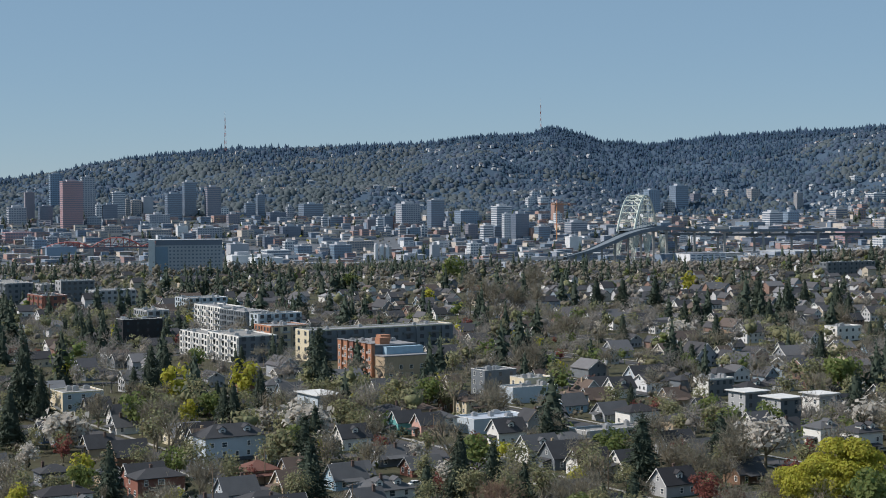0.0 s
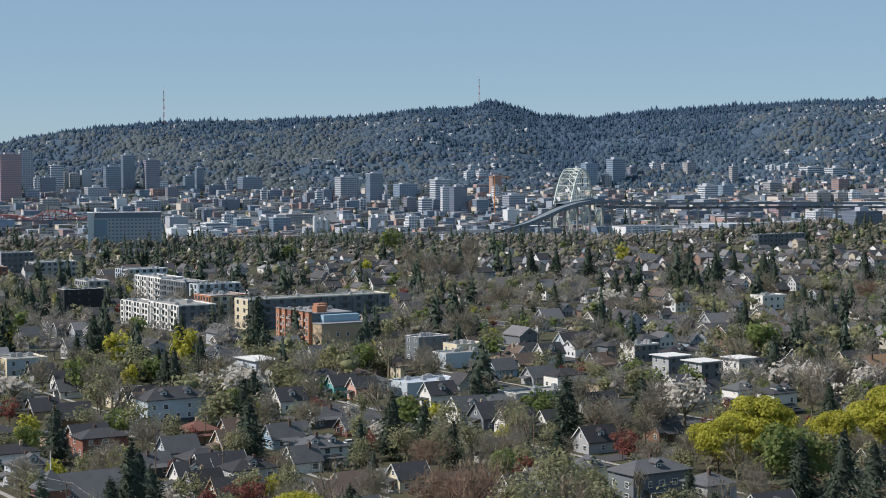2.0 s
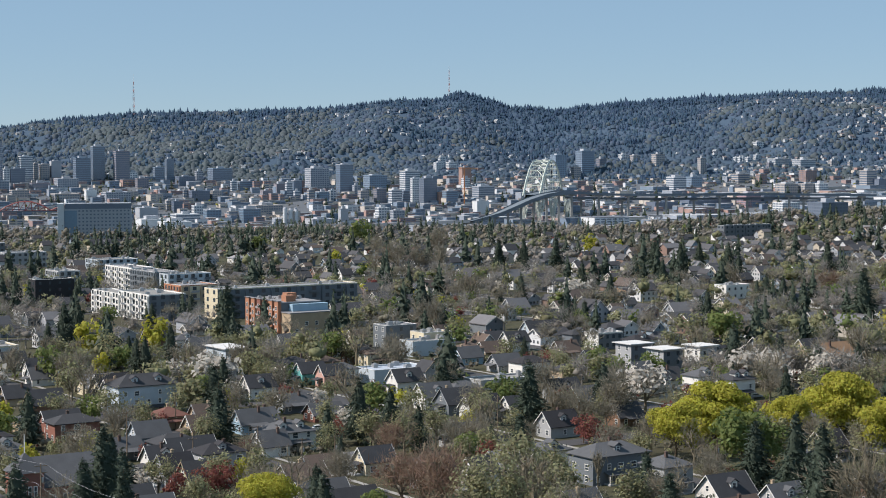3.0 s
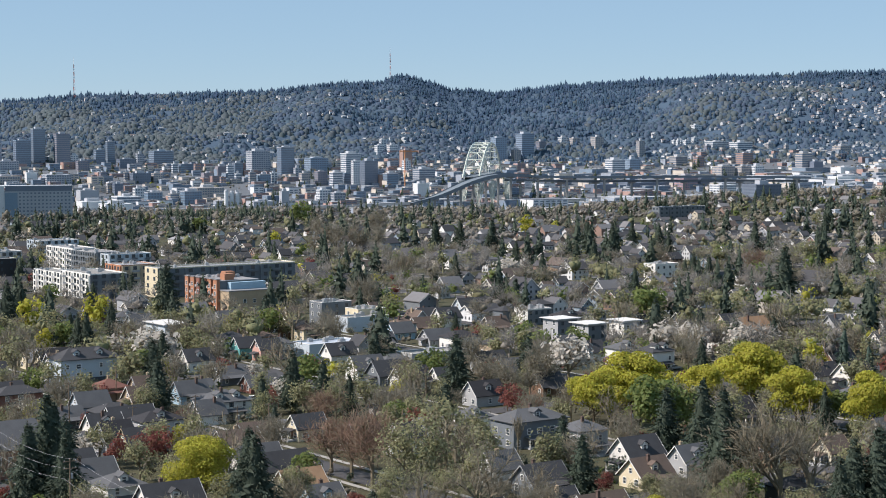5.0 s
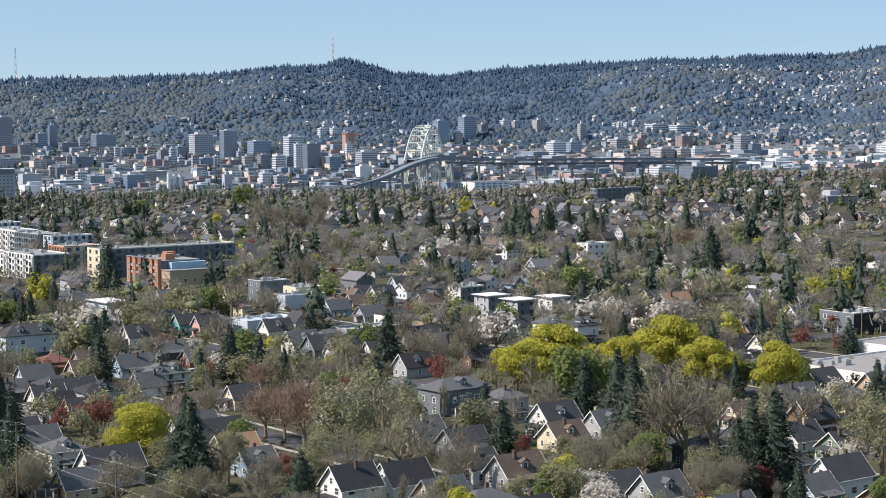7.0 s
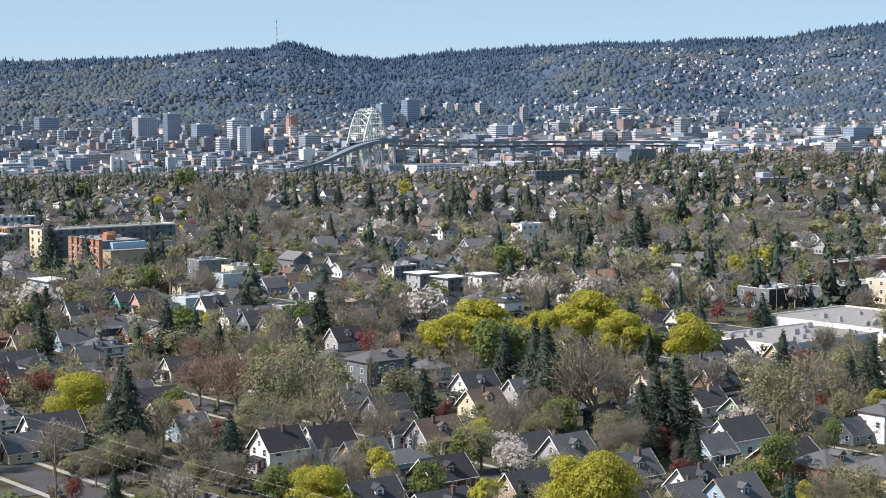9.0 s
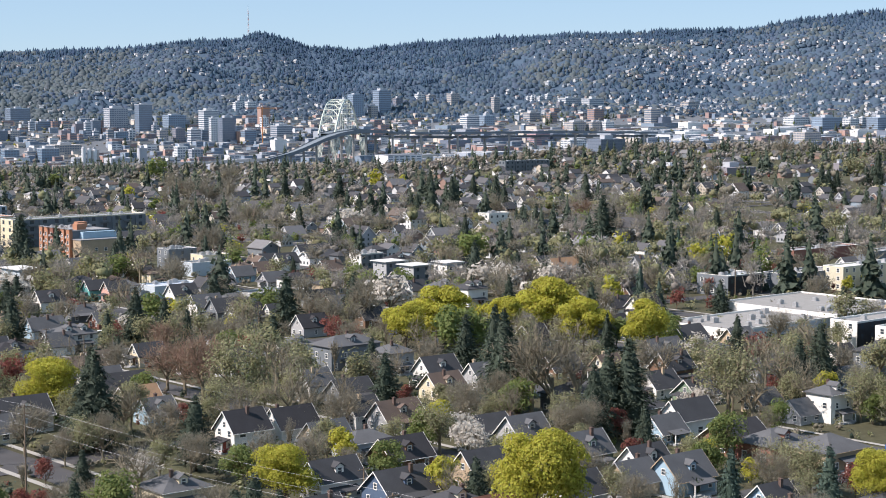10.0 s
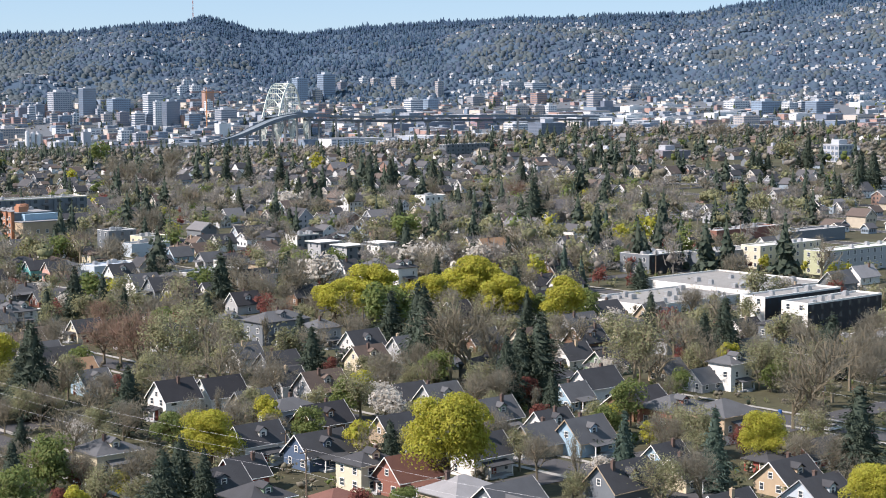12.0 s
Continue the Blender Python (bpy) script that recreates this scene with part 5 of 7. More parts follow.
pole(49.8, 221.5, 7, 1), pole(-22.2, 427, 9, 1), pole(-37.9, 415, 8, 1), pole(-55, 420, 14, 1), pole(133.6, 221.6, 10, 1), pole(296.8, 624.6, 14, 1), pole(228.5, 535.1, 12, 1), pole(-10, 400, 10, 1), pole(116, 520, 11, 1), pole(66, 560, 11, 1), pole(180, 520, 11, 1)
for k in range(9):                                 # poles along two of the streets
    u, v = (201.5, 300 + 46 * k) if k % 2 else (275.5, 290 + 46 * k)
    pole(u * E1[0] + v * E2[0], u * E1[1] + v * E2[1], 10.5, 1)


# ---- recycling bins by the kerb ----
BIN = {k: material("bin_" + k, c, 0.5, 0.05, 1, 9, 0) for k, c in dict(blue=(0.02, 0.10, 0.32), green=(0.04, 0.14, 0.06)).items()}


def recycling_bin(x, y, paint):
    o = root("recycling_bin", x, y, float(land(x, y)) + 0.1, GRID, f"{paint} plastic wheeled recycling bin by the kerb", "bin", "recycling bins")
    part("body", Shape().prism([(-0.27, -0.3, 0.05), (0.27, -0.3, 0.05), (0.32, -0.36, 0.95), (-0.32, -0.36, 0.95)], 0, 0.66, 0), BIN[paint], o)
    part("lid", Shape().prism([(-0.34, -0.4, 0.95), (-0.34, 0.36, 0.98), (-0.34, 0.36, 1.06), (-0.34, -0.4, 1.02)], 0.68, 0, 0), BIN[paint], o)
    part("wheel", Shape().rod((-0.3, 0.3, 0.12), (0.3, 0.3, 0.12), 0.12, 0.12, 10), BIN["green"], o)


for x, y, p in ((107, 193, "blue"), (108, 192.4, "green"), (169, 252, "blue")):
    recycling_bin(x, y, p)

# ---- parked cars ----
CAR_PAINT = {k: material("car_" + k, c, 0.3, 0.06, 1, 9, 0) for k, c in dict(white=(0.75, 0.75, 0.75), black=(0.03, 0.03, 0.035), silver=(0.45, 0.46, 0.48), blue=(0.06, 0.12, 0.25), red=(0.35, 0.04, 0.04)).items()}
TYRE = material("tyre_rubber", (0.03, 0.03, 0.03), 0.9, 0.1, 2, 9, 0.1)
tyre_mesh = Shape().rod((0, -0.11, 0), (0, 0.11, 0), 0.33, 0.33, 12).mesh("wheel", TYRE)
car_models = {}


def car(x, y, turn, paint):
    m = pose(x, y, float(land(x, y)) + 0.13, 0, 0, GRID + turn)
    if paint in car_models:
        return copy_thing(car_models[paint], m)
    o = root("parked_car", 0, 0, 0, 0, f"{paint} parked car on the street", "car", "parked cars")
    o.matrix_basis = m
    prof = [(-2.2, 0.35), (-2.2, 0.85), (-1.9, 0.98), (-0.9, 1.02), (0.9, 1.0), (2.05, 0.85), (2.2, 0.6), (2.2, 0.35)]
    part("body", Shape().prism([(a, -0.88, b) for a, b in prof], 0, 1.76, 0), CAR_PAINT[paint], o)
    cab = [(-1.75, 0.98), (-1.35, 1.48), (0.25, 1.5), (0.95, 0.98)]
    part("glasshouse", Shape().prism([(a, -0.74, b) for a, b in cab], 0, 1.48, 0), PANE, o)
    part("roof", Shape().prism([(-1.4, -0.72, 1.47), (-1.3, -0.72, 1.53), (0.2, -0.72, 1.54), (0.28, -0.72, 1.49)], 0, 1.44, 0), CAR_PAINT[paint], o)
    for a in (-1.35, 1.35):
        for b in (-0.8, 0.8):
            part("wheel", tyre_mesh, None, o).location = (a, b, 0.33)
    car_models[paint] = o
    return o


car(149.2, 193.1, 0, "white")
car(167.8, 232.5, 20, "silver")
car(173.3, 231.5, 0, "white")
car(177.2, 247.1, 0, "silver")
car(49.4, 289.9, 90, "white")
car(0.1, 299.3, 0, "white")
car(-1.4, 285.3, 30, "silver")
car(-17.6, 399.3, 30, "white")
car(-19.9, 405.6, 30, "black")
car(-22.6, 391.5, 0, "silver")
car(-52.8, 467.0, 0, "blue")
car(-51.2, 468.9, 0, "black")
car(-36.4, 438.2, 90, "black")
car(-33.7, 432.1, 90, "silver")
car(132.4, 533.3, 0, "silver")
car(-7.5, 475.1, 0, "white")
car(-76.6, 518.1, 0, "silver")

# ---- trees that stand out ----
tree("fir", 46.8, 2060.8, 19.8)
tree("fir", 20.2, 988.7, 14.0)
tree("fir", 93.4, 1030.0, 14.5)
tree("fir", 219.4, 890.3, 18.8)
tree("fir", 299.4, 1067.0, 27.0)
tree("fir", 318.8, 838.4, 17.2)
tree("fir", 401.6, 1251.0, 21.0)
tree("spire", 520.3, 1187.6, 20.5)
tree("spire", 526.9, 1186.1, 19.0)
tree("fir", 252.3, 1239.4, 20.5)
tree("fir", 182.6, 1061.9, 16.0)
tree("brown", 72.5, 1455.8, 23.5)
tree("brown", 21.2, 1473.9, 19.0)
tree("brown", 60.5, 1190.0, 22.0)
tree("copper", 270.5, 953.8, 14.8)
tree("olive", 377.6, 811.3, 16.2)
tree("green", 8.5, 1819.1, 28.2)
tree("brown", 222.7, 993.2, 17.2)
tree("olive", 434.6, 1383.2, 14.8)
tree("brown", 486.8, 1372.2, 17.2)
tree("fir", 582.9, 1240.9, 32.0)
tree("fir", 574.1, 1243.3, 18.8)
tree("fir", 511.4, 977.4, 31.5)
tree("fir", 530.8, 999.6, 30.2)
tree("fir", 458.2, 888.3, 21.0)
tree("fir", 518.3, 1196.6, 23.2)
tree("olive", 585.5, 1290.3, 22.2)
tree("brown", 697.1, 1781.7, 29.5)
tree("maple", 85.4, 419.1, 15.8)
tree("maple", 98.8, 434.5, 18.7)
tree("green", 97.8, 396.5, 17.0)
tree("green", 103.5, 399.5, 14.5)
tree("maple", 119.3, 435.7, 15.0)
tree("maple", 138.6, 452.9, 18.0)
tree("lime", 119.0, 483.8, 6.6)
tree("maple", 134.7, 441.6, 20.1)
tree("maple", 138.7, 408.9, 17.3)
tree("maple", 153.3, 393.3, 17.8)
tree("lime", 276.8, 690.7, 11.8)
tree("maple", -16.0, 320.5, 15.8)
tree("lime", -23.3, 395.9, 6.2)
tree("maple", 34.2, 217.1, 13.5)
tree("maple", 77.4, 188.4, 20.4)
tree("maple", 144.2, 200.2, 12.0)
tree("maple", 146.0, 148.7, 12.1)
tree("lime", 128.1, 223.7, 5.7)
tree("lime", 123.1, 236.9, 6.6)
tree("lime", 16.1, 196.0, 6.1)
tree("cherry", 138.7, 291.2, 8.4)
tree("cherry", 75.1, 250.2, 9.7)
tree("olive", 71.5, 265.2, 11.8)
tree("cherry", 91.8, 505.0, 14.0)
tree("cherry", 135.1, 563.3, 12.0)
tree("cherry", 143.6, 562.9, 11.4)
tree("cherry", 161.9, 556.1, 12.2)
tree("cherry", 170.2, 561.8, 8.6)
tree("cherry", -58.9, 573.5, 9.5)
tree("cherry", -44.2, 566.8, 11.7)
tree("cherry", -45.8, 374.5, 7.4)
tree("cherry", -116.3, 541.5, 12.6)
tree("cherry", 166.1, 380.1, 8.1)
tree("cherry", 168.6, 373.5, 6.0)
tree("spire", -48.3, 685.6, 28.4)
tree("fir", -147.4, 621.6, 31.2)
tree("fir", -134.2, 547.5, 21.0)
tree("fir", -113.0, 683.6, 21.8)
tree("fir", -116.4, 665.6, 14.9)
tree("fir", -110.3, 701.6, 20.1)
tree("spire", -73.0, 799.6, 15.8)
tree("fir", -91.3, 799.6, 11.5)
tree("spire", -33.4, 441.5, 19.5)
tree("fir", 4.1, 451.5, 19.1)
tree("cedar", 31.5, 539.5, 15.0)
tree("cedar", -6.8, 651.6, 17.3)
tree("fir", -84.7, 447.5, 17.5)
tree("fir", -66.5, 641.6, 15.8)
tree("fir", -70.8, 595.6, 16.5)
tree("fir", 121.0, 1199.7, 27.5)
tree("spire", 106.2, 1231.7, 25.5)
tree("spire", 151.7, 1271.7, 25.5)
tree("fir", 181.6, 987.7, 22.0)
tree("fir", 236.6, 1065.8, 27.2)
tree("fir", 212.2, 1097.7, 26.2)
tree("fir", 210.3, 1185.8, 26.4)
tree("fir", 237.9, 1041.7, 21.6)
tree("fir", 91.7, 907.7, 18.8)
tree("spire", 98.1, 755.6, 14.9)
tree("spire", 105.8, 755.6, 14.9)
tree("fir", 141.1, 1037.7, 18.9)
tree("fir", 140.1, 911.7, 18.0)
tree("fir", 167.6, 787.6, 18.1)
tree("cedar", 136.9, 587.6, 20.6)
tree("green", 150.3, 665.6, 17.4)
tree("olive", 140.6, 675.6, 15.5)
tree("spire", 53.2, 474.5, 20.7)
tree("fir", -4.3, 299.1, 22.1)
tree("spire", 235.4, 767.6, 29.3)
tree("fir", 94.8, 310.8, 27.3)
tree("fir", 113.2, 280.2, 21.0)
tree("spire", 118.0, 279.6, 23.5)
tree("fir", 107.5, 270.8, 19.0)
tree("fir", 101.8, 359.6, 22.0)
tree("bare", 169.8, 234.2, 25.5)
tree("bare", 165.4, 235.0, 15.9)
tree("bare", 105.1, 303.6, 25.3)
tree("bare", 111.2, 303.0, 23.4)
tree("bare", 100.2, 304.1, 21.0)
tree("brown", 103.2, 265.5, 10.0)
tree("copper", 22.1, 340.7, 16.5)
tree("copper", 17.7, 351.2, 13.5)
tree("olive", 40.2, 360.9, 18.1)
tree("olive", 30.7, 319.6, 19.5)
tree("olive", 24.9, 304.1, 12.1)
tree("bare", 41.6, 294.2, 20.1)
tree("bare", 50.8, 291.2, 14.7)
tree("bare", 28.8, 287.5, 15.0)
tree("column", 101.7, 185.8, 11.6)
tree("olive", 145.1, 290.0, 20.3)
tree("bare", 149.5, 285.1, 15.6)
tree("spire", 181.3, 324.0, 19.8)
tree("spruce", 127.7, 180.8, 17.5)
tree("spruce", 111.3, 186.0, 16.5)
tree("spire", 156.4, 179.4, 21.0)
tree("cedar", 18.5, 256.9, 16.9)
tree("fir", -2.6, 281.4, 23.7)
tree("fir", -5.1, 281.9, 18.4)
tree("cedar", 23.4, 176.2, 14.6)
tree("fir", -3.4, 193.6, 13.6)
tree("green", 3.6, 200.5, 12.3)
tree("brown", 103.9, 263.1, 11.9)
tree("brown", 98.7, 264.1, 11.2)
tree("bare", 30.3, 289.5, 8.2)
tree("plum", 226.2, 401.4, 6.4)
tree("plum", 219.6, 396.5, 6.3)
tree("plum", 65.8, 439.9, 9.0)
tree("plum", -55.1, 453.1, 6.1)
tree("plum", -25.3, 425.7, 5.8)
tree("plum", -52.3, 477.0, 5.6)
tree("plum", -31.0, 374.6, 8.5)
tree("plum", -2.9, 448.2, 8.3)
tree("plum", 65.2, 447.0, 8.4)
tree("spruce", 256.8, 704.9, 15.8)
tree("fir", 216.7, 842.1, 20.8)
tree("fir", 221.4, 920.2, 12.9)
tree("bare", 187.5, 597.3, 17.5)
tree("olive", 310.3, 989.5, 17.3)
tree("brown", 300.2, 875.6, 15.5)
tree("spruce", 189.3, 528.6, 15.8)
tree("spruce", 188.5, 500.4, 13.2)
tree("lime", 175.6, 515.9, 11.6)
tree("cherry", 201.9, 577.6, 8.9)
tree("cherry", 143.0, 565.7, 11.4)
tree("fir", 131.7, 490.3, 16.5)
tree("olive", -87.8, 540.6, 14.4)
tree("olive", -49.1, 492.9, 9.9)
tree("olive", -42.7, 442.5, 6.0)
tree("lime", -63.8, 419.3, 9.2)
tree("fir", -52.8, 374.8, 16.6)
tree("fir", -74.0, 596.2, 15.8)
tree("olive", 37.9, 459.2, 12.5)
tree("lime", 15.6, 502.2, 8.5)
tree("olive", 19.2, 459.9, 14.0)
tree("copper", 12.0, 416.1, 11.3)
tree("bare", 22.0, 385.7, 14.6)
tree("copper", 13.3, 360.0, 13.0)
tree("brown", 0.8, 380.5, 9.1)
tree("olive", 47.1, 372.6, 12.8)
tree("spire", 45.4, 422.8, 13.0)
tree("brown", 67.2, 467.9, 14.3)
tree("brown", 78.6, 479.5, 16.3)
tree("lime", -23.6, 387.6, 7.3)
tree("olive", -73.7, 516.0, 7.8)
tree("green", -101.3, 583.3, 13.5)
tree("lime", -76.1, 675.6, 15.1)
tree("lime", -97.7, 647.6, 16.5)
tree("olive", -92.0, 573.5, 14.7)
tree("olive", -87.0, 615.6, 15.7)
tree("green", -109.8, 785.6, 11.3)
tree("lime", -175.4, 951.7, 10.6)
tree("olive", -194.0, 931.7, 11.9)
tree("olive", -214.7, 1015.7, 16.2)
tree("lime", -152.3, 1065.7, 8.5)
tree("brown", 32.9, 1191.7, 22.8)
tree("brown", 17.7, 1191.7, 19.0)
tree("brown", 48.1, 1193.7, 22.8)
tree("brown", 36.6, 729.6, 16.3)
tree("olive", 44.6, 709.6, 11.3)
tree("lime", 47.1, 729.6, 9.3)
tree("olive", 4.1, 749.6, 12.0)
tree("olive", -16.3, 619.6, 13.8)
tree("lime", -18.7, 633.6, 10.1)
tree("green", -5.6, 635.6, 12.2)
tree("lime", -11.7, 1291.7, 14.4)
tree("green", -83.3, 1597.7, 17.8)
tree("lime", 209.3, 1505.7, 19.2)
tree("lime", 229.2, 1479.8, 13.2)
tree("brown", 219.7, 1285.8, 18.4)
tree("brown", 62.6, 905.7, 17.3)
tree("brown", -36.2, 589.5, 13.2)
tree("brown", -35.3, 773.6, 14.8)
tree("cherry", -42.5, 549.5, 13.2)
tree("cherry", 178.4, 929.7, 8.9)
tree("cherry", 120.9, 909.7, 14.5)
tree("lime", 276.8, 543.8, 7.0)
tree("lime", 290.3, 553.5, 7.0)
tree("lime", 290.6, 532.9, 6.0)
tree("lime", 291.0, 508.4, 7.0)
tree("lime", 296.4, 507.3, 7.0)
tree("olive", 306.1, 505.5, 7.0)
tree("lime", 261.0, 654.5, 14.5)
tree("lime", 243.2, 631.3, 12.8)
tree("bare", 166.8, 312.5, 15.9)
tree("fir", -45.7, 311.6, 27.8)
tree("fir", -40.2, 298.9, 21.7)
tree("fir", -48.7, 305.9, 22.6)
tree("olive", -35.1, 294.3, 11.6)
tree("cedar", -48.7, 362.6, 14.9)
tree("fir", -139.6, 613.6, 19.6)
tree("bare", 166.0, 294.2, 15.3)
tree("bare", 168.8, 330.5, 15.7)
tree("olive", 176.0, 284.1, 13.6)
tree("bare", 197.7, 277.9, 17.8)
tree("bare", 187.0, 263.6, 17.9)
tree("brown", 217.5, 304.8, 16.0)
tree("plum", 181.6, 375.1, 9.8)
tree("olive", 180.8, 279.1, 12.8)
tree("brown", 206.6, 329.4, 12.7)
tree("olive", 178.5, 334.8, 14.3)
tree("brown", 150.0, 301.4, 13.2)
tree("olive", 12.0, 188.0, 9.0)
tree("lime", 8.0, 181.0, 7.0)
tree("green", -2.0, 179.0, 11.0)
tree("cedar", 27.0, 187.0, 15.0)
tree("fir", 31.0, 182.0, 13.0)
tree("olive", 19.0, 183.0, 8.0)

# ---- streets ----
def grid_xy(u, v):
    return u * E1[0] + v * E2[0], u * E1[1] + v * E2[1]


STREET_U = [196 + 74 * k for k in range(-7, 12)]      # streets that run away from the camera
STREET_V = [121 + 117 * k for k in range(-3, 10)]      # cross streets


def street(name, u0, u1, v0, v1, mat, lift, label, across):
    """A strip draped on the land."""
    n = int(max(u1 - u0, v1 - v0) / 12) + 1
    s = Shape()
    for i in range(n):
        if across:
            a, b = u0 + (u1 - u0) * i / n, u0 + (u1 - u0) * (i + 1) / n
            c = [(a, v0), (b, v0), (b, v1), (a, v1)]
        else:
            a, b = v0 + (v1 - v0) * i / n, v0 + (v1 - v0) * (i + 1) / n
            c = [(u0, a), (u1, a), (u1, b), (u0, b)]
        p = [grid_xy(*q) for q in c]
        s.face([(x, y, float(land(x, y)) + lift) for x, y in p])
    o = new(name, s.mesh(name, mat))
    return tagged(o, label, "road" if name == "road" else "pavement", kind="structure")


for u in STREET_U:
    street("road", u - 4.2, u + 4.2, -330, 1250, G["asphalt"], 0.10, "grey asphalt residential street", False)
    for k in (-1, 1):
        street("pavement", u + k * 6.6 - 0.8, u + k * 6.6 + 0.8, -330, 1250, G["concrete"], 0.16, "pale concrete pavement beside the street", False)
for v in STREET_V:
    street("road", -350, 1000, v - 4.2, v + 4.2, G["asphalt"], 0.13, "grey asphalt cross street", True)

# ---- houses and trees between the named ones ----
fill_rng = random.Random(5)


def seen_from_path(x, y, near=140):
    az = math.degrees(math.atan2(x - 10, y + 110))
    return -14 < az < 27.5 and y > near


def is_free(x, y, r):
    return all((x - a) ** 2 + (y - b) ** 2 > (r + c) ** 2 for a, b, c in taken)


WALLS = ["white"] * 5 + ["cream", "grey", "grey", "grey", "slate", "slate", "slate", "tan", "green", "sky", "brown", "navy"]
COVERS = ["dark"] * 6 + ["grey"] * 4 + ["black", "black", "black", "light"]
taken += [(a, b - k, r) for a, b, c in taken if 4.6 < c < 9 and b < 760 for k, r in ((12, 5.0), (22, 4.0))[:2 if b > 480 or b < 300 else 1]]      # gaps on the camera side that keep the houses in view
taken += [(-62, 504, 8), (-60, 492, 8), (-58, 481, 7), (168, 278, 6), (166, 267, 6), (163, 256, 5), (110, 546, 6), (107, 534, 7), (117, 533, 7), (124, 518, 7), (120, 506, 6), (105, 522, 7), (114, 518, 7)]
far_lots, lots = [], []
for u in STREET_U:
    for v0 in STREET_V:
        for side in (-1, 1):
            for k in range(8):
                v = v0 + 12 + 13.2 * k
                x, y = grid_xy(u + side * (16.5 + fill_rng.uniform(-1, 1)), v)
                if seen_from_path(x, y, 150) and abs(v - v0 - 117) >= 9:
                    lots.append((math.hypot(x, y), x, y))
count = 0
for r, x, y in sorted(lots):
    if count >= 105:
        far_lots.append((x, y))
    elif x < 30 and y < 275:                       # the wooded corner lots have no houses of their own
        continue
    elif is_free(x, y, 5.0) and fill_rng.random() < 0.5:
        rt = fill_rng.choice(["gable", "gable", "gable", "hip"])
        h = fill_rng.uniform(6.2, 8.6)
        house(x, y, fill_rng.uniform(9, 12.5), fill_rng.uniform(7, 8.6), h, rt, 0, fill_rng.choice(WALLS), fill_rng.choice(COVERS),
              2 if h > 7 else 1, dormers=fill_rng.choice([0, 0, 1]), face=fill_rng.choice("en"), porch=fill_rng.choice([0, 1]))
        count += 1

KIND_MIX = ["olive"] * 9 + ["brown"] * 6 + ["bare"] * 2 + ["fir"] + ["spire"] + ["cedar"] + ["green"] * 2 + ["lime"] + ["cherry"] + ["plum"] * 2 + ["column"]
planted = 0
for n in range(9000):
    if planted >= 470:
        break
    r = 272 + 500 * fill_rng.random() ** 0.62
    az = math.radians(fill_rng.uniform(-14, 27.5))
    x, y = 10 + r * math.sin(az), r * math.cos(az) - 110
    gu, gv = x * E1[0] + y * E1[1], x * E2[0] + y * E2[1]
    if abs((gu - 196 + 37) % 74 - 37) < 4.5 or abs((gv - 121 + 58.5) % 117 - 58.5) < 4.5:
        continue
    if is_free(x, y, 1.0):
        kind = fill_rng.choice(KIND_MIX)
        model = TREE_KINDS[kind][1]
        tree(kind, x, y, model * (fill_rng.uniform(0.4, 0.75) if kind in ("fir", "spire", "cedar") else fill_rng.uniform(0.75, 1.2)), reserve=True)
        planted += 1
planted = 0
for n in range(2500):                              # a denser belt of leafless garden trees close by
    if planted >= 75:
        break
    r, az = fill_rng.uniform(278, 420), math.radians(fill_rng.uniform(-11, 27))
    x, y = 10 + r * math.sin(az), r * math.cos(az) - 110
    if is_free(x, y, 0.4):
        kind = fill_rng.choice(["brown", "olive", "bare", "brown", "olive", "green", "plum"])
        tree(kind, x, y, TREE_KINDS[kind][1] * fill_rng.uniform(0.7, 1.1))
        planted += 1

# ---- the far neighbourhood and woods: too many to count, joined by kind ----
def scatter(name, template, places, scales, mat, label, category, squash=None, seed=1):
    """Many turned and sized copies of one small form, joined."""
    v, f = template
    rng = np.random.default_rng(seed)
    n, k = len(places), len(v)
    a = rng.uniform(0, 6.283, n)
    c, s = np.cos(a)[:, None], np.sin(a)[:, None]
    sx = scales[:, None] * rng.uniform(0.8, 1.25, (n, 1))
    X = (v[None, :, 0] * c - v[None, :, 1] * s) * sx + places[:, 0:1]
    Y = (v[None, :, 0] * s + v[None, :, 1] * c) * sx + places[:, 1:2]
    Z = v[None, :, 2] * scales[:, None] * rng.uniform(0.85, 1.2, (n, 1)) + places[:, 2:3]
    V = np.stack([X, Y, Z], -1).reshape(-1, 3)
    Fc = (f[None] + (np.arange(n) * k)[:, None, None]).reshape(-1, f.shape[1])
    ob = mesh_object(name, V, Fc, mat)
    ob.data.polygons.foreach_set("use_smooth", np.ones(len(ob.data.polygons), bool))
    return tagged(ob, label, category, kind="stuff")


def lobes(rng, n, wide, tall, low, size):
    """Overlapping uneven lumps that make up the body of a crown."""
    bm = bmesh.new(); bmesh.ops.create_icosphere(bm, subdivisions=1, radius=1)
    bv = np.array([x.co[:] for x in bm.verts]); bf = np.array([[q.index for q in t.verts] for t in bm.faces]); bm.free()
    V, Fs = [], []
    for k in range(n):
        a, zz = rng.uniform(0, 6.283) + 2.4 * k, rng.uniform(-0.8, 1.0)
        rr = rng.uniform(0.25, 0.8) * math.sqrt(max(0.05, 1 - 0.8 * zz * zz))
        c = np.array([rr * math.cos(a) * wide, rr * math.sin(a) * wide, low + zz * tall * 0.6])
        V.append(bv * (1 + rng.uniform(-0.28, 0.28, (len(bv), 1))) * size * rng.uniform(0.7, 1.2) * (1, 1, 0.85) + c)
        Fs.append(bf + k * len(bv))
    return np.concatenate(V), np.concatenate(Fs)


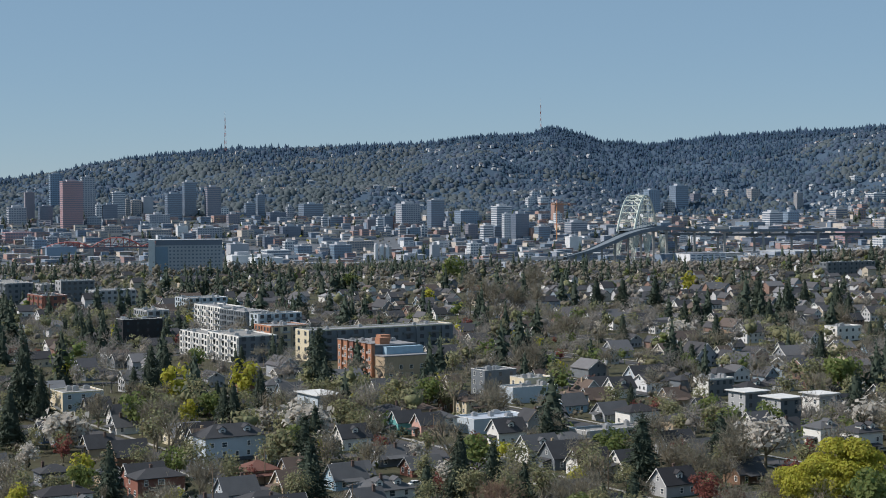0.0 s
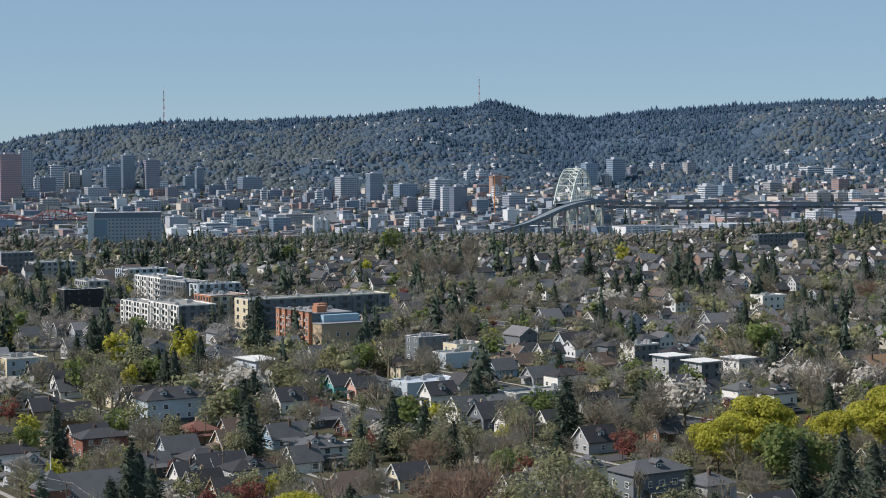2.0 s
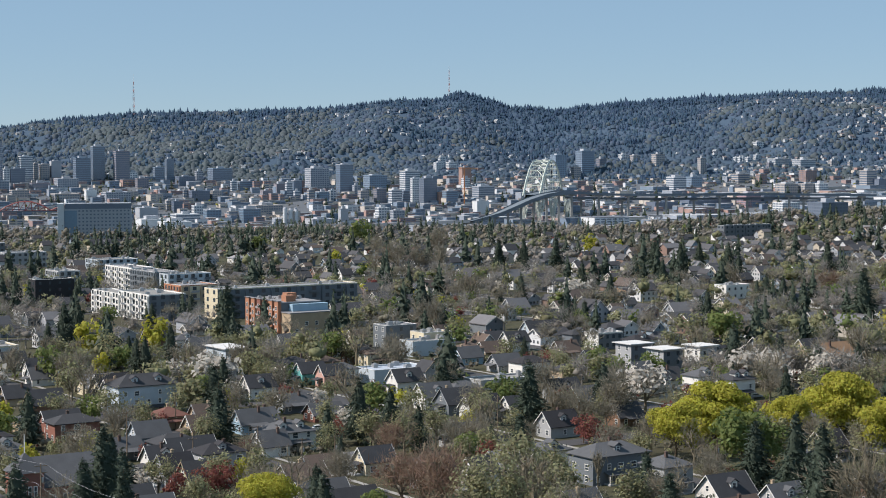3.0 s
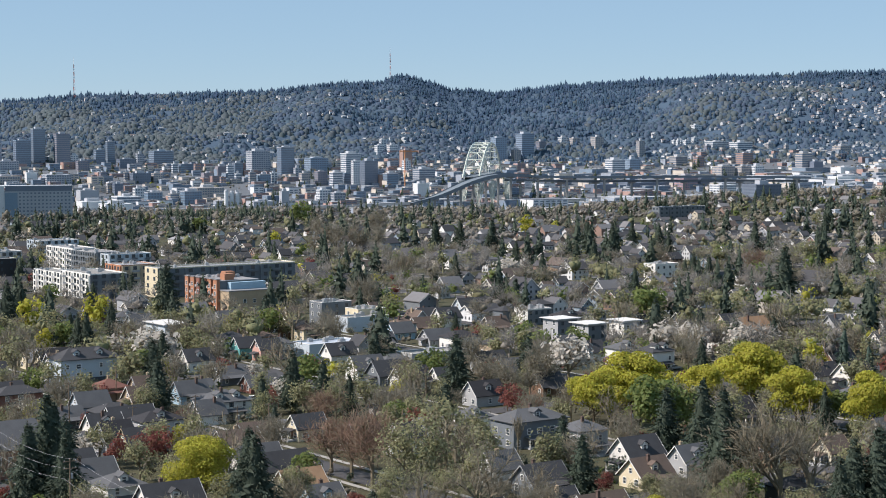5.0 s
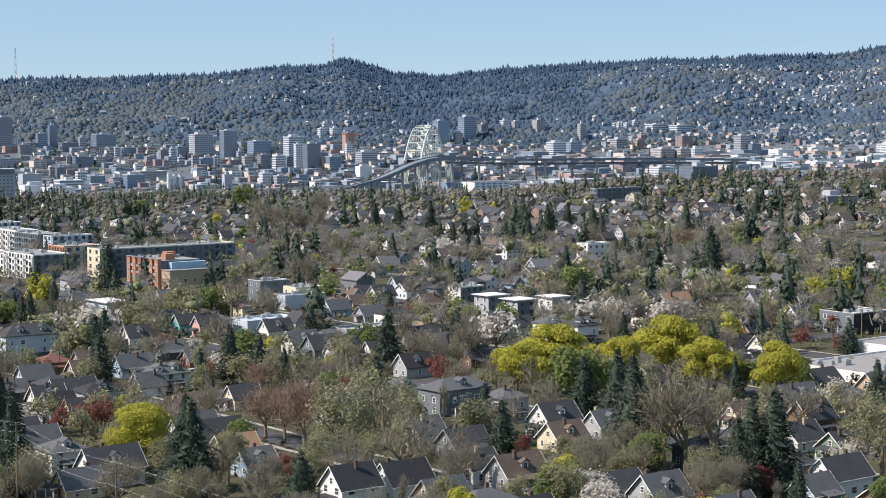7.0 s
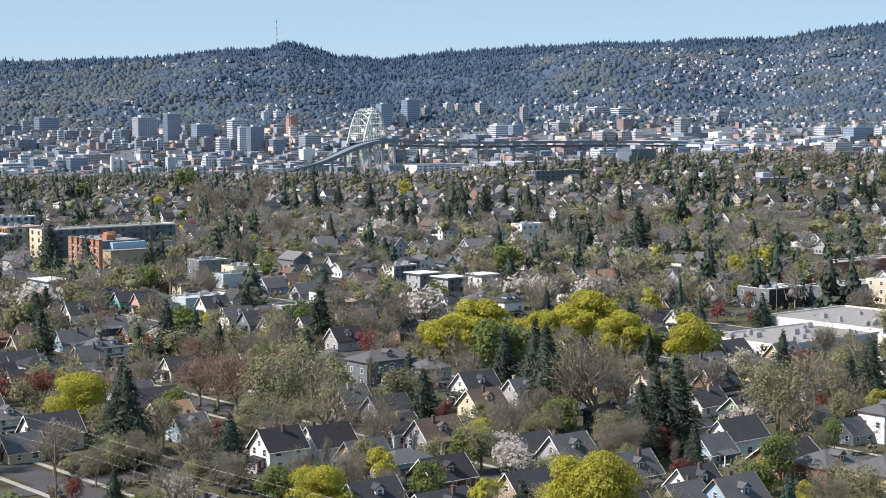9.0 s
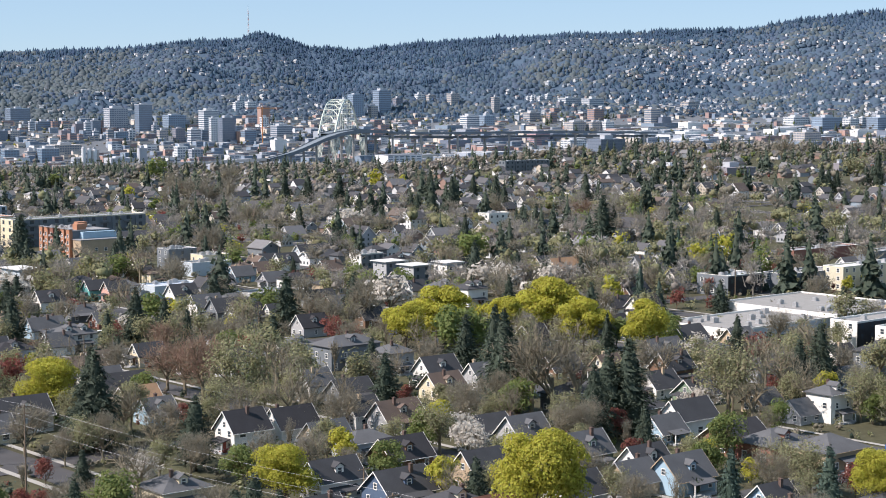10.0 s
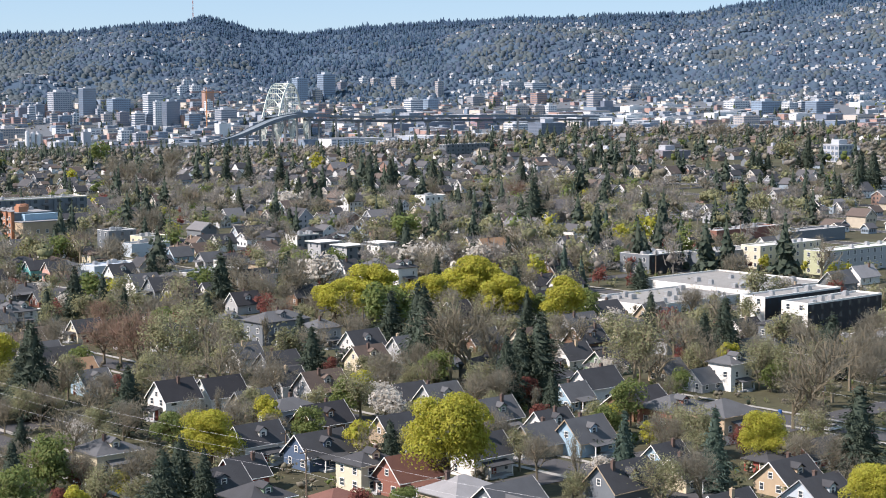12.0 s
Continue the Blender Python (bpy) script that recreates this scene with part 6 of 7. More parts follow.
def puff(seed, cards, size, wide=0.45, low=0.5, body=6, slim=False):
    """A unit broadleaf crown: lumps with loose leaf sprays standing out of them."""
    rng = np.random.default_rng(seed)
    v, f = lobes(rng, body, wide * 0.62, 0.34, low + 0.02, wide * (0.26 if slim else 0.36))
    p, d = crown_points(rng, cards, 10, wide, 0.42, low + 0.06, inner=0.05)
    cv, cf = leaf_cards(rng, p, d + (0, 0, 0.3), size * (1.4 if slim else 1.0), 0.55, slim)
    tri = (cf if slim else np.concatenate([cf[:, [0, 1, 2]], cf[:, [0, 2, 3]]])) + len(v)
    stem = np.array([(-0.03, -0.02, -0.02), (0.03, -0.02, -0.02), (0, 0.035, -0.02), (0, 0, low)])
    k = len(v) + len(cv)
    return np.concatenate([v, cv, stem]), np.concatenate([f, tri, np.array([(k, k + 1, k + 3), (k + 1, k + 2, k + 3), (k + 2, k, k + 3)])])


def cone(seed, cards, size, wide=0.24):
    """A unit conifer: drooping sprays round a tapering, ragged crown."""
    rng = np.random.default_rng(seed)
    t = 0.04 + 0.95 * (1 - np.sqrt(rng.uniform(0, 1, cards)))
    R = (wide * (1 - t) ** 0.85 + 0.01) * np.minimum(1, 0.6 + 4 * t) * (0.85 + 0.2 * np.sin(t * 21 + seed)) * rng.uniform(0.45, 1.1, cards)
    a = rng.uniform(0, 6.283, cards)
    p = np.stack([R * np.cos(a), R * np.sin(a), t], 1)
    nr = np.stack([0.7 * np.cos(a), 0.7 * np.sin(a), np.full(cards, 0.6)], 1)
    v, f = leaf_cards(rng, p, nr, (size * (1.25 - 0.8 * t))[:, None], 0.4)
    heart, hf = [], []
    for r, z0, z1 in ((0.72, 0.10, 0.62), (0.50, 0.36, 0.97)):
        k = len(v) + len(heart)
        heart += [(0, 0, z1)] + [(r * wide * rng.uniform(0.7, 1.1) * math.cos(1.0472 * i), r * wide * rng.uniform(0.7, 1.1) * math.sin(1.0472 * i), z0 + rng.uniform(-0.04, 0.04)) for i in range(6)]
        hf += [(k, k + 1 + i, k + 1 + (i + 1) % 6) for i in range(6)]
    v = np.concatenate([v, np.array(heart)])
    stem = np.array([(-0.02, -0.012, -0.02), (0.02, -0.012, -0.02), (0, 0.02, -0.02), (0, 0, 0.98)])
    k = len(v)
    return np.concatenate([v, stem]), np.concatenate([f[:, [0, 1, 2]], f[:, [0, 2, 3]], np.array(hf), np.array([(k, k + 1, k + 3), (k + 1, k + 2, k + 3), (k + 2, k, k + 3)])])


far_rng = np.random.default_rng(21)


def fan(n, r0, r1, a0=-17.5, a1=28.0, power=0.5):
    """Even places in a sector of the land."""
    r = np.sqrt(far_rng.uniform(r0 * r0, r1 * r1, n))
    a = np.radians(far_rng.uniform(a0, a1, n))
    x, y = r * np.sin(a), r * np.cos(a)
    return np.stack([x, y, land(x, y) - 0.3], -1)


def clear_of(p, extra=1.0):
    keep = np.ones(len(p), bool)
    for a, b, c in taken:
        if b > 560:
            keep &= (p[:, 0] - a) ** 2 + (p[:, 1] - b) ** 2 > (c + extra) ** 2
    return p[keep]


def palette(name, cols, rough=0.8, vary=0.15):
    """Paint that differs from piece to piece."""
    m = material(name, (0.5, 0.5, 0.5), rough, vary, 0.05, 0.7, 0.0)
    n, l = m.node_tree.nodes, m.node_tree.links
    ramp, geo = n.new("ShaderNodeValToRGB"), n.new("ShaderNodeNewGeometry")
    ramp.color_ramp.interpolation = "CONSTANT"
    el = ramp.color_ramp.elements
    while len(el) < len(cols):
        el.new(0.5)
    for i, c in enumerate(cols):
        el[i].position, el[i].color = i / len(cols), (*c, 1)
    l.new(geo.outputs["Random Per Island"], ramp.inputs["Fac"])
    for x in n:
        if x.bl_idname == "ShaderNodeHueSaturation":
            l.new(ramp.outputs["Color"], x.inputs["Color"])
    return m


FAR_WALL = palette("distant_house_paint", [(0.70, 0.70, 0.69), (0.50, 0.51, 0.52), (0.44, 0.41, 0.36), (0.34, 0.36, 0.39), (0.25, 0.31, 0.37), (0.46, 0.41, 0.33), (0.17, 0.19, 0.21), (0.25, 0.17, 0.14), (0.62, 0.63, 0.64)])
FAR_ROOF = palette("distant_shingles", [(0.070, 0.071, 0.078), (0.10, 0.10, 0.108), (0.056, 0.057, 0.063), (0.11, 0.088, 0.078), (0.16, 0.16, 0.168), (0.082, 0.083, 0.09), (0.062, 0.063, 0.070)])


def gable_block(w, d, e, rise):
    v = np.array([(-w, -d, -1), (w, -d, -1), (w, d, -1), (-w, d, -1), (-w, -d, e), (w, -d, e), (w, d, e), (-w, d, e), (-w, 0, e + rise), (w, 0, e + rise)], float)
    f = [(0, 1, 5, 4), (2, 3, 7, 6), (3, 0, 4, 7), (1, 2, 6, 5), (4, 7, 8, 8), (5, 9, 6, 6)]
    o, dz = 0.5, 0.35
    k = rise / d
    r = np.array([(-w - o, -d - o, e - o * k), (w + o, -d - o, e - o * k), (w + o, 0, e + rise + 0.05), (-w - o, 0, e + rise + 0.05), (w + o, d + o, e - o * k), (-w - o, d + o, e - o * k)], float)
    r2 = r + (0, 0, dz)
    rf = [(6, 7, 8, 9), (9, 8, 10, 11), (1, 0, 3, 2), (2, 3, 5, 4), (0, 1, 7, 6), (4, 5, 11, 10), (3, 0, 6, 9), (5, 3, 9, 11), (1, 2, 8, 7), (2, 4, 10, 8)]
    return v, f, np.concatenate([r, r2]), rf


def far_houses(name, pts, label, big=1.0, wall=FAR_WALL, cover=FAR_ROOF):
    """Walls and roofs of many small houses, each wall set and each roof one piece."""
    WV, WF, RV, RF = [], [], [], []
    panes, boards, extra = Shape(), Shape(), []
    nw = nr = 0
    rng = random.Random(9)
    for x, y in pts:
        big_one = big * rng.choice([0.75, 0.95, 1.05, 1.3])
        w, d, e = rng.uniform(4.3, 7.0) * big_one, rng.uniform(3.4, 4.7) * big_one, rng.uniform(3.0, 5.9) * big_one
        v, f, r, rf = gable_block(w, d, e, d * rng.uniform(0.55, 1.0))
        a = radians(GRID + rng.choice([0, 0, 90]) + rng.uniform(-3, 3))
        R = np.array([[math.cos(a), math.sin(a), 0], [-math.sin(a), math.cos(a), 0], [0, 0, 1]])
        p0 = np.array([x, y, float(land(x, y))])
        WV.append(v @ R + p0); RV.append(r @ R + p0)
        WF += [tuple(i + nw for i in q) for q in f]; RF += [tuple(i + nr for i in q) for q in rf]
        nw += len(v); nr += len(r)
        if math.hypot(x, y) < 1350:
            k, nv, nb = (r[2][2] - r[0][2]) / -r[0][1], len(panes.v), len(boards.v)
            for z in (0.9, 3.5)[:2 if e > 4.6 else 1]:
                for c in (-0.6, 0.0, 0.55):
                    panes.box(c * w - 0.5, c * w + 0.5, -d - 0.06, -d + 0.05, z, z + 1.25)
                    panes.box(-w - 0.06, -w + 0.05, c * d - 0.5, c * d + 0.5, z, z + 1.25)
            panes.box(-w - 0.06, -w + 0.05, -0.45, 0.45, e + 0.5, e + 1.6)
            ye, zt = d + 0.5, v[8][2]
            for sg in (-1, 1):
                p = [(-w - 0.6, sg * ye, zt - ye * k - 0.05), (-w - 0.6, 0, zt - 0.05), (-w - 0.6, 0, zt + 0.28), (-w - 0.6, sg * ye, zt - ye * k + 0.28)]
                boards.prism(p if sg < 0 else p[::-1], 0.08, 0, 0)
            for sh, n0 in ((panes, nv), (boards, nb)):
                sh.v[n0:] = (np.array(sh.v[n0:]) @ R + p0).tolist()
    for nm, sh, mt in (("windows", panes, PANE), ("bargeboards", boards, TRIM)):
        extra.append((nm, sh, mt))
    s = Shape(); s.v = np.concatenate(WV).tolist(); s.f = [tuple(dict.fromkeys(q)) for q in WF]; s.m = [0] * len(WF)
    o = tagged(new(name, s.mesh(name, wall)), label, "houses", kind="stuff")
    s = Shape(); s.v = np.concatenate(RV).tolist(); s.f = RF; s.m = [0] * len(RF)
    part("roofs", s, cover, o, "dark shingle roofs")
    for nm, sh, mt in extra:
        if sh.v:
            part(nm, sh, mt, o)
    for q in o.children:
        q["kind"] = "stuff"


far_pts = [(p[0] + fill_rng.uniform(-5, 5), p[1] + fill_rng.uniform(-5, 5)) for p in far_lots if 600 < math.hypot(*p) and is_free(p[0], p[1], 4) and fill_rng.random() < (0.54 if math.hypot(*p) < 900 else 0.44)]
more = fan(500, 1150, 2350)
far_houses("distant_houses", far_pts + [(float(a), float(b)) for a, b, _ in more], "distant timber houses in white, grey and cream between trees", 0.88)
for x, y in far_pts:                               # trees kept off them and their camera side, so they show
    r = math.hypot(x, y)
    taken += [(x, y, 5.0), (x * (1 - 8 / r), y * (1 - 8 / r), 3.2)]


SHARE = [("fir", "conifers", 0.17, 21, "dark green conifers among distant houses"), ("twig", "bare_trees", 0.24, 12, "tall grey leafless trees among distant houses"), ("brown", "bare_trees", 0.17, 12.5, "brown leafless trees among distant houses"), ("olive", "budding_trees", 0.20, 12, "olive budding trees among distant houses"),
         ("green", "green_trees", 0.06, 12, "green leafy trees among distant houses"), ("spring", "spring_trees", 0.018, 9, "yellow-green spring trees among distant houses"), ("blossom", "blossom_trees", 0.025, 7, "pale blossoming trees among distant houses"), ("russet", "plum_trees", 0.04, 7, "reddish plum trees among distant houses")]
for zone, (r0, r1, total, cards, csize, body) in enumerate(((560, 1150, 1750, 60, 0.105, 4), (1150, 2450, 3300, 20, 0.12, 4), (2300, 3560, 3200, 3, 0.24, 2))):
    for j, (leaf, nm, share, size, label) in enumerate(SHARE):
        if zone == 0 and leaf == "fir":
            share *= 0.75
        if zone:                                   # farther off, haze is put in as more grey leafless trees
            share *= dict(olive=0.6, green=0.6, spring=0.5, twig=1.35, brown=1.2).get(leaf, 1.0)
        pl = fan(int(total * share * 2), r0, r1)
        grove = wave(pl[:, 0], pl[:, 1], 38 + 14 * zone, 1.3 * j) + far_rng.normal(0, 0.35, len(pl))      # kinds gather in groves
        pl = pl[np.argsort(-grove)[:len(pl) // 2]]
        far_rng.shuffle(pl)
        if zone < 2:
            pl = clear_of(pl)
        cone_kind, fine = ((150, 0.125), (50, 0.19), (12, 0.3))[zone], zone == 0 and leaf in ("twig", "brown")
        make = lambda seed, wide: cone(seed, *cone_kind, wide - 0.05) if leaf == "fir" else puff(seed, cards * (3 if fine else 2 if zone == 0 else 1), csize * (1.2 if fine else 1.0), wide + 0.2, body=2 if zone == 0 else body, slim=fine)
        tmpl, tmpl2 = make(5 + j, 0.25), make(50 + j, 0.3)
        half = len(pl) // 2
        sc = far_rng.uniform(0.55, 1.2, len(pl)) * size
        scatter(nm, tmpl, pl[:half], sc[:half], LEAF[leaf], label, "trees", seed=j)
        scatter(nm, tmpl2, pl[half:], sc[half:], LEAF[leaf], label, "trees", seed=j + 40)


# ---- hedges, bushes and small garden trees around the houses ----
ur = np.random.default_rng(77)
for j, (leaf, n, hi, label) in enumerate((("green", 620, 3.6, "green garden bushes and hedges"), ("olive", 950, 4.6, "olive budding garden bushes"), ("brown", 950, 4.8, "brown leafless garden bushes"), ("fir", 330, 5.0, "dark evergreen garden bushes"), ("russet", 150, 4.0, "reddish garden bushes"))):
    r, a = 262 + 526 * ur.random(n) ** 0.85, np.radians(ur.uniform(-14, 27.5, n))
    x, y = 10 + r * np.sin(a), r * np.cos(a) - 110
    pl = np.stack([x, y, land(x, y) - 0.2], -1)
    gu, gv = x * E1[0] + y * E1[1], x * E2[0] + y * E2[1]
    on_road = (np.abs((gu - 196 + 37) % 74 - 37) < 5) | (np.abs((gv - 121 + 58.5) % 117 - 58.5) < 5)
    pl = pl[~on_road]
    half = len(pl) // 2
    for k, some in enumerate((pl[:half], pl[half:])):
        scatter("garden_bushes", puff(200 + j + 9 * k, 26, 0.17, 0.5, 0.42, body=2), some, ur.uniform(0.35, 1.0, len(some)) * hi, LEAF[leaf], label, "bushes", seed=60 + j + k)


dark = fan(110, 2080, 2260, -4.2, 0.4)
scatter("bluff_conifers", cone(71, 60, 0.17, 0.3), dark, far_rng.uniform(11, 21, len(dark)), LEAF["fir"], "dark conifers along the river bluff", "trees", seed=71)
band = fan(1100, 2180, 2520)
for k, (leaf, label) in enumerate((("brown", "tall brown trees along the river bluff"), ("twig", "grey leafless trees along the river bluff"))):
    some = band[k::2]
    scatter("bluff_trees", puff(300 + k, 12, 0.14, 0.5, body=4), some, far_rng.uniform(10, 19, len(some)), LEAF[leaf], label, "trees", seed=90 + k)


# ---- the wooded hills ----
# Blue distance haze is painted into the base colours of the hill trees.
HILL_FIR_HAZED = material("hazed_hillside_conifers", (0.066, 0.120, 0.194), 0.85, 0.12, 0.006, 0.05, 0, island=0.06, hue=0.012, trans=0.46)
HILL_BARE_HAZED = material("hazed_leafless_woods", (0.108, 0.160, 0.226), 0.85, 0.14, 0.006, 0.05, 0, island=0.06, hue=0.015, trans=0.46)
HILL_LEAF_HAZED = material("hazed_budding_woods", (0.150, 0.186, 0.206), 0.85, 0.15, 0.006, 0.05, 0, island=0.07, hue=0.02, trans=0.46)


def hill_conifer(seed):
    """A small far conifer: two ragged tiers that taper to a point."""
    rng = np.random.default_rng(seed)
    v, f = [], []
    for r, z0, z1 in ((0.50, -0.15, 0.66), (0.27, 0.34, 1.0)):
        k = len(v)
        v.append((rng.normal(0, 0.02), rng.normal(0, 0.02), z1))
        v += [(r * (1 - 0.3 * (i % 2)) * math.cos(i * 1.0472), r * (1 - 0.3 * (i % 2)) * math.sin(i * 1.0472), z0 + rng.uniform(-0.06, 0.06)) for i in range(6)]
        f += [(k, k + 1 + i, k + 1 + (i + 1) % 6) for i in range(6)]
    return np.array(v, float), np.array(f)


def hill_crown(seed):
    """A small far broadleaf crown, wide and uneven."""
    rng = np.random.default_rng(seed)
    ring = lambda r, z, o: [(r * math.cos(i * 1.2566 + o), r * math.sin(i * 1.2566 + o), z) for i in range(5)]
    v = np.array([(0.05, 0, 0.7)] + ring(0.46, 0.48, 0) + ring(0.74, -0.15, 0.6))
    f = [(0, 1 + i, 1 + (i + 1) % 5) for i in range(5)]
    for i in range(5):
        f += [(1 + i, 6 + i, 1 + (i + 1) % 5), (1 + (i + 1) % 5, 6 + i, 6 + (i + 1) % 5)]
    return v * (1 + rng.uniform(-0.22, 0.22, (11, 1))), np.array(f)


def hill_frame(p):
    """How far up the slope, from foot to crest, and the bearing."""
    return (np.hypot(p[:, 0], p[:, 1]) - R_FOOT) / (R_CREST - R_FOOT), np.degrees(np.arctan2(p[:, 0], p[:, 1]))


# houses in rows along the contours on the north end, in loose groups elsewhere
hill_rng = random.Random(31)
hill_lots = []
for n in range(190):
    north = n < 120
    az = hill_rng.uniform(10.5, 27) if north else hill_rng.uniform(-14, 11)
    s = hill_rng.uniform(0.03, 0.80) if north else hill_rng.choice([hill_rng.uniform(0.05, 0.4), hill_rng.uniform(0.4, 0.9)])
    if not north and 4.5 < az and s > 0.3:
        continue
    r = R_FOOT + s * (R_CREST - R_FOOT)
    for k in range(hill_rng.randint(5, 13) if north else hill_rng.randint(3, 8)):
        a = radians(az + k * hill_rng.uniform(0.22, 0.42))
        q = r + hill_rng.uniform(-14, 14)
        hill_lots.append((q * math.sin(a), q * math.cos(a)))
# House colours on the hills are tinted bluish to paint in haze.
HILL_WALL_HAZED = palette("hazed_hillside_paint", [(0.46, 0.48, 0.50), (0.34, 0.37, 0.41), (0.54, 0.55, 0.56), (0.25, 0.29, 0.33), (0.42, 0.41, 0.39), (0.48, 0.50, 0.52)])
HILL_ROOF_HAZED = palette("hazed_hillside_shingles", [(0.12, 0.145, 0.185), (0.17, 0.19, 0.22), (0.20, 0.17, 0.17), (0.34, 0.36, 0.38)])
far_houses("hillside_houses", hill_lots, "pale houses scattered between trees on the far hillside", 0.66, HILL_WALL_HAZED, HILL_ROOF_HAZED)

hp = fan(53000, 3540, 4560, -18, 30)
hp[:, 2] -= 1.0                                      # the canopy closes above the ground
sight_gaps = np.array(hill_lots)
sight_gaps = sight_gaps * (1 - 11 / np.hypot(sight_gaps[:, 0], sight_gaps[:, 1]))[:, None]
for part_of in np.array_split(np.arange(len(sight_gaps)), 12):            # trees cleared on the camera side, so the houses are seen
    d2 = (hp[:, None, 0] - sight_gaps[None, part_of, 0]) ** 2 + (hp[:, None, 1] - sight_gaps[None, part_of, 1]) ** 2
    hp = hp[d2.min(1) > 8.5 ** 2]
s_, az_ = hill_frame(hp)
grove = wave(hp[:, 0], hp[:, 1], 130, 1.0) + 0.6 * wave(hp[:, 0], hp[:, 1], 47, 0.3)
deep = smooth((az_ - 3.0) / 3) * smooth((14.0 - az_) / 4) * smooth((s_ - 0.22) / 0.25)          # the dark forest park
share = 0.20 - 0.08 * smooth((2.0 - az_) / 6) + 0.55 * smooth((s_ - 0.6) / 0.35) + 0.55 * deep + 0.38 * grove
firs = far_rng.random(len(hp)) < share
for k in range(2):
    some = hp[firs][k::2]
    top = s_[firs][k::2] > 0.9
    scatter("hill_conifers", hill_conifer(5 + k), some, (6 + 10 * far_rng.random(len(some)) ** 2) * np.where(top, 1.0 + 0.3 * np.maximum(0, wave(some[:, 0], some[:, 1], 28, 0.5)), 0.95), HILL_FIR_HAZED, "conifer forest covering the far hills, with blue haze painted in", "forest", seed=3 + k)
rest, grove = hp[~firs], grove[~firs]
pale = wave(rest[:, 0], rest[:, 1], 70, 3.0) + far_rng.normal(0, 0.4, len(rest)) - 0.9 * deep[~firs] + 0.5 * smooth((2.0 - az_[~firs]) / 6) > 0.25
for k, (some, mt) in enumerate(((rest[pale], HILL_LEAF_HAZED), (rest[~pale], HILL_BARE_HAZED))):
    o = scatter("hill_broadleaf_trees", hill_crown(1 + k), some, far_rng.uniform(5.5, 12.5, len(some)), mt, "leafless and budding woods on the far hillside, with haze painted in", "forest", seed=14 + k)
    o.data.polygons.foreach_set("use_smooth", np.ones(len(o.data.polygons), bool))

# ---- far city: towers, low blocks, bridge ----
TOWER_LABEL = dict(conc="grey concrete", tan="tan stone", white="white concrete", brick="orange brick", brickd="dark brick", pink="reddish stone", dark="dark glass", glass="blue glass", blue="blue-grey")


def tower(x, y, w, d, h, wall="conc", style="grid", turn=-9, label=""):
    """A city building: a shaft with set-in or proud window strips, a roof edge and a plant room."""
    rng = random.Random(int(x * 3 + y))
    g = float(land(x, y))
    what = "high-rise tower" if h > 60 else "city building"
    o = root("tower" if h > 60 else "city_building", x, y, g, GRID + turn, label or f"distant {TOWER_LABEL[wall]} {what} with rows of windows", "building", "city centre buildings")
    a, b = w / 2, d / 2
    part("wall", Shape().box(-a, a, -b, b, -6, h), HAZED_CITY[wall], o)
    s, k = Shape(), max(2, int(h / 3.9))
    fh, p = h / k, 0.18
    sides = ((a, -1, 0), (b, 0, -1), (b, 0, 1), (a, 1, 0))
    for f in range(k):
        z0, z1 = f * fh + fh * 0.3, f * fh + fh * 0.85
        if style in ("bands", "glass"):
            if wall == "pink":                     # narrow ribbons in reddish stone
                z0, z1 = f * fh + 0.55 * fh, f * fh + 0.8 * fh
            if style == "glass":
                z0, z1 = f * fh + 0.12 * fh, f * fh + 0.92 * fh
            s.box(-a - p, a + p, -b - p, b + p, z0, z1)
        elif style == "grid":
            for L, n, put in ((a, max(2, int(w / 4.2)), "n"), (b, max(2, int(d / 4.2)), "e")):
                for i in range(n):
                    c = (i + 0.5) * 2 * L / n - L
                    e = 0.33 * 2 * L / n
                    if put == "n":
                        s.box(c - e, c + e, -b - p, -b + p, z0, z1)
                        s.box(c - e, c + e, b - p, b + p, z0, z1)
                    else:
                        s.box(-a - p, -a + p, c - e, c + e, z0, z1)
                        s.box(a - p, a + p, c - e, c + e, z0, z1)
    if style != "plain":
        q = part("glazing", s, HAZED_PANE, o)
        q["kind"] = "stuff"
    part("roof_edge", Shape().box(-a - 0.3, a + 0.3, -b - 0.3, b + 0.3, h, h + 1.0), HAZED_CITY["conc" if wall == "glass" else wall], o)
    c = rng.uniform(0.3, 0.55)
    part("plant_room", Shape().box(-a * c, a * c, -b * c, b * c, h + 1, h + rng.uniform(3, 6)), HAZED_CITY["conc"], o)
    if rng.random() < 0.4:
        part("antenna", Shape().rod((a * 0.2, 0, h + 2), (a * 0.2, 0, h + rng.uniform(8, 14)), 0.3, 0.1), STEEL, o)
    return o


# The wall palette leans blue-grey: haze painted into the low blocks.
BLOCK_WALL_HAZED = palette("hazed_low_walls", [(0.30, 0.34, 0.40), (0.40, 0.27, 0.24), (0.50, 0.46, 0.42), (0.64, 0.66, 0.68), (0.19, 0.25, 0.32), (0.33, 0.24, 0.23), (0.55, 0.50, 0.44), (0.20, 0.26, 0.34)])
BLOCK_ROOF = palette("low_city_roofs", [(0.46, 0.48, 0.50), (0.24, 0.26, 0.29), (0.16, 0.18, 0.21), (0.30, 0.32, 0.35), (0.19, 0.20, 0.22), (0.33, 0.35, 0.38)])


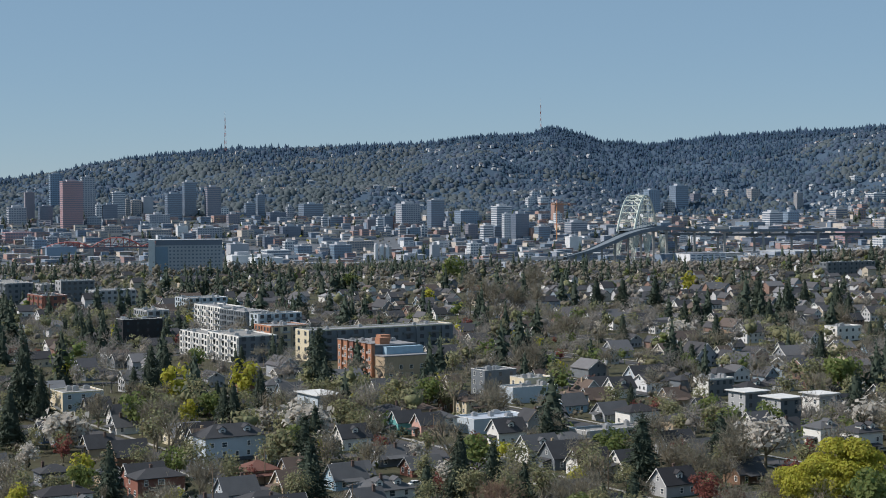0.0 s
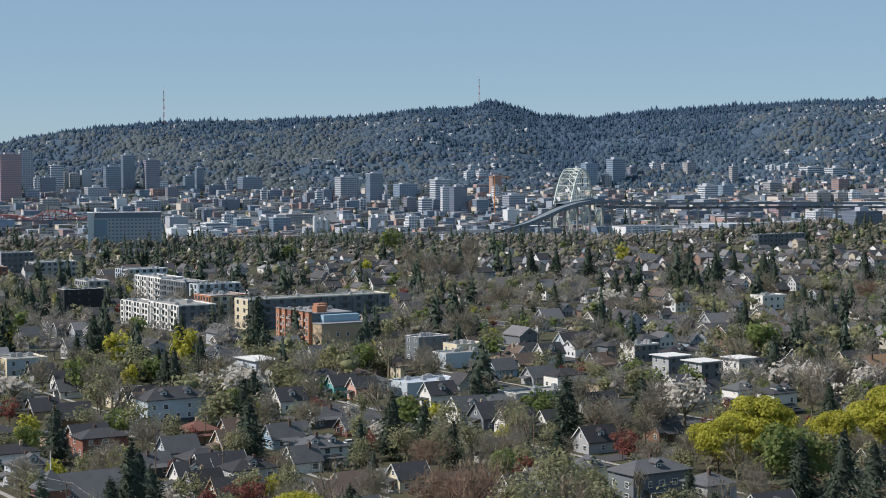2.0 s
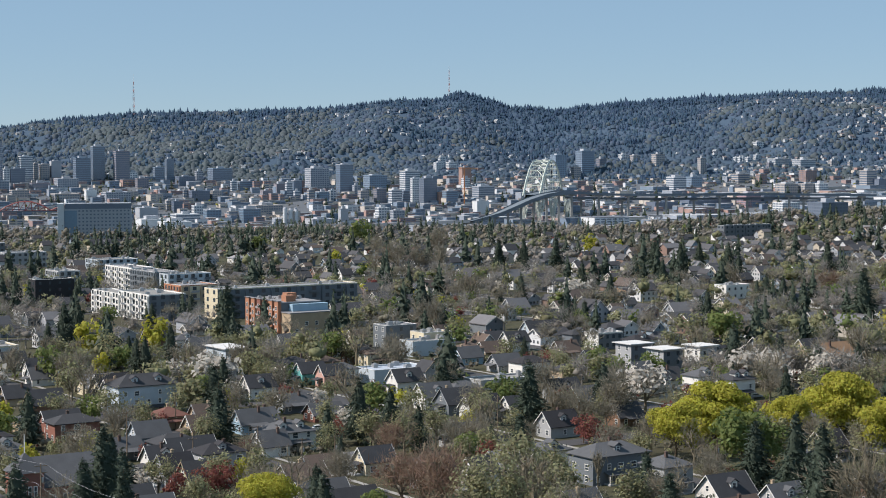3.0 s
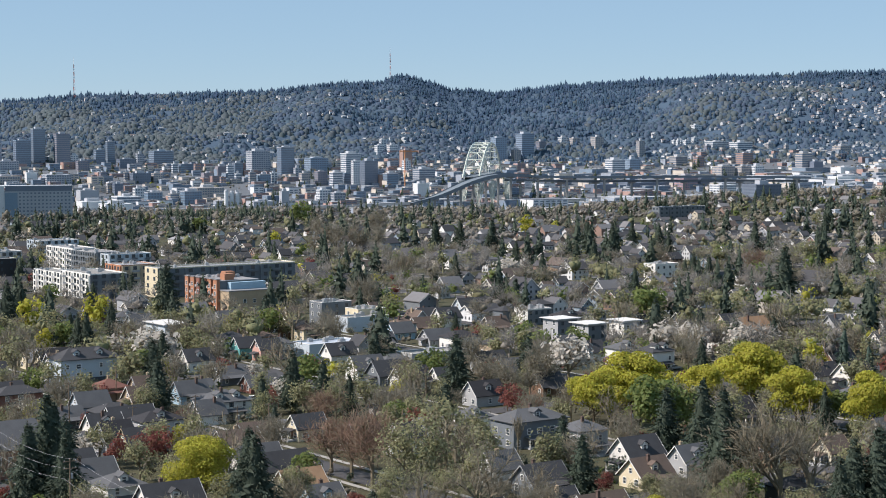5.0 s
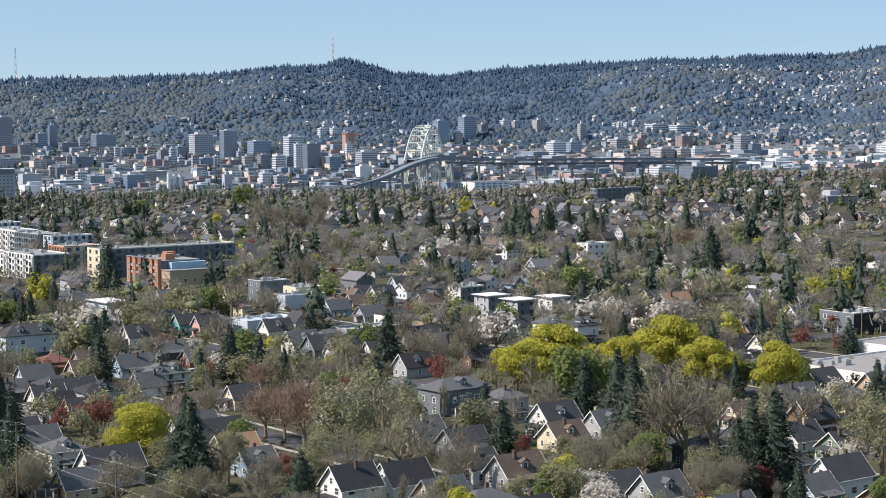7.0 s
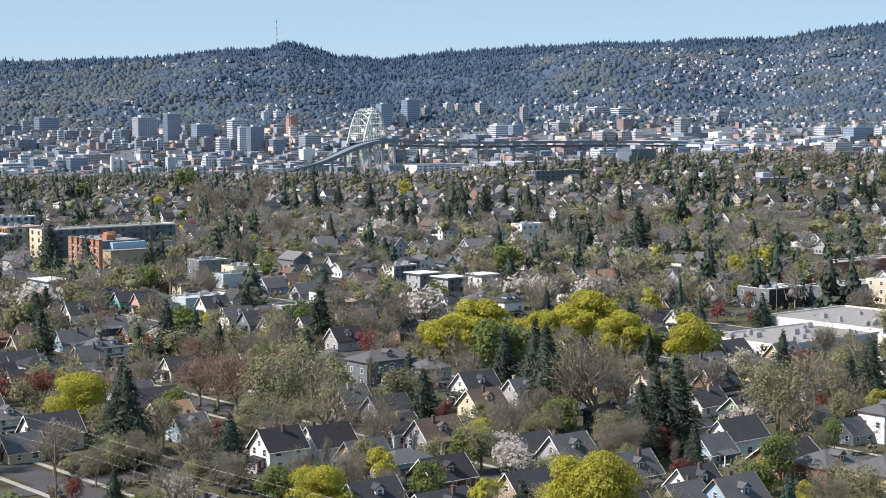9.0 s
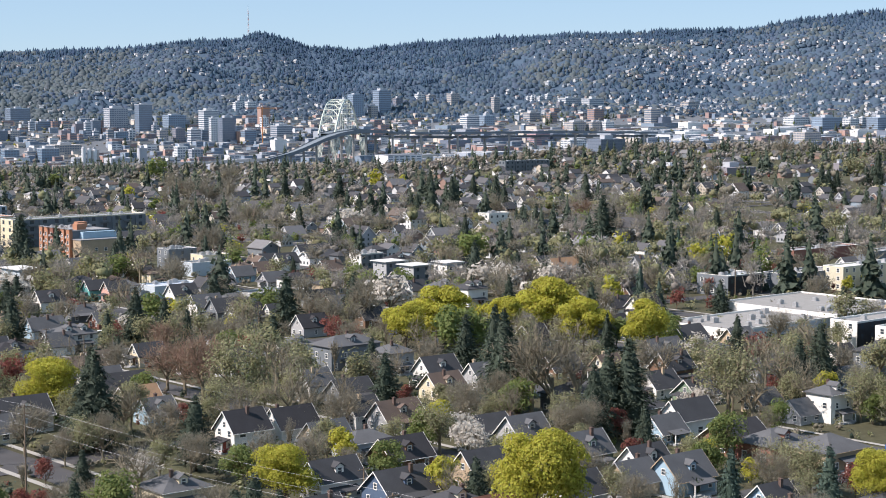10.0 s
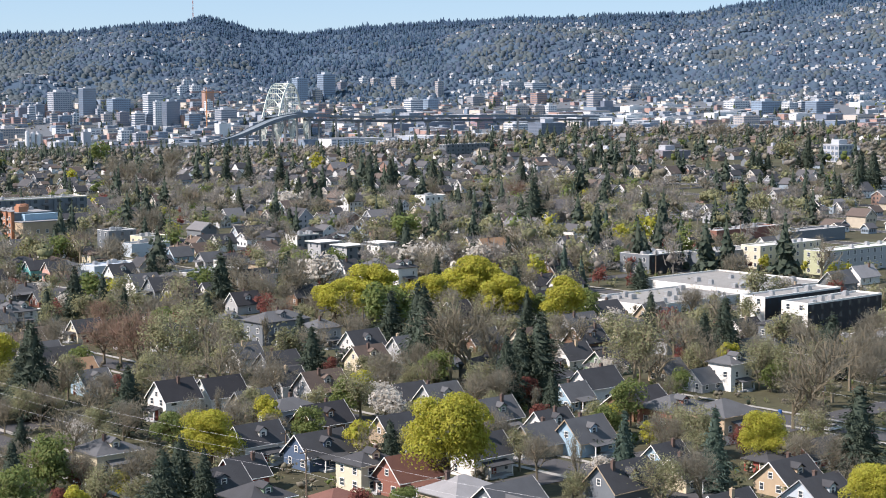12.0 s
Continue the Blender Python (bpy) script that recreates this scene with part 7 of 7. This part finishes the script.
def low_blocks(n, r0, r1, a0, a1, size, height, name, label):
    """Many low city blocks with window rows, joined by material."""
    rng = random.Random(int(r0 + a1))
    W, R, P = Shape(), Shape(), Shape()
    for x, y, z in fan(n, r0, r1, a0, a1):
        w, d, h = rng.uniform(*size), rng.uniform(*size) * 0.7, rng.uniform(*height)
        a = radians(GRID + rng.choice([-9, 0]))
        c, s = math.cos(a), math.sin(a)
        for sh, args in ((W, (-w / 2, w / 2, -d / 2, d / 2, -4, h)), (R, (-w / 2 - 0.3, w / 2 + 0.3, -d / 2 - 0.3, d / 2 + 0.3, h, h + 0.6))):
            k = len(sh.v)
            sh.box(*args)
            sh.v[k:] = [(x + p[0] * c - p[1] * s, y + p[0] * s + p[1] * c, z + p[2]) for p in sh.v[k:]]
        for f in range(int(h / 3.8)):
            k = len(P.v)
            m = max(1, int(w / 9))
            for i in range(m):
                q = -w / 2 + (i + 0.5) * w / m
                P.box(q - w / m * 0.36, q + w / m * 0.36, -d / 2 - 0.2, d / 2 + 0.2, f * 3.8 + 1.2, f * 3.8 + 2.9)
            P.v[k:] = [(x + p[0] * c - p[1] * s, y + p[0] * s + p[1] * c, z + p[2]) for p in P.v[k:]]
    o = tagged(new(name, W.mesh(name, BLOCK_WALL_HAZED)), label, "buildings", kind="stuff")
    for nm, sh, mt in (("roofs", R, BLOCK_ROOF), ("glazing", P, HAZED_PANE)):
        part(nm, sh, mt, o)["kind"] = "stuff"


low_blocks(980, 2480, 3560, -17, 9, (11, 30), (5, 13), "low_city_blocks", "low brick, stone and concrete blocks of the distant city")
low_blocks(560, 3050, 3640, 3, 28, (9, 22), (4, 10), "low_city_blocks", "low brick and pale buildings at the foot of the hills")
low_blocks(170, 2780, 3420, 8, 30, (36, 85), (4, 8), "warehouses", "wide white-roofed warehouses on the river flats")
low_blocks(46, 2590, 2740, 4, 17, (30, 70), (10, 24), "riverside_sheds", "dark riverside sheds and blocks under the viaduct")

# ---- the city centre across the river ----
tower(-829, 3348, 10, 9, 15, "conc", "grid")
tower(-803, 3344, 33, 30, 34, "conc", "grid")
tower(-798, 3428, 18, 16, 58, "brickd", "plain")
tower(-758, 3386, 24, 22, 33, "dark", "glass")
tower(-799, 3663, 23, 20, 66, "blue", "grid")
tower(-697, 3334, 38, 34, 86, "pink", "bands")
tower(-694, 3471, 25, 22, 85, "conc", "grid")
tower(-660, 3406, 11, 10, 35, "white", "grid")
tower(-643, 3420, 28, 25, 34, "dark", "bands")
tower(-635, 3472, 24, 22, 54, "white", "bands")
tower(-620, 3495, 8, 7, 36, "tan", "grid")
tower(-605, 3503, 18, 17, 32, "tan", "grid")
tower(-584, 3511, 20, 18, 37, "conc", "plain")
tower(-661, 3355, 27, 24, 17, "conc", "grid")
tower(-604, 3234, 31, 28, 16, "tan", "grid")
tower(-588, 3353, 33, 29, 15, "brickd", "grid")
tower(-539, 3356, 39, 35, 24, "conc", "grid")
tower(-517, 3203, 44, 40, 15, "tan", "grid")
tower(-528, 3480, 29, 26, 50, "blue", "glass")
tower(-502, 3514, 23, 21, 68, "glass", "glass")
tower(-455, 3510, 27, 24, 61, "brickd", "bands")
tower(-476, 3235, 19, 17, 18, "white", "plain")
tower(-429, 3226, 45, 41, 16, "conc", "grid")
tower(-751, 3136, 50, 45, 15, "pink", "grid")
tower(-718, 3082, 18, 16, 15, "conc", "grid")
tower(-688, 3027, 21, 19, 18, "blue", "grid")
tower(-678, 3076, 17, 15, 17, "conc", "grid")
tower(-672, 3128, 6, 6, 16, "white", "grid")
tower(-636, 2942, 49, 44, 17, "blue", "plain")
tower(-433, 3513, 15, 14, 20, "white", "grid")
tower(-406, 3431, 22, 20, 17, "brickd", "grid")
tower(-384, 3529, 19, 17, 30, "blue", "glass")
tower(-365, 3551, 15, 14, 43, "glass", "glass")
tower(-327, 3479, 33, 30, 17, "dark", "grid")
tower(-305, 3536, 14, 13, 22, "conc", "grid")
tower(-262, 3520, 40, 36, 29, "blue", "glass")
tower(-348, 3256, 13, 12, 17, "brickd", "grid")
tower(-306, 3250, 7, 6, 18, "tan", "bands")
tower(-281, 3247, 34, 31, 17, "dark", "grid")
tower(-250, 3255, 17, 15, 16, "tan", "grid")
tower(-322, 3113, 9, 8, 17, "tan", "grid")
tower(-306, 3099, 16, 15, 18, "dark", "grid")
tower(-227, 3392, 10, 9, 17, "white", "bands")
tower(-207, 3403, 25, 22, 16, "glass", "bands")
tower(-183, 3375, 11, 10, 19, "brick", "grid")
tower(-158, 3266, 19, 17, 15, "brickd", "plain")
tower(-136, 3352, 20, 18, 17, "brickd", "plain")
tower(-128, 3212, 9, 8, 15, "brick", "grid")
tower(-118, 3297, 11, 10, 26, "white", "bands")
tower(-105, 3348, 16, 15, 24, "glass", "glass")
tower(-102, 3258, 10, 9, 15, "white", "bands")
tower(-68, 3419, 37, 34, 39, "conc", "grid")
tower(-14, 3319, 26, 23, 57, "glass", "glass")
tower(-75, 3219, 11, 10, 23, "tan", "bands")
tower(-54, 3229, 21, 19, 18, "glass", "grid")
tower(-36, 3249, 12, 10, 18, "white", "grid")
tower(-150, 3071, 49, 44, 16, "tan", "grid")
tower(-233, 2950, 25, 22, 19, "glass", "grid")
tower(-199, 2943, 15, 14, 17, "tan", "bands")
tower(-170, 2935, 30, 27, 22, "glass", "grid")
tower(-267, 3068, 18, 16, 15, "white", "grid")
tower(-272, 2887, 40, 36, 17, "white", "bands")
tower(-345, 2980, 32, 29, 20, "conc", "plain")
tower(-311, 2742, 40, 36, 21, "white", "plain")
tower(-271, 2706, 43, 39, 18, "white", "plain")
tower(-91, 2858, 12, 11, 24, "tan", "plain")
tower(-14, 2849, 13, 12, 28, "conc", "plain")
tower(21, 3209, 17, 15, 22, "tan", "grid")
tower(51, 3219, 19, 17, 24, "brickd", "grid")
tower(45, 3419, 37, 33, 25, "blue", "grid")
tower(78, 3189, 19, 17, 26, "white", "bands")
tower(98, 3208, 14, 13, 22, "blue", "glass")
tower(108, 3288, 30, 27, 48, "white", "bands")
tower(113, 3177, 13, 11, 48, "white", "grid")
tower(138, 3202, 26, 24, 45, "dark", "glass")
tower(50, 2899, 19, 17, 26, "white", "grid")
tower(74, 2889, 20, 18, 22, "conc", "grid")
tower(161, 3195, 11, 10, 20, "brick", "plain")
tower(177, 3185, 22, 20, 24, "glass", "bands")
tower(219, 3412, 19, 17, 40, "brick", "plain")
tower(217, 3362, 13, 12, 25, "white", "grid")
tower(178, 3630, 16, 15, 17, "white", "grid")
tower(188, 3695, 12, 11, 19, "white", "grid")
tower(205, 3639, 18, 16, 15, "white", "grid")
tower(8, 3299, 12, 11, 20, "conc", "grid")
tower(242, 3240, 32, 29, 24, "conc", "bands")
tower(225, 3071, 23, 20, 21, "white", "plain")
tower(-50, 2789, 39, 35, 17, "conc", "plain")
tower(420, 3577, 25, 24, 51, "blue", "grid")
tower(396, 3577, 13, 12, 41, "white", "grid")
tower(483, 3641, 29, 28, 44, "blue", "bands")
tower(648, 3713, 21, 20, 21, "tan", "grid")
tower(523, 3685, 17, 16, 14, "brickd", "grid")
tower(730, 3653, 14, 13, 33, "tan", "grid")
tower(616, 3323, 28, 27, 25, "white", "bands")
tower(654, 3348, 23, 22, 22, "blue", "grid")
tower(736, 3099, 23, 21, 16, "dark", "grid")
tower(815, 3714, 8, 8, 10, "white", "grid")
tower(829, 3706, 8, 8, 10, "white", "grid")
tower(843, 3702, 7, 7, 10, "white", "grid")
tower(854, 3694, 7, 7, 10, "white", "grid")
tower(876, 3774, 19, 18, 9, "white", "grid")
tower(580, 3750, 17, 16, 14, "white", "grid")
tower(603, 3742, 17, 16, 14, "tan", "grid")
tower(549, 3094, 47, 30, 10, "dark", "plain", label="distant dark grey flat-roofed warehouse among trees")
tower(641, 3119, 110, 30, 8, "dark", "plain", label="distant dark grey flat-roofed warehouse among trees")
tower(594, 3070, 45, 30, 5, "white", "plain", label="distant white flat-roofed warehouse among trees")
tower(457, 3584, 16, 15, 25, "tan", "grid")
tower(876, 3582, 39, 30, 17, "white", "bands")
tower(919, 3550, 37, 30, 16, "white", "bands")
tower(824, 3709, 12, 11, 12, "white", "grid")
tower(838, 3694, 12, 11, 12, "white", "grid")
tower(860, 3711, 12, 11, 12, "white", "grid")
tower(984, 3571, 13, 13, 14, "tan", "grid")
tower(1012, 3540, 8, 7, 14, "tan", "grid")
tower(1117, 3503, 28, 27, 14, "tan", "grid")
tower(765, 3441, 26, 24, 17, "tan", "bands")
tower(797, 3398, 16, 15, 18, "brick", "grid")
tower(851, 3558, 11, 11, 12, "brickd", "grid")
tower(890, 3405, 25, 24, 20, "brick", "grid")
tower(807, 3235, 31, 30, 18, "tan", "grid")
tower(842, 3228, 21, 20, 18, "tan", "grid")
tower(867, 3223, 20, 19, 18, "white", "grid")
tower(968, 3262, 23, 22, 35, "tan", "bands")
tower(987, 3250, 21, 20, 20, "dark", "plain", label="distant dark grey flat-roofed warehouse among trees")
tower(703, 3089, 31, 30, 21, "pink", "grid")
tower(743, 2978, 35, 30, 20, "white", "grid")
tower(581, 2111, 38, 30, 20, "dark", "grid")
tower(923, 3130, 88, 30, 6, "white", "plain", label="distant white flat-roofed warehouse among trees")
tower(1008, 3118, 66, 30, 7, "white", "plain", label="distant white flat-roofed warehouse among trees")
tower(963, 3027, 39, 30, 7, "white", "plain", label="distant white flat-roofed warehouse among trees")
tower(1040, 3228, 49, 30, 10, "white", "plain", label="distant white flat-roofed warehouse among trees")
tower(1125, 3278, 55, 30, 5, "white", "plain", label="distant white flat-roofed warehouse among trees")
tower(1104, 3207, 46, 30, 7, "tan", "plain", label="distant tan flat-roofed warehouse among trees")
tower(1247, 3221, 40, 30, 13, "white", "grid")
tower(1267, 3110, 50, 30, 23, "blue", "grid")
tower(1319, 3121, 23, 22, 17, "white", "grid")
tower(1347, 3132, 10, 10, 17, "white", "bands")
tower(1369, 3095, 45, 30, 20, "blue", "bands")
tower(1423, 3238, 18, 17, 13, "conc", "grid")
tower(1186, 3109, 86, 30, 5, "white", "plain", label="distant white flat-roofed warehouse among trees")
tower(1184, 3043, 65, 30, 6, "white", "plain", label="distant white flat-roofed warehouse among trees")
tower(1164, 2940, 39, 30, 21, "tan", "grid")
tower(1297, 3018, 44, 30, 8, "white", "plain", label="distant white flat-roofed warehouse among trees")
tower(1350, 2983, 65, 30, 9, "dark", "plain", label="distant dark grey flat-roofed warehouse among trees")
tower(1545, 3273, 69, 30, 5, "white", "plain", label="distant white flat-roofed warehouse among trees")
tower(1494, 3158, 67, 30, 6, "white", "plain", label="distant white flat-roofed warehouse among trees")
tower(1462, 3032, 88, 30, 7, "conc", "plain", label="distant grey flat-roofed warehouse among trees")
tower(1094, 3040, 33, 30, 6, "dark", "plain", label="distant dark grey flat-roofed warehouse among trees")
tower(1055, 3064, 39, 30, 6, "white", "plain", label="distant white flat-roofed warehouse among trees")
tower(666, 1371, 21, 20, 15, "conc", "grid")
tower(673, 1550, 8, 8, 7, "brickd", "plain", label="distant brick flat-roofed warehouse among trees")
tower(538, 1477, 34, 30, 7, "brickd", "plain", label="distant brick flat-roofed warehouse among trees")
tower(497, 1534, 22, 21, 5, "white", "plain", label="distant white flat-roofed warehouse among trees")
